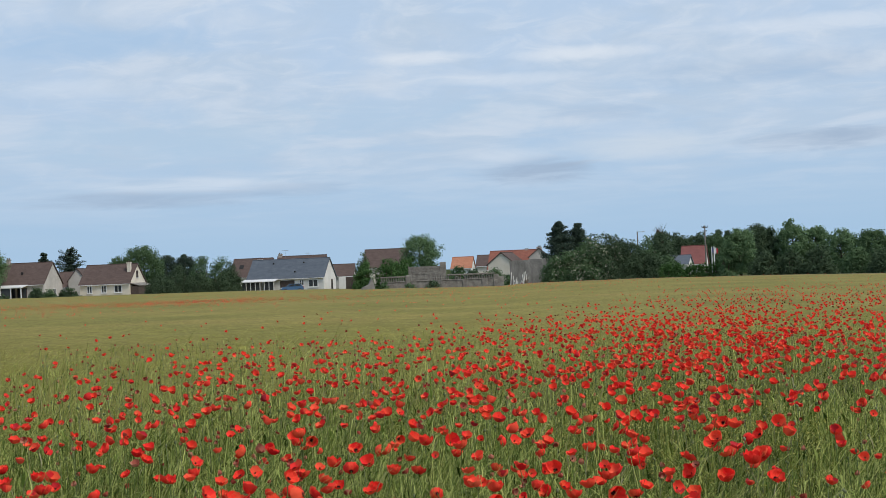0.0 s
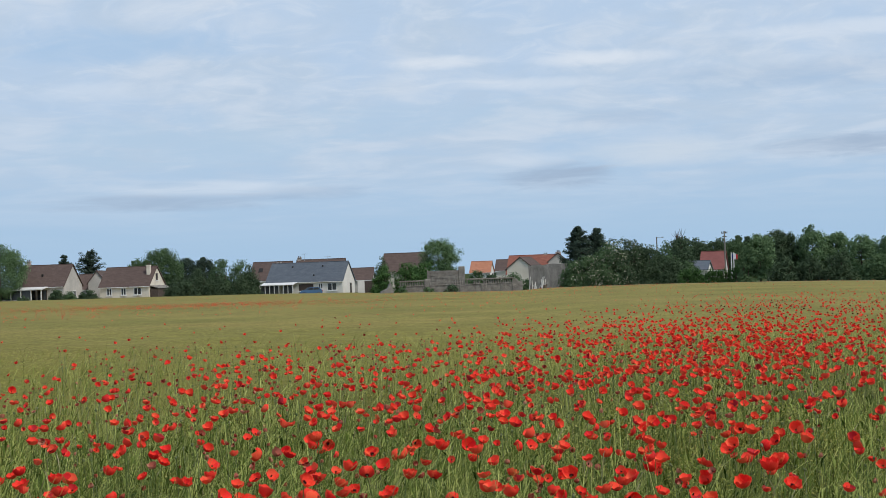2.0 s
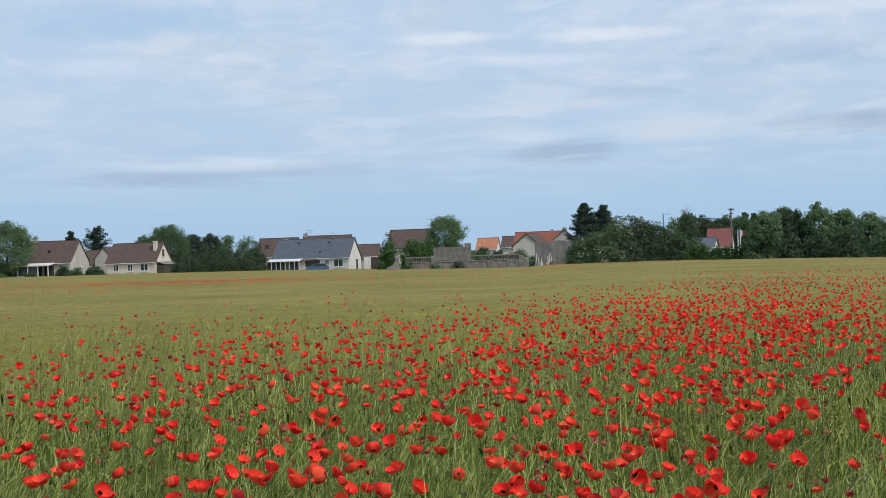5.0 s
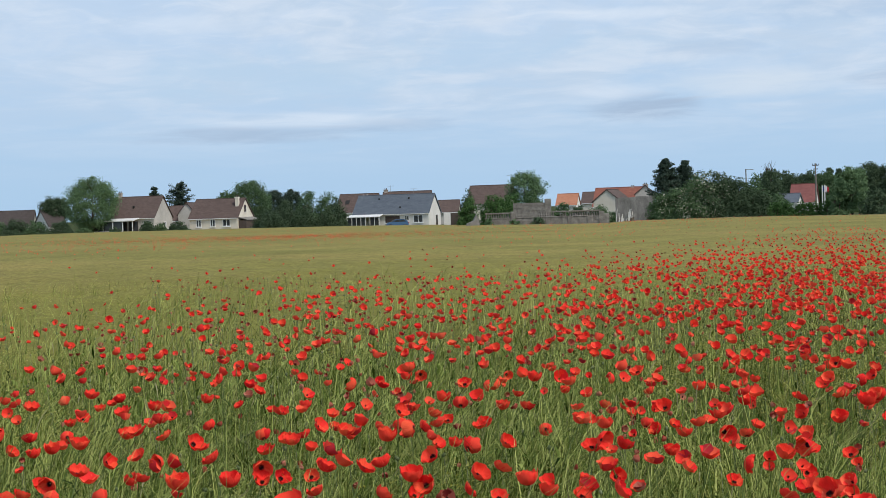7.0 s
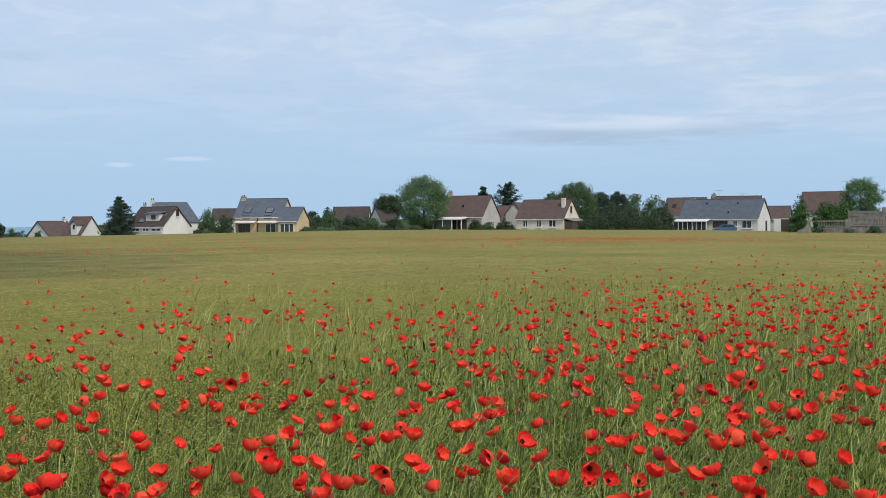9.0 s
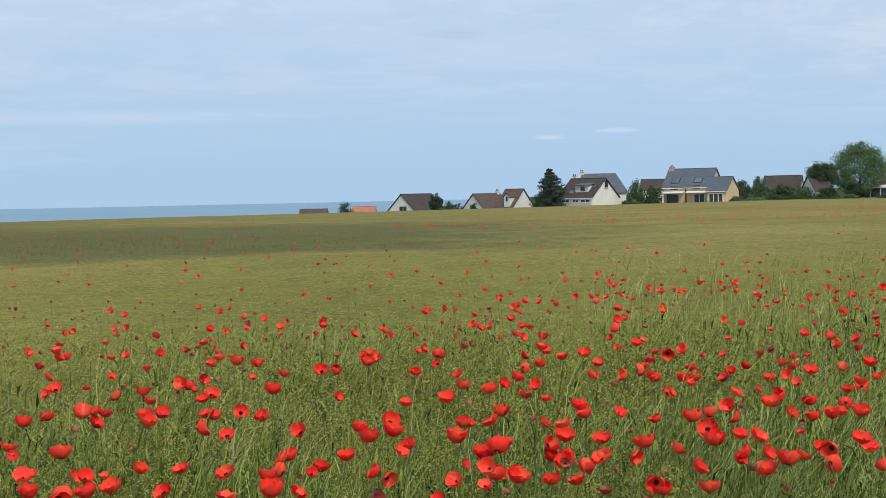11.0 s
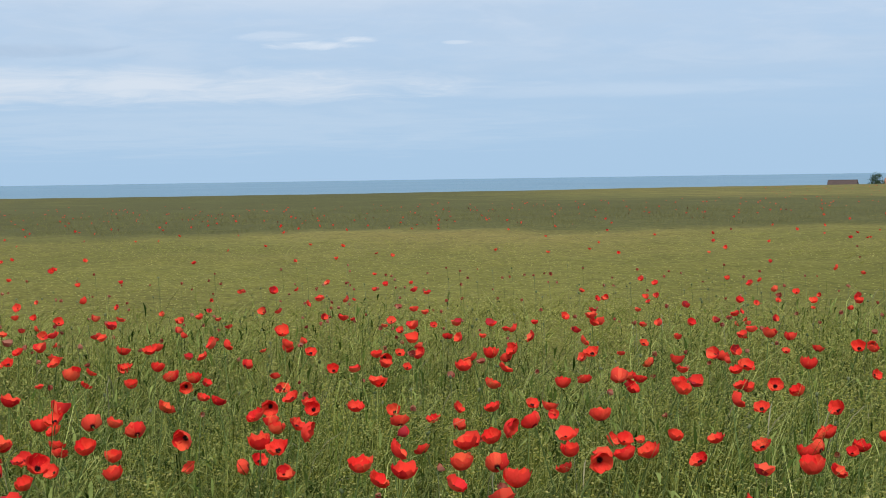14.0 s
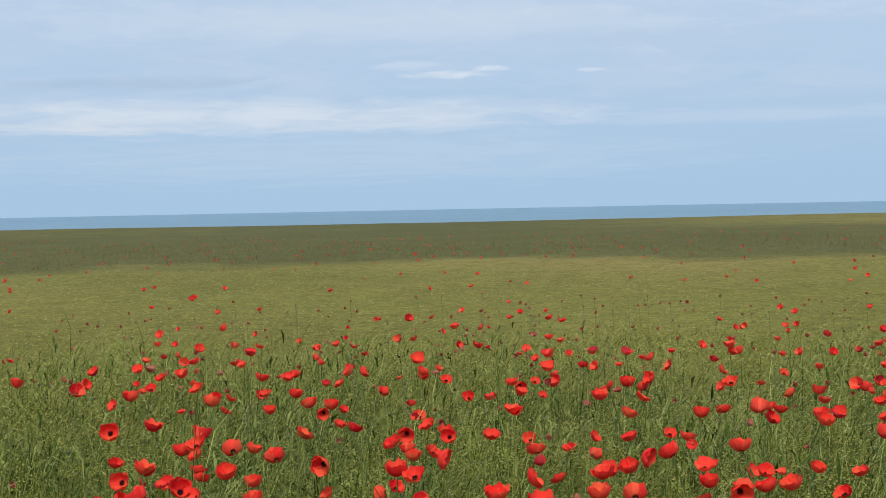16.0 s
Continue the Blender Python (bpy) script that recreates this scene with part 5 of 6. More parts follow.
def flagpole(az, d, top, colours):
    q = polar(az, d)
    gz = float(ground_z(q.x, q.y)[0])
    high = lift(top, d) - gz
    p = thing("flagpole", pose(q.x, q.y, gz, 0, 0, az), "white flagpole with a small hanging flag", "flagpole", "flagpoles")
    part("mast", tube(bmesh.new(), (0, 0, 0), (0, 0, high), 0.09, 0.06, 8), M["paint"], p)
    fl = None
    for i, c in enumerate(colours):
        bm = bmesh.new()
        for s in range(3):
            x0 = 0.08 + (i * 3 + s) * 0.075
            box(bm, x0, x0 + 0.077, 0.05 * math.sin(x0 * 5), 0.05 * math.sin(x0 * 5) + 0.02, high - 0.75 - 0.5 * x0, high - 0.1 - 0.5 * x0)
        part("flag_stripe", bm, M[c], p)


flagpole(-10.55, 196, 0.43, ("flag_blue", "flag_white"))
flagpole(-10.64, 196, 0.44, ("flag_white", "flag_red"))


# ---- poppies ----
def petal_grid(turn, nu, nv, radius, cup, seed, half=78):
    """One broad round petal of a bowl-shaped flower whose heart is at the origin."""
    u, v = np.meshgrid(np.linspace(-1, 1, nu), np.linspace(0.08, 1, nv), indexing="ij")
    ang = np.radians(turn + u * half * (0.4 + 0.6 * np.sqrt(v)))
    bowl = 0.85 + 0.95 * cup
    reach = v * (1 - 0.17 * np.abs(u) ** 3.5 + 0.035 * np.sin(u * 5.3 + seed) + 0.025 * np.sin(u * 11 + 2.3 * seed))
    rng = np.random.default_rng(seed + 5)
    crumple = rng.normal(0, 1, (2,) + u.shape) * (0.06 if nu > 8 else 0.08) * v ** 1.5
    rr = radius * np.sin(reach * bowl) / math.sin(min(bowl, 1.5)) * (1 + 0.07 * np.sin(u * 4.4 + 1.7 * seed) * v * v + crumple[0])
    wave = 0.10 * np.sin(u * 5.0 + 2.1 * seed) + 0.055 * np.sin(u * 10.5 + 3 * seed) + (0.03 * np.sin(u * 21 + seed) if nu > 8 else 0.0)
    z = radius * ((1 - np.cos(reach * bowl)) * 1.12 + 0.85 * wave * v ** 3 + 1.2 * crumple[1] - 0.10 * v ** 6 * (1 - cup))
    V = np.stack([rr * np.cos(ang), rr * np.sin(ang), z], -1).reshape(-1, 3)
    i, j = np.meshgrid(np.arange(nu - 1), np.arange(nv - 1), indexing="ij")
    F = np.stack([i * nv + j, (i + 1) * nv + j, (i + 1) * nv + j + 1, i * nv + j + 1], -1).reshape(-1, 4)
    return V, F


def flower(nu, nv, cup, seed, radius=0.0365):
    """Two broad outer petals, and two smaller ones that stand up inside them."""
    Vs, Fs, n = [], [], 0
    for k in range(4):
        inner = k % 2
        V, F = petal_grid(90 * k + 14 * math.sin(seed + k), nu, nv, radius * (0.88 if inner else 1.0), cup + (0.14 if inner else 0) + 0.08 * math.sin(seed * 3 + k), seed * 7 + k, 70 if inner else 84)
        Vs.append(V)
        Fs.append(F + n)
        n += len(V)
    return Vs, Fs


AZ_LO, AZ_HI = -20.5, 81.0


def spread(rng, n, r0, r1, a0=AZ_LO, a1=AZ_HI):
    """n places spread evenly over a piece of the field, as bearings and distances."""
    return rng.uniform(a0, a1, n), np.sqrt(rng.uniform(r0 * r0, r1 * r1, n))


def soft_noise(x, y, s, off=0.0):
    return np.array([noise.noise(Vector((a * s, b * s, off))) for a, b in zip(x, y)])


# where the camera stands when it looks that way
STAND_AZ = (0.032, 2.790, 6.932, 10.000, 29.488, 38.523, 45.655, 51.747, 59.885)
STAND_X = (0.000, -0.019, -0.040, -0.050, -0.098, -0.126, -0.150, -0.157, -0.164)
STAND_Y = (0.000, -0.001, -0.003, -0.004, -0.022, -0.040, -0.062, -0.069, -0.079)


def stand(az):
    return np.interp(az, STAND_AZ, STAND_X), np.interp(az, STAND_AZ, STAND_Y)


# where the nearest poppies stand: bearing, and degrees below eye level
POPPY_ROW_A = ((-12.6, 8.5), (-12.4, 7.6), (-12.1, 7.6), (-12.1, 6.5), (-12.1, 6.8), (-11.8, 7.9), (-11.5, 6.9), (-11.1, 9.8), (-11.1, 6.5), (-10.8, 8.5), (-10.8, 7.6), (-10.7, 6.3), (-10.4, 5.6), (-10.2, 11.3), (-10.2, 6.6), (-10.0, 6.2), (-9.6, 5.5), (-9.5, 9.4), (-9.5, 8.2), (-9.5, 9.0), (-9.4, 10.5), (-9.4, 11.2), (-9.3, 7.7), (-9.1, 5.3), (-9.0, 6.2), (-8.6, 11.5), (-8.5, 9.9), (-7.6, 7.4), (-7.6, 7.0), (-7.2, 9.1), (-7.2, 7.9), (-7.1, 6.8), (-7.0, 10.1), (-6.9, 6.6), (-6.6, 10.9), (-6.3, 8.9), (-6.3, 8.1), (-6.1, 8.4), (-6.0, 5.5), (-5.5, 7.3), (-5.4, 8.7), (-5.2, 6.2), (-4.8, 9.1), (-4.4, 8.7), (-4.3, 9.8), (-4.1, 8.0))
POPPY_ROW_B = ((-3.8, 8.9), (-3.6, 7.4), (-3.5, 6.0), (-3.3, 8.7), (-3.1, 6.6), (-2.8, 5.8), (-2.7, 7.9), (-2.3, 9.5), (-2.2, 6.7), (-2.0, 11.2), (-2.0, 10.6), (-1.9, 10.3), (-1.7, 7.9), (-1.6, 8.7), (-1.4, 9.1), (-1.1, 9.5), (-1.0, 5.3), (-0.8, 10.8), (-0.7, 8.5), (-0.6, 11.4), (-0.4, 7.0), (-0.2, 7.3), (0.1, 5.2), (0.2, 6.4), (0.6, 8.7), (0.7, 11.3), (1.0, 6.8), (1.2, 6.1), (1.3, 7.9), (1.4, 10.9), (1.6, 7.4), (1.9, 5.8), (2.0, 6.5), (2.1, 4.9), (2.2, 7.9), (2.2, 9.3), (2.3, 7.0), (2.4, 10.3), (2.5, 11.4), (2.9, 8.5), (2.9, 6.9), (3.1, 8.6), (3.3, 10.5), (3.6, 9.4), (3.6, 6.9), (3.7, 11.1))
POPPY_ROW_C = ((3.8, 7.7), (4.1, 9.3), (4.3, 8.3), (4.5, 7.5), (4.9, 8.1), (4.9, 5.9), (4.9, 9.7), (5.1, 5.5), (5.2, 10.8), (5.3, 8.6), (5.3, 6.4), (5.6, 8.5), (5.6, 5.1), (5.7, 10.6), (5.7, 11.2), (5.7, 6.3), (5.9, 6.6), (6.1, 8.5), (6.2, 7.9), (6.7, 9.0), (6.8, 10.0), (6.8, 6.9), (7.0, 8.5), (7.0, 11.2), (7.6, 10.1), (7.8, 6.8), (8.0, 7.7), (8.3, 8.7), (8.4, 6.1), (8.7, 8.5), (9.1, 10.1), (9.2, 5.2), (9.4, 11.0), (9.4, 6.2), (9.6, 10.3), (9.8, 7.6), (10.3, 9.0), (10.5, 8.9), (10.7, 7.8), (10.8, 10.3), (11.2, 5.6), (11.3, 9.3), (11.4, 8.7), (11.5, 9.8), (11.5, 10.4), (11.6, 6.9))
POPPY_ROW_D = ((11.9, 5.3), (11.9, 6.7), (12.3, 7.4), (12.6, 10.5), (13.0, 5.5), (13.0, 6.4), (13.3, 9.5), (13.4, 8.2), (13.6, 7.2), (14.1, 8.8), (14.1, 6.1), (14.4, 5.7), (14.5, 4.3), (14.6, 10.5), (15.0, 4.2), (15.1, 8.5), (15.1, 6.0), (15.3, 9.3), (15.3, 7.9), (15.5, 7.4), (15.9, 5.9), (16.0, 5.4), (16.1, 10.1), (16.1, 9.2), (16.2, 8.3), (16.5, 10.2), (16.6, 8.4), (16.7, 7.5), (16.8, 7.0), (17.0, 4.6), (17.1, 7.1), (17.4, 9.3), (17.5, 5.0), (17.5, 4.4), (17.6, 7.3), (17.9, 6.8), (18.2, 5.8), (18.2, 7.6), (18.3, 8.7), (18.4, 5.1), (18.4, 9.7), (18.7, 7.8), (18.8, 8.2), (18.9, 6.0), (19.2, 3.8), (19.3, 8.8))
POPPY_ROW_E = ((19.4, 9.9), (19.5, 10.5), (19.8, 10.0), (19.8, 5.2), (20.0, 8.9), (20.1, 8.3), (20.1, 7.1), (20.5, 10.4), (20.6, 6.9), (20.9, 8.7), (21.1, 10.6), (21.1, 8.0), (21.1, 6.8), (21.6, 8.4), (21.6, 6.2), (21.6, 7.4), (21.9, 11.0), (21.9, 10.2), (22.5, 10.3), (22.5, 6.9), (22.8, 8.9), (22.8, 9.6), (22.9, 10.5), (23.0, 7.1), (23.2, 6.4), (23.8, 9.9), (23.9, 8.8), (24.0, 9.3), (24.0, 11.7), (24.4, 7.4), (24.5, 7.0), (24.6, 9.0), (24.7, 6.2), (24.9, 7.4), (25.4, 6.3), (25.5, 7.9), (25.7, 11.8), (25.8, 7.4), (25.9, 9.0), (26.0, 11.3), (26.1, 7.3), (26.2, 5.3), (26.3, 6.9), (26.4, 10.0), (26.6, 6.0), (26.9, 10.3))
POPPY_ROW_F = ((27.0, 7.2), (27.3, 6.1), (27.5, 5.7), (28.0, 10.5), (28.1, 9.8), (28.3, 7.3), (28.4, 7.2), (28.6, 6.4), (28.6, 8.8), (28.9, 8.5), (29.0, 11.4), (29.4, 6.5), (29.4, 10.7), (29.5, 9.7), (29.5, 10.4), (30.0, 10.5), (30.0, 11.4), (30.2, 5.7), (30.2, 9.9), (30.3, 9.1), (30.3, 6.8), (30.4, 7.6), (31.0, 6.8), (31.0, 8.0), (31.0, 6.4), (31.3, 7.3), (31.4, 11.3), (31.8, 5.6), (31.8, 7.5), (31.9, 8.7), (32.1, 10.1), (32.1, 11.2), (32.1, 11.0), (32.2, 9.0), (32.3, 7.8), (32.5, 10.4), (32.7, 5.2), (32.8, 5.1), (33.3, 6.0), (33.3, 9.1), (33.4, 7.6), (33.5, 7.1), (33.7, 9.7), (34.3, 6.6), (34.3, 6.3), (35.1, 6.1))
POPPY_ROW_G = ((35.2, 7.0), (35.4, 9.9), (36.1, 9.4), (36.2, 8.9), (36.4, 11.0), (36.6, 6.4), (36.7, 10.9), (37.0, 6.6), (37.1, 6.2), (37.1, 9.6), (37.4, 5.4), (37.4, 9.2), (37.9, 10.3), (38.2, 6.2), (38.3, 7.8), (38.3, 6.6), (38.3, 6.9), (38.8, 6.8), (38.9, 10.7), (39.6, 9.2), (39.8, 11.6), (40.0, 10.2), (40.2, 10.2), (40.3, 10.7), (40.3, 6.9), (40.6, 11.6), (40.7, 7.6), (40.9, 11.0), (41.0, 8.6), (41.3, 6.5), (41.9, 5.7), (41.9, 8.3), (42.1, 6.4), (42.4, 10.7), (42.4, 9.2), (42.7, 6.2), (42.8, 5.9), (43.0, 7.6), (43.1, 8.4), (43.1, 6.4), (43.3, 5.9), (43.3, 7.8), (43.5, 5.7), (43.5, 8.9), (43.9, 7.3), (44.1, 10.5))
POPPY_ROW_H = ((44.1, 5.8), (44.7, 11.3), (45.0, 5.9), (45.4, 8.6), (45.4, 8.4), (45.7, 10.4), (46.1, 5.9), (46.5, 7.5), (46.6, 11.1), (46.8, 6.0), (46.8, 6.7), (47.0, 8.2), (47.0, 5.4), (47.4, 8.5), (47.4, 8.1), (47.5, 11.2), (48.2, 10.5), (48.2, 4.9), (48.4, 5.9), (48.5, 9.7), (48.6, 11.2), (48.8, 5.9), (48.8, 5.4), (48.8, 7.1), (49.1, 8.2), (49.2, 4.6), (49.2, 6.6), (49.5, 6.2), (49.7, 11.1), (49.9, 5.6), (49.9, 11.7), (50.0, 8.4), (50.5, 9.3), (51.1, 9.9), (51.2, 9.1), (51.3, 9.9), (51.8, 6.1), (51.8, 6.9), (51.9, 12.3), (52.1, 7.3), (52.3, 9.9), (52.3, 7.7), (52.6, 11.5), (52.7, 9.3), (52.7, 10.5), (52.8, 8.4))
POPPY_ROW_I = ((52.8, 7.2), (52.8, 5.9), (53.5, 7.3), (53.8, 10.8), (53.9, 11.6), (53.9, 7.7), (54.1, 5.9), (54.2, 9.2), (54.2, 9.9), (54.5, 6.4), (55.1, 9.7), (55.5, 7.0), (55.5, 10.9), (55.8, 5.3), (55.8, 6.0), (56.3, 6.1), (56.3, 11.9), (56.4, 7.0), (56.4, 9.8), (56.6, 9.3), (56.7, 5.7), (56.7, 10.9), (57.0, 7.1), (57.0, 5.9), (57.1, 8.2), (57.3, 7.1), (57.4, 12.1), (58.0, 11.6), (58.2, 5.6), (58.2, 9.2), (58.6, 5.6), (59.0, 7.6), (59.8, 9.1), (59.9, 6.9), (60.0, 9.0), (60.3, 9.9), (60.5, 9.8), (60.6, 8.7), (60.8, 6.8), (60.9, 6.6), (60.9, 11.8), (61.0, 6.1), (61.0, 8.3), (61.2, 10.7), (61.3, 10.0), (61.5, 8.9))
POPPY_ROW_J = ((61.5, 9.7), (61.9, 10.6), (62.0, 11.1), (62.0, 9.4), (62.4, 11.2), (62.5, 7.3), (63.1, 5.8), (63.3, 6.5), (63.5, 5.5), (63.6, 8.8), (63.7, 6.3), (64.2, 5.4), (64.2, 8.6), (64.5, 7.9), (64.8, 8.0), (64.8, 10.0), (64.9, 5.5), (65.1, 5.9), (65.3, 7.8), (65.6, 9.0), (65.7, 8.9), (65.9, 6.6), (65.9, 7.4), (66.2, 6.7), (66.7, 9.8), (66.9, 8.0), (67.1, 7.3), (67.2, 6.7), (67.3, 5.4), (67.6, 9.5), (67.6, 11.5), (67.6, 10.8), (67.6, 5.7), (67.8, 5.5), (67.9, 6.1), (68.4, 9.4), (68.5, 7.4), (68.6, 10.4), (68.7, 7.9), (69.0, 7.4), (69.3, 7.6), (69.6, 5.4), (69.7, 10.5), (69.7, 7.0), (69.8, 10.2), (69.8, 9.2))
POPPY_ROW_K = ((69.8, 9.6), (70.2, 5.9), (70.4, 9.5), (70.5, 10.9), (70.5, 5.6), (70.9, 11.6), (71.0, 5.7), (71.1, 6.5), (71.2, 5.2), (71.5, 8.5), (71.5, 6.9), (71.5, 6.2), (71.7, 5.8), (71.8, 10.2), (71.9, 11.1), (71.9, 10.1), (72.3, 7.3), (72.7, 10.4), (72.9, 11.3), (73.0, 9.8), (73.1, 8.5), (73.5, 11.3), (73.6, 6.2), (74.1, 6.6))
POPPY_ROWS = (POPPY_ROW_A, POPPY_ROW_B, POPPY_ROW_C, POPPY_ROW_D, POPPY_ROW_E, POPPY_ROW_F, POPPY_ROW_G, POPPY_ROW_H, POPPY_ROW_I, POPPY_ROW_J, POPPY_ROW_K)


def poppy_places():
    rng = np.random.default_rng(12)
    area = radians(AZ_HI - AZ_LO) / 2 * (75 ** 2 - 3.2 ** 2)
    top = 52.0
    az, r = spread(rng, int(area * top), 3.2, 75)
    end, dense = np.interp(az, PATCH_AZ, PATCH_END), np.interp(az, PATCH_AZ, PATCH_DENSE)
    most = dense * 2.6 * (1 - 0.75 * smooth(0.8, 1.2, r / end)) * (1 - smooth(1.4, 1.65, r / end)) + 0.09
    keep = rng.uniform(0, top, len(az)) < most
    az, r, end, dense, most = (k[keep] for k in (az, r, end, dense, most))
    x, y = -np.sin(np.radians(az)) * r, np.cos(np.radians(az)) * r
    p = dense * (1 - 0.48 * smooth(0.35, 0.65, r / end) - 0.38 * smooth(0.6, 1.0, r / end) - 0.13 * smooth(0.95, 1.5, r / end)) * np.clip(1 + 1.1 * soft_noise(x, y, 0.55) + 0.7 * soft_noise(x, y, 0.17, 4.0), 0.12, 1.9)
    p *= 1 + (0.3 + 0.2 * smooth(4, -6, az)) * smooth(9, 13, r) - 0.12 * smooth(20, 32, r)
    p *= 1 - 0.45 * smooth(-10, -14, az) * (1 - smooth(7, 10, r))
    p *= 1 - 0.6 * smooth(0.95, 1.05, r / end) * smooth(-8, 4, az)
    # the nearest ones have places of their own
    near = (r > 4.7) & (az > -13.2) & (az < 74)
    p = np.where(near, p * (0.42 + 0.48 * smooth(6, 8, r) + 0.30 * smooth(9.5, 12.5, r)), p * 0.7)
    p += 0.05 * (1 - smooth(30, 75, r)) + 0.02
    keep = rng.uniform(0, 1, len(az)) < p / most
    az, r = az[keep], r[keep]
    # the red strip along the middle of the field, and strays beyond it
    a2, r2 = rng.normal(10.6, 4.0, 2300), rng.normal(90, 7, 2300)
    a3, r3 = rng.normal(2.0, 6.0, 500), rng.normal(104, 16, 500)
    a4, r4 = spread(rng, 2300, 50, 185, -20, 42)
    a5, r5 = rng.normal(-4.5, 3.6, 700), rng.normal(150, 14, 700)
    a6, r6 = rng.uniform(14, 33, 800), rng.normal(100, 13, 800)
    a7, r7 = rng.uniform(14, 36, 330), rng.normal(60, 6, 330)
    a8, r8 = spread(rng, 270, 17, 62, 34, 80)
    a9, r9 = rng.uniform(38, 80, 70), rng.normal(40, 4, 70)
    return np.concatenate([az, a2, a3, a4, a5, a6, a7, a8, a9]), np.concatenate([r, r2, r3, r4, r5, r6, r7, r8, r9])


P_AZ, P_R = poppy_places()
SINGLE = 6.3  # poppies that lie at least so many degrees below eye level are single things


def base_of(az, r):
    x, y = -np.sin(np.radians(az)) * r, np.cos(np.radians(az)) * r
    z, top = ground_z(x, y)
    return x, y, z, top


def poppy_things():
    kinds = []
    rng = np.random.default_rng(21)
    for k in range(12):
        cup = (0.45, 0.62, 0.72, 0.85, 0.5, 0.92, 0.6, 0.35, 0.68, 0.78, 0.5, 0.66)[k]
        tilt = (34, 48, 22, 14, 54, 8, 100, 38, 10, 30, 18, 66)[k]
        look_of = "half-open scarlet field poppy, cupped, on a hairy stem" if cup > 0.75 else "scarlet field poppy nodding sideways on a hairy stem" if tilt > 55 else "wide open scarlet field poppy on a thin hairy stem"
        root = thing("poppy", Matrix.Identity(4), look_of, "poppy", "poppies in the field")
        high = 0.62
        bend = 0.07 + 0.05 * (k % 4)
        bm = bmesh.new()
        pts = [Vector((bend * (t * t - 1), 0.02 * (math.sin(t * 3 + k) - math.sin(3 + k)), high * t)) for t in (0, 0.3, 0.6, 0.85, 1.0)]
        for i in range(4):
            tube(bm, pts[i], pts[i + 1], 0.0026, 0.0022, 5)
        part("stem", bm, M["poppy_stem"], root)
        head = Matrix.Translation(pts[-1]) @ Matrix.Rotation(radians(tilt), 4, "X")
        Vs, Fs = flower(13, 6, cup, k + 1)
        for V, F in zip(Vs, Fs):
            F = F - F.min()
            me = mesh_np("petal", V, F, [M["petal"]])
            me.polygons.foreach_set("use_smooth", np.ones(len(me.polygons), bool))
            o = new("petal", me)
            o.parent = root
            o.matrix_local = head
        bm = bmesh.new()
        rim = [bm.verts.new(((0.006 + 0.005 * (i % 2)) * math.cos(i * 0.2618), (0.006 + 0.005 * (i % 2)) * math.sin(i * 0.2618), 0.007 + 0.003 * (i % 2))) for i in range(24)]
        low = bm.verts.new((0, 0, 0.001))
        hub = bm.verts.new((0, 0, 0.0128))
        for i in range(24):
            bm.faces.new((low, rim[(i + 1) % 24], rim[i]))
            bm.faces.new((hub, rim[i], rim[(i + 1) % 24]))
        bmesh.ops.transform(bm, matrix=head, verts=bm.verts)
        part("heart", bm, M["heart"], root, "black heart of stamens")
        kinds.append(root)
    places = []
    for az, dip in itertools.chain(*POPPY_ROWS):
        if dip >= SINGLE:
            s = rng.uniform(0.86, 1.12)
            places.append((az, (EYE - 0.62 * s) / math.tan(radians(dip)), s))
    for i, (az, r, s) in enumerate(places):
        x, y, z, top = base_of(az, r)
        sx, sy = stand(az)
        m = pose(float(x + sx), float(y + sy), float(z), 0, 0, az + rng.normal(0, 95)) @ Matrix.Scale(s, 4)
        if i < 12:
            kinds[i].matrix_world = m
        else:
            root = kinds[rng.integers(12)]
            o = copy_thing(root, m)
            o.scale = (s, s, s)


def rotations(yaw, tilt):
    cy, sy, ct, st = np.cos(yaw), np.sin(yaw), np.cos(tilt), np.sin(tilt)
    R = np.zeros((len(yaw), 3, 3))
    R[:, 0, 0], R[:, 0, 1], R[:, 0, 2] = cy, -sy * ct, sy * st
    R[:, 1, 0], R[:, 1, 1], R[:, 1, 2] = sy, cy * ct, -cy * st
    R[:, 2, 1], R[:, 2, 2] = st, ct
    return R


def strew(V, F, mi, pos, yaw, tilt, scale):
    """Copies of a small shape as one pile of corners and faces."""
    V, F = np.asarray(V, float), np.asarray(F)
    R = rotations(yaw, tilt)
    scale = np.asarray(scale, float)
    if scale.ndim == 1:
        scale = scale[:, None] * np.ones(3)
    W = np.einsum("nij,nkj->nki", R, V[None] * scale[:, None, :]) + pos[:, None, :]
    n = len(pos)
    FF = (F[None] + (np.arange(n) * len(V))[:, None, None]).reshape(-1, F.shape[1])
    return W.reshape(-1, 3), FF, np.tile(mi, n)


def pile(name, label, category, pieces, mats):
    Vs, Fs, Is, n = [], [], [], 0
    for V, F, I in pieces:
        Vs.append(V)
        Fs.append(F + n)
        Is.append(I)
        n += len(V)
    me = mesh_np(name, np.concatenate(Vs), np.concatenate(Fs), mats, np.concatenate(Is))
    return tagged(new(name, me), label, category, kind="stuff")


def ribbon(points, widths):
    """A flat ribbon along points, as quads."""
    V, F = [], []
    for (x, y, z), w in zip(points, widths):
        V += [(x - w / 2, y, z), (x + w / 2, y, z)]
    for i in range(len(points) - 1):
        F.append((2 * i, 2 * i + 1, 2 * i + 3, 2 * i + 2))
    return np.array(V), np.array(F)


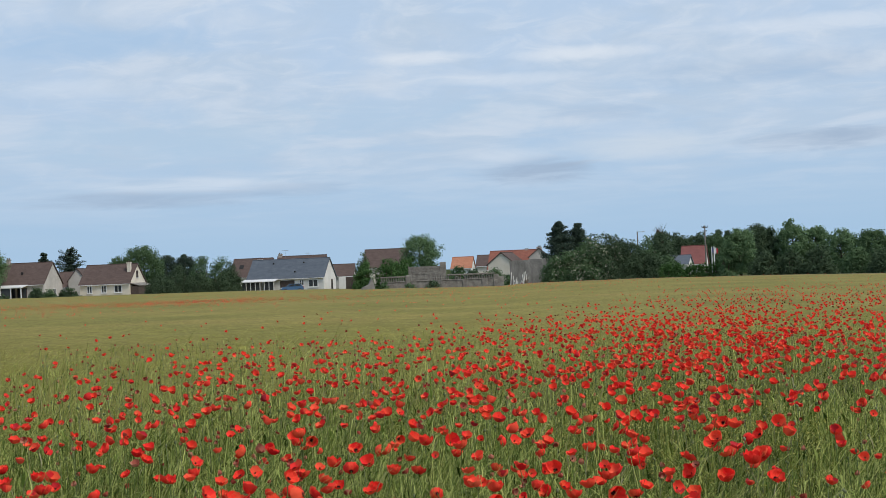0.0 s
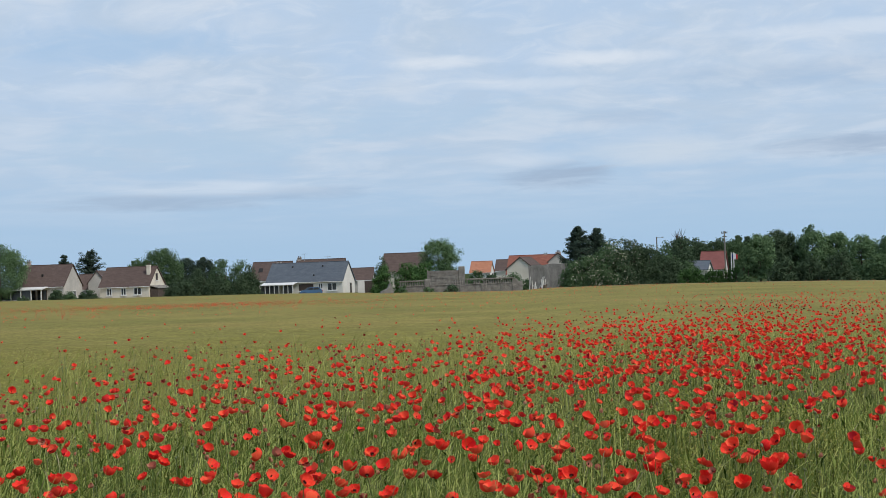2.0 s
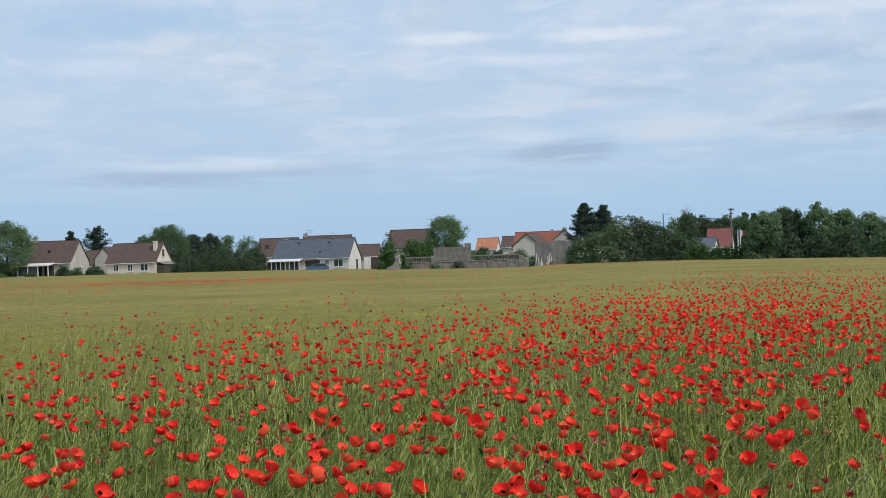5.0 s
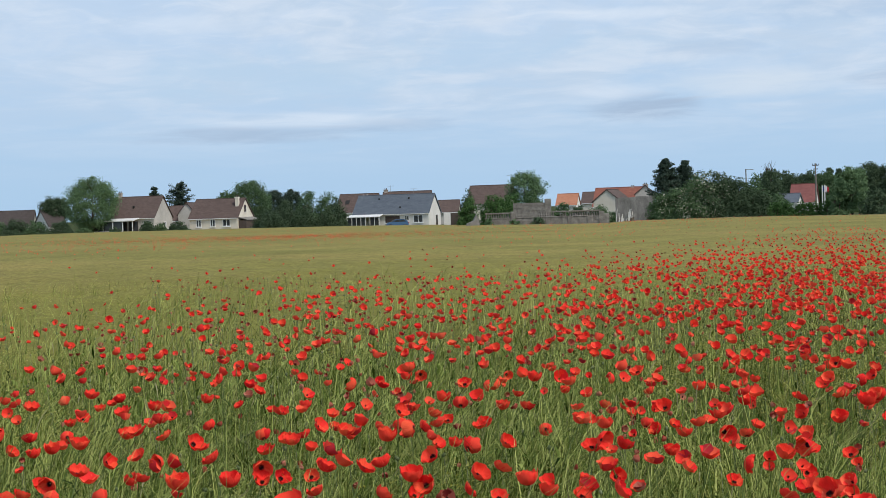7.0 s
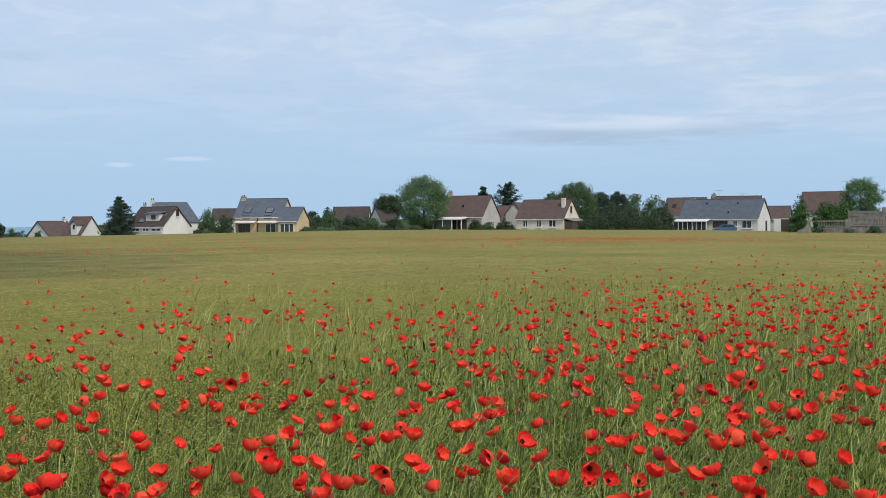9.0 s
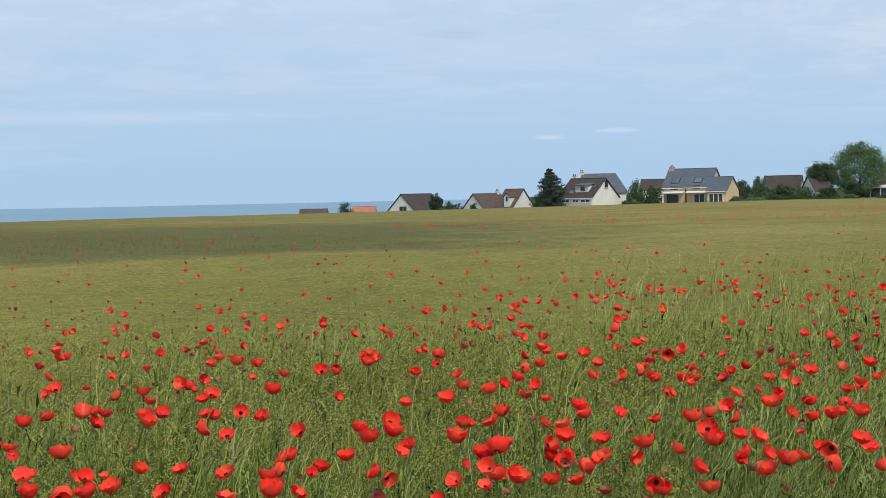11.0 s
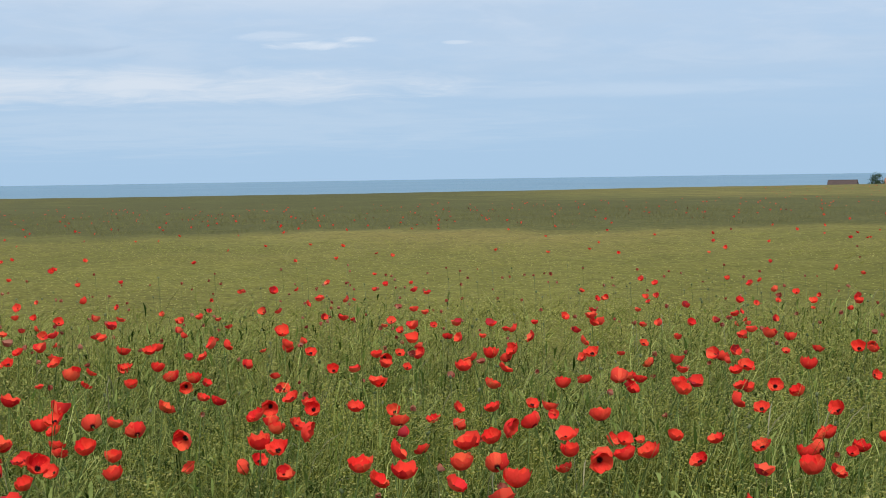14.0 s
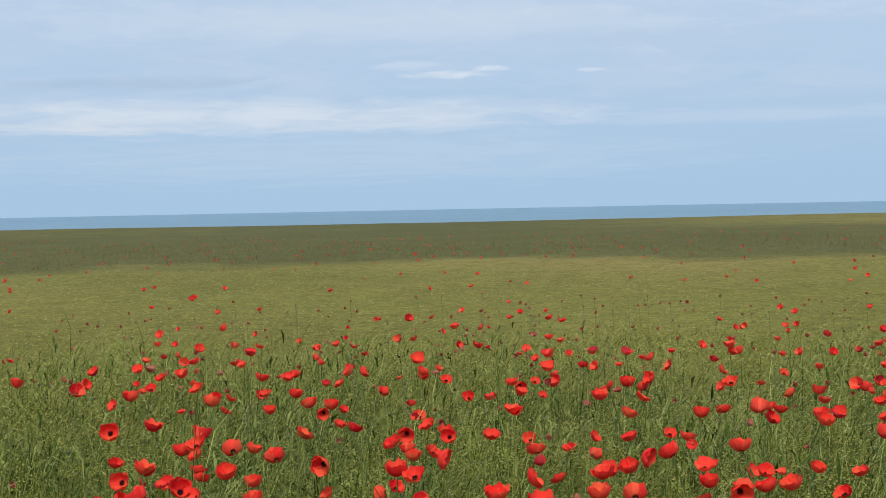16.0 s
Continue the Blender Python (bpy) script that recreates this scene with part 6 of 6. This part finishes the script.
def cube_shape(c, r):
    V = np.array([(x, y, z) for x in (-1, 1) for y in (-1, 1) for z in (-1, 1)], float) * np.asarray(r) * 0.75 + np.asarray(c)
    F = np.array([(0, 1, 3, 2), (4, 6, 7, 5), (0, 4, 5, 1), (2, 3, 7, 6), (0, 2, 6, 4), (1, 5, 7, 3)])
    return V, F


def cross_shape(c, r):
    c = np.asarray(c, float)
    V = np.concatenate([c + np.array([(-r, 0, 0), (0, 0, -r), (r, 0, 0), (0, 0, r)]), c + np.array([(0, -r, 0), (0, 0, -r), (0, r, 0), (0, 0, r)])])
    return V, np.array([(0, 1, 2, 3), (4, 5, 6, 7)])


def joined(*shapes):
    """Shapes with a material number each, as one shape."""
    Vs, Fs, Is, n = [], [], [], 0
    for (V, F), m in shapes:
        Vs.append(V)
        Fs.append(F + n)
        Is.append(np.full(len(F), m))
        n += len(V)
    return np.concatenate(Vs), np.concatenate(Fs), np.concatenate(Is)


def poppy_crowd():
    rng = np.random.default_rng(77)
    listed = np.array([p for p in itertools.chain(*POPPY_ROWS) if p[1] < SINGLE])
    high = rng.uniform(0.54, 0.70, len(listed) + len(P_AZ))
    r_listed = (EYE - high[:len(listed)]) / np.tan(np.radians(listed[:, 1]))
    az, r = np.concatenate([listed[:, 0], P_AZ]), np.concatenate([r_listed, P_R])
    x, y, z, top = base_of(az, r)
    n = len(az)
    sx, sy = stand(az)
    x, y = x + sx, y + sy
    high = np.where(r > 60, top + rng.uniform(0.02, 0.12, n), high)
    head = np.stack([x, y, z + high], -1)
    pieces = []
    kind = rng.integers(0, 4, n)
    wilt = rng.uniform(size=n) < np.where(r > 70, 0.45, np.where(r > 30, 0.24, 0.11))
    dark = wilt & (r > 30)
    for k in range(4):
        cup = (0.4, 0.55, 0.8, 0.66)[k]
        for far in (0, 1, 2):
            sel = (kind == k) & ((r > 17).astype(int) + (r > 38) == far)
            if not sel.any():
                continue
            Vs, Fs = flower(*((5, 3), (4, 3), (3, 2))[far], cup, k + 11)
            V, F = np.concatenate(Vs), np.concatenate(Fs)
            c = int(sel.sum())
            tilt = rng.uniform(0.1, 1.15, c)
            yaw = np.radians(az[sel]) + rng.normal(0, 1.3, c)
            W = strew(V, F, np.zeros(len(F), int), head[sel], yaw, tilt, rng.uniform(0.58, 1.18, c) * np.where(wilt[sel], 0.7, 1.0) * (1 - 0.12 * smooth(8.5, 12, r[sel]) - 0.10 * smooth(14, 34, r[sel])))
            idx = np.repeat(np.where(dark[sel], 4, np.where(wilt[sel], 3, 0)), len(F))
            pieces.append((W[0], W[1], idx))
            if not far:
                hv, hf = cross_shape((0, 0, 0.007), 0.0065)
                W = strew(hv, hf, np.full(2, 1), head[sel], yaw, tilt, np.ones(c))
                pieces.append(W)
    sel = r < 11
    sv, sf = ribbon([(0, 0, 0), (0.02, 0, 0.5), (0, 0, 1)], [0.0035, 0.003, 0.003])
    c = int(sel.sum())
    pieces.append(strew(sv, sf, np.full(2, 2), np.stack([x, y, z], -1)[sel], rng.uniform(-0.7, 0.7, c), np.zeros(c), np.stack([np.ones(c), np.ones(c), high[sel]], -1)))
    pile("poppy_drift", "drift of scarlet poppies farther out in the crop", "poppies", pieces, [M["petals"], M["heart"], M["poppy_stem"], M["wilted"], M["dark_head"]])


def seed_heads():
    """Nodding buds, seed heads and faded poppies among the flowers."""
    rng = np.random.default_rng(91)
    a0, r0 = spread(rng, 1000, 4.2, 17)
    a1, r1 = spread(rng, 1000, 5.0, 26, AZ_LO, 16)
    az, r = np.concatenate([a0, a1]), np.concatenate([r0, r1])
    x, y, z, top = base_of(az, r)
    n = len(az)
    high = rng.uniform(0.40, 0.62, n)
    pos = np.stack([x, y, z + high], -1)
    pieces = []
    bv, bf = cube_shape((0, 0, 0), (0.0065, 0.0065, 0.011))
    half = rng.uniform(size=n) < 0.5
    pieces.append(strew(bv, bf, np.zeros(len(bf), int), pos[half], rng.uniform(0, 6.28, half.sum()), rng.uniform(0, 1.2, half.sum()), rng.uniform(0.8, 1.3, half.sum())))
    Vs, Fs = flower(4, 3, 0.95, 5, 0.016)
    c = int((~half).sum())
    pieces.append(strew(np.concatenate(Vs), np.concatenate(Fs), np.full(sum(len(f) for f in Fs), 1), pos[~half], rng.uniform(0, 6.28, c), rng.uniform(0.6, 2.4, c), rng.uniform(0.7, 1.2, c)))
    sv, sf = ribbon([(0, 0, 0), (0.02, 0, 0.5), (0, 0, 1)], [0.003, 0.003, 0.003])
    pieces.append(strew(sv, sf, np.full(2, 0), np.stack([x, y, z], -1), rng.uniform(-0.8, 0.8, n), np.zeros(n), np.stack([np.ones(n), np.ones(n), high], -1)))
    pile("poppy_buds", "green buds and faded dusky-pink poppy heads", "buds", pieces, [M["bud"], M["wilted"]])


poppy_things()
poppy_crowd()
seed_heads()


# ---- the crop and the grass ----
def crop():
    rng = np.random.default_rng(55)
    mats = [M["flax_stem"], M["flax_pod"]]

    def plant(pods, shape, seed, twigs=6, foot=0.0):
        r_ = np.random.default_rng(seed)
        shapes = [(ribbon([(0, 0, foot), (0.01, 0, (foot + 0.92) / 2), (0.0, 0, 0.92)], [0.004, 0.0035, 0.002]), 0), (ribbon([(0, 0, 0.45), (0.05, 0.01, 0.72), (0.06, 0.02, 0.93)], [0.003, 0.003, 0.002]), 0)]
        for i in range(twigs):
            a, z_ = r_.uniform(0, 6.28), r_.uniform(0.1, 0.7)
            shapes.append((ribbon([(0, 0, z_), (0.05 * math.cos(a), 0.05 * math.sin(a), z_ + 0.1)], [0.005, 0.002]), 0))
        for i in range(pods):
            a, w = r_.uniform(0, 6.28), r_.uniform(0.01, 0.085)
            c = (w * math.cos(a) + 0.02, w * math.sin(a), r_.uniform(0.74, 1.0))
            shapes.append((shape(c, 0.0052), 1))
        return joined(*shapes)

    def sprig(pods, twigs, seed):
        """The top of a plant: short crossing twigs and many seed pods."""
        r_ = np.random.default_rng(seed)
        shapes = []
        for i in range(twigs):
            a, z_, w = r_.uniform(0, 6.28), r_.uniform(0.55, 0.85), r_.uniform(0.04, 0.1)
            shapes.append((ribbon([(0, 0, z_), (w * math.cos(a), w * math.sin(a), z_ + r_.uniform(0.0, 0.16))], [0.0035, 0.002]), 0))
        for i in range(pods):
            a, w = r_.uniform(0, 6.28), r_.uniform(0.01, 0.11)
            c = np.array((w * math.cos(a), w * math.sin(a), r_.uniform(0.66, 1.0)))
            u, q = r_.normal(size=3), r_.normal(size=3)
            u /= np.linalg.norm(u)
            q -= u * (u @ q)
            q /= np.linalg.norm(q)
            k = 0.0062 * r_.uniform(0.7, 1.3)
            shapes.append(((np.array([c - u * k, c - q * k, c + u * k, c + q * k]), np.array([(0, 1, 2, 3)])), 1))
        return joined(*shapes)

    for name, r0, r1, per, pods, shape, tall, big in (
        ("crop_front", 4.3, 5.6, 160, 11, cube_shape, 0.50, 1.0),
        ("crop_near", 5.6, 8.0, 150, 13, cross_shape, 0.50, 1.1),
        ("crop_middle", 8.0, 14.0, 190, 9, None, 0.50, 1.25),
        ("crop_beyond", 14.0, 33.0, 32, 8, None, 0.47, 1.8),
        ("crop_far", 30.0, 72.0, 7.5, 5, None, 0.47, 3.2),
    ):
        n = int(radians(AZ_HI - AZ_LO) / 2 * (r1 * r1 - r0 * r0) * per)
        az, r = spread(rng, n, r0, r1)
        x, y, z, top = base_of(az, r)
        patch = soft_noise(x, y, 0.3, 9.0) + 0.5 * soft_noise(x, y, 1.1, 2.0) + (0.5 * soft_noise(x, y, 3.3, 61.0) if r1 < 20 else 0.0)
        keep = rng.uniform(-0.75, 0.9, n) < patch + 0.45 * smooth(6, 14, r) + 0.1 - (0.5 * smooth(24, 33, r) if r0 < 20 else 0.9 * smooth(55, 72, r)) - 0.95 * (1 - smooth(16, 36, az)) * (1 - smooth(14, 24, r))
        x, y, z, top, r = (k[keep] for k in (x, y, z, top, r))
        n = len(x)
        pos = np.stack([x, y, z], -1)
        high = tall * rng.uniform(0.72, 1.12, n) * (1 + 0.12 * patch[keep])
        high = np.where(r > 14, np.maximum(np.where(r > 30, 0, high), top + rng.uniform(0.0, 0.07, n)), high)
        pieces = []
        which = rng.integers(0, 5, n)
        for k in range(5):
            s = which == k
            V, F, I = plant(pods, shape, k + 3, 9, 0.25) if shape else sprig(pods, 3 if r0 < 10 else 0, k + 40)
            c = int(s.sum())
            pieces.append(strew(V, F, I, pos[s], rng.uniform(0, 6.28, c), rng.normal(0, 0.34 if shape else 0.12 if r0 < 20 else 0.04, c), np.stack([np.full(c, big), np.full(c, big), high[s]], -1)))
        pile(name, "olive-green crop with pale round seed pods", "crop", pieces, mats if r0 < 8 else [mats[0], M["flax_mid" if r0 < 20 else "flax_far"]])


def grass():
    """Tangled grass that the wind has bent over, in tufts with dark gaps between them, and low leafy weeds."""
    rng = np.random.default_rng(66)
    mats = [M["grass"], M["straw"], M["weed"]]
    blade = ribbon([(0, 0, 0.1), (0, 0.06, 0.42), (0, 0.22, 0.76), (0, 0.46, 0.92)], [0.0036, 0.0034, 0.0026, 0.001])
    bent = ribbon([(0, 0, 0.1), (0, 0.12, 0.5), (0, 0.42, 0.78), (0, 0.80, 0.66)], [0.0038, 0.0036, 0.0028, 0.001])
    lodged = ribbon([(0, 0, 0.3), (0, 0.30, 0.62), (0, 0.72, 0.76), (0.05, 1.15, 0.70)], [0.0032, 0.0032, 0.0026, 0.001])
    stalk = ribbon([(0, 0, 0), (0.01, 0.08, 0.5), (0.02, 0.26, 1.0)], [0.0035, 0.003, 0.002])
    ear = ribbon([(0.02, 0.26, 0.98), (0.02, 0.33, 1.06), (0.02, 0.42, 1.10), (0.02, 0.5, 1.08)], [0.002, 0.006, 0.005, 0.001])
    broad = ribbon([(0, 0, 0.1), (0, 0.08, 0.5), (0, 0.3, 0.78), (0, 0.55, 0.70)], [0.007, 0.008, 0.006, 0.001])
    leaf = ribbon([(0, 0, 0), (0, 0.05, 0.02), (0, 0.10, 0.0)], [0.004, 0.016, 0.002])
    for name, r0, r1, per, wide in (("grass_front", 4.3, 8.0, 1500, 0.95), ("grass_middle", 8.0, 13.5, 380, 1.15), ("grass_beyond", 13.5, 30.0, 110, 1.35)):
        n = int(radians(AZ_HI - AZ_LO) / 2 * (r1 * r1 - r0 * r0) * per)
        az, r = spread(rng, n, r0, r1)
        # blades stand in tufts
        x, y, z, top = base_of(az, r)
        x = x + 0.042 * np.sin(x * 23 + 3 * np.sin(y * 9))
        y = y + 0.042 * np.sin(y * 21 + 3 * np.sin(x * 8))
        patch = soft_noise(x, y, 0.3, 9.0)
        clump = soft_noise(x, y, 1.5, 31.0) + 0.6 * soft_noise(x, y, 4.2, 17.0)
        end = np.interp(az, PATCH_AZ, PATCH_END)
        keep = rng.uniform(-0.8, 0.9, n) < -patch + 0.2 + 1.5 * clump + 0.35 * (1 - smooth(16, 36, az)) - 0.8 * smooth(0.7, 1.1, r / end) - (2.0 * smooth(24, 38, az) if r0 > 10 else 0.0)
        x, y, z, clump = x[keep], y[keep], z[keep], clump[keep]
        n = len(x)
        pos = np.stack([x, y, z], -1)
        pieces = []
        drift = soft_noise(x, y, 0.8, 51.0)
        wind = np.where(rng.uniform(size=n) < 0.72, -0.75 + 1.6 * drift + rng.normal(0, 0.55, n), rng.uniform(0, 6.28, n))
        which = rng.uniform(size=n)
        for shape, lo, hi, m_, tall in ((blade, 0.0, 0.30, 0, 0.40), (bent, 0.30, 0.66, 0, 0.47), (lodged, 0.66, 0.90, 0, 0.50), (broad, 0.90, 0.988, 0, 0.45), (None, 0.988, 1.0, 1, 0.46)):
            s = (which >= lo) & (which < hi)
            c = int(s.sum())
            if shape is None:
                V, F, I = joined((stalk, m_), (ear, m_))
            else:
                V, F = shape
                I = np.full(len(F), m_)
            h = np.minimum(tall * rng.uniform(0.65, 1.25, c) * np.clip(0.95 + 0.55 * clump[s], 0.55, 1.3), 0.54 if r0 < 8 else 0.50 if r0 < 10 else 0.44)
            pieces.append(strew(V, F, I, pos[s], wind[s], rng.normal(0, 0.45, c), np.stack([np.full(c, wide), h * 1.3, h], -1)))
        if r0 < 13:
            # leafy weeds below the tops
            m = int(n * 0.42)
            j = rng.integers(0, n, m)
            q = pos[j] + np.stack([rng.normal(0, 0.05, m), rng.normal(0, 0.05, m), rng.uniform(0.12, 0.40, m) * np.clip(1 + 0.6 * clump[j], 0.5, 1.3)], -1)
            V, F = leaf
            pieces.append(strew(V, F, np.full(len(F), 2), q, rng.uniform(0, 6.28, m), rng.normal(0.3, 0.6, m), rng.uniform(0.5, 1.15, m) * wide))
        pile(name, "tangled green grass bent by the wind among poppies", "grass", pieces, mats)


def rough_strip():
    """Tall grass in the strip across the field, and loose tufts over the rest of it."""
    rng = np.random.default_rng(44)
    tuft = joined(*[(ribbon([(0.12 * math.cos(a), 0.12 * math.sin(a), -0.2), (0.15 * math.cos(a), 0.15 * math.sin(a), 0.5), (0.19 * math.cos(a), 0.19 * math.sin(a), 1.0)], [0.008, 0.007, 0.003]), 0) for a in (0.3, 1.4, 2.6, 3.9, 5.1)])
    az, r = spread(rng, 18000, 28, 85, 12, AZ_HI)
    grassy = strip_share(az, r) * (1 - 0.75 * smooth(45, 75, r))
    x, y, z, top = base_of(az, r)
    keep = rng.uniform(size=len(az)) < np.clip(grassy * 2.2 - 1.2, 0, 1) * smooth(30, 44, az)
    x, y, z, top, grassy = (k[keep] for k in (x, y, z, top, grassy))
    n = len(x)
    high = rng.uniform(0.02, 0.13, n)
    W = strew(*tuft, np.stack([x, y, z + top - 0.02], -1), rng.uniform(0, 6.28, n), rng.normal(0, 0.06, n), np.stack([np.ones(n) * 1.3, np.ones(n) * 1.3, high], -1))
    pile("rough_grass", "strip of rough grey-green grass across the field", "grass", [W], [M["strip_grass"]])


def grass_around():
    """The same rough grass and poppies on the sides and behind the place where the camera stands."""
    rng = np.random.default_rng(68)
    bent = ribbon([(0, 0, 0), (0, 0.09, 0.45), (0, 0.34, 0.72), (0, 0.72, 0.62)], [0.005, 0.0045, 0.0035, 0.001])
    a0, r0 = spread(rng, 4500, 3.0, 13.0, AZ_HI - 1, 360 + AZ_LO + 1)
    a1, r1 = spread(rng, 9000, 0.8, 4.5, -180, 180)
    az, r = np.concatenate([a0, a1]), np.concatenate([r0, r1])
    x, y, z, top = base_of(az, r)
    n = len(x)
    h = 0.45 * rng.uniform(0.6, 1.3, n) * np.where(r < 4.5, 0.6, 1.0)
    W = strew(*bent, np.zeros(len(bent[1]), int), np.stack([x, y, z], -1), rng.uniform(0, 6.28, n), rng.normal(0, 0.6, n), np.stack([np.full(n, 1.4), h * 1.25, h], -1))
    pieces = [W]
    a2, r2 = spread(rng, 400, 3.2, 14.0, AZ_HI, 360 + AZ_LO)
    x, y, z, top = base_of(a2, r2)
    Vs, Fs = flower(4, 3, 0.4, 9)
    V, F = np.concatenate(Vs), np.concatenate(Fs)
    c = len(x)
    pieces.append(strew(V, F, np.ones(len(F), int), np.stack([x, y, z + rng.uniform(0.45, 0.66, c)], -1), rng.uniform(0, 6.28, c), rng.uniform(0.1, 1.2, c), rng.uniform(0.8, 1.1, c)))
    pile("grass_around", "rough green grass with poppies round a field path", "grass", pieces, [M["grass"], M["petals"]])


M["strip_grass"] = leaves("strip_grass", (0.17, 0.165, 0.062), (0.22, 0.21, 0.082), (0.29, 0.275, 0.115), 0.3)
crop()
grass()
rough_strip()
grass_around()
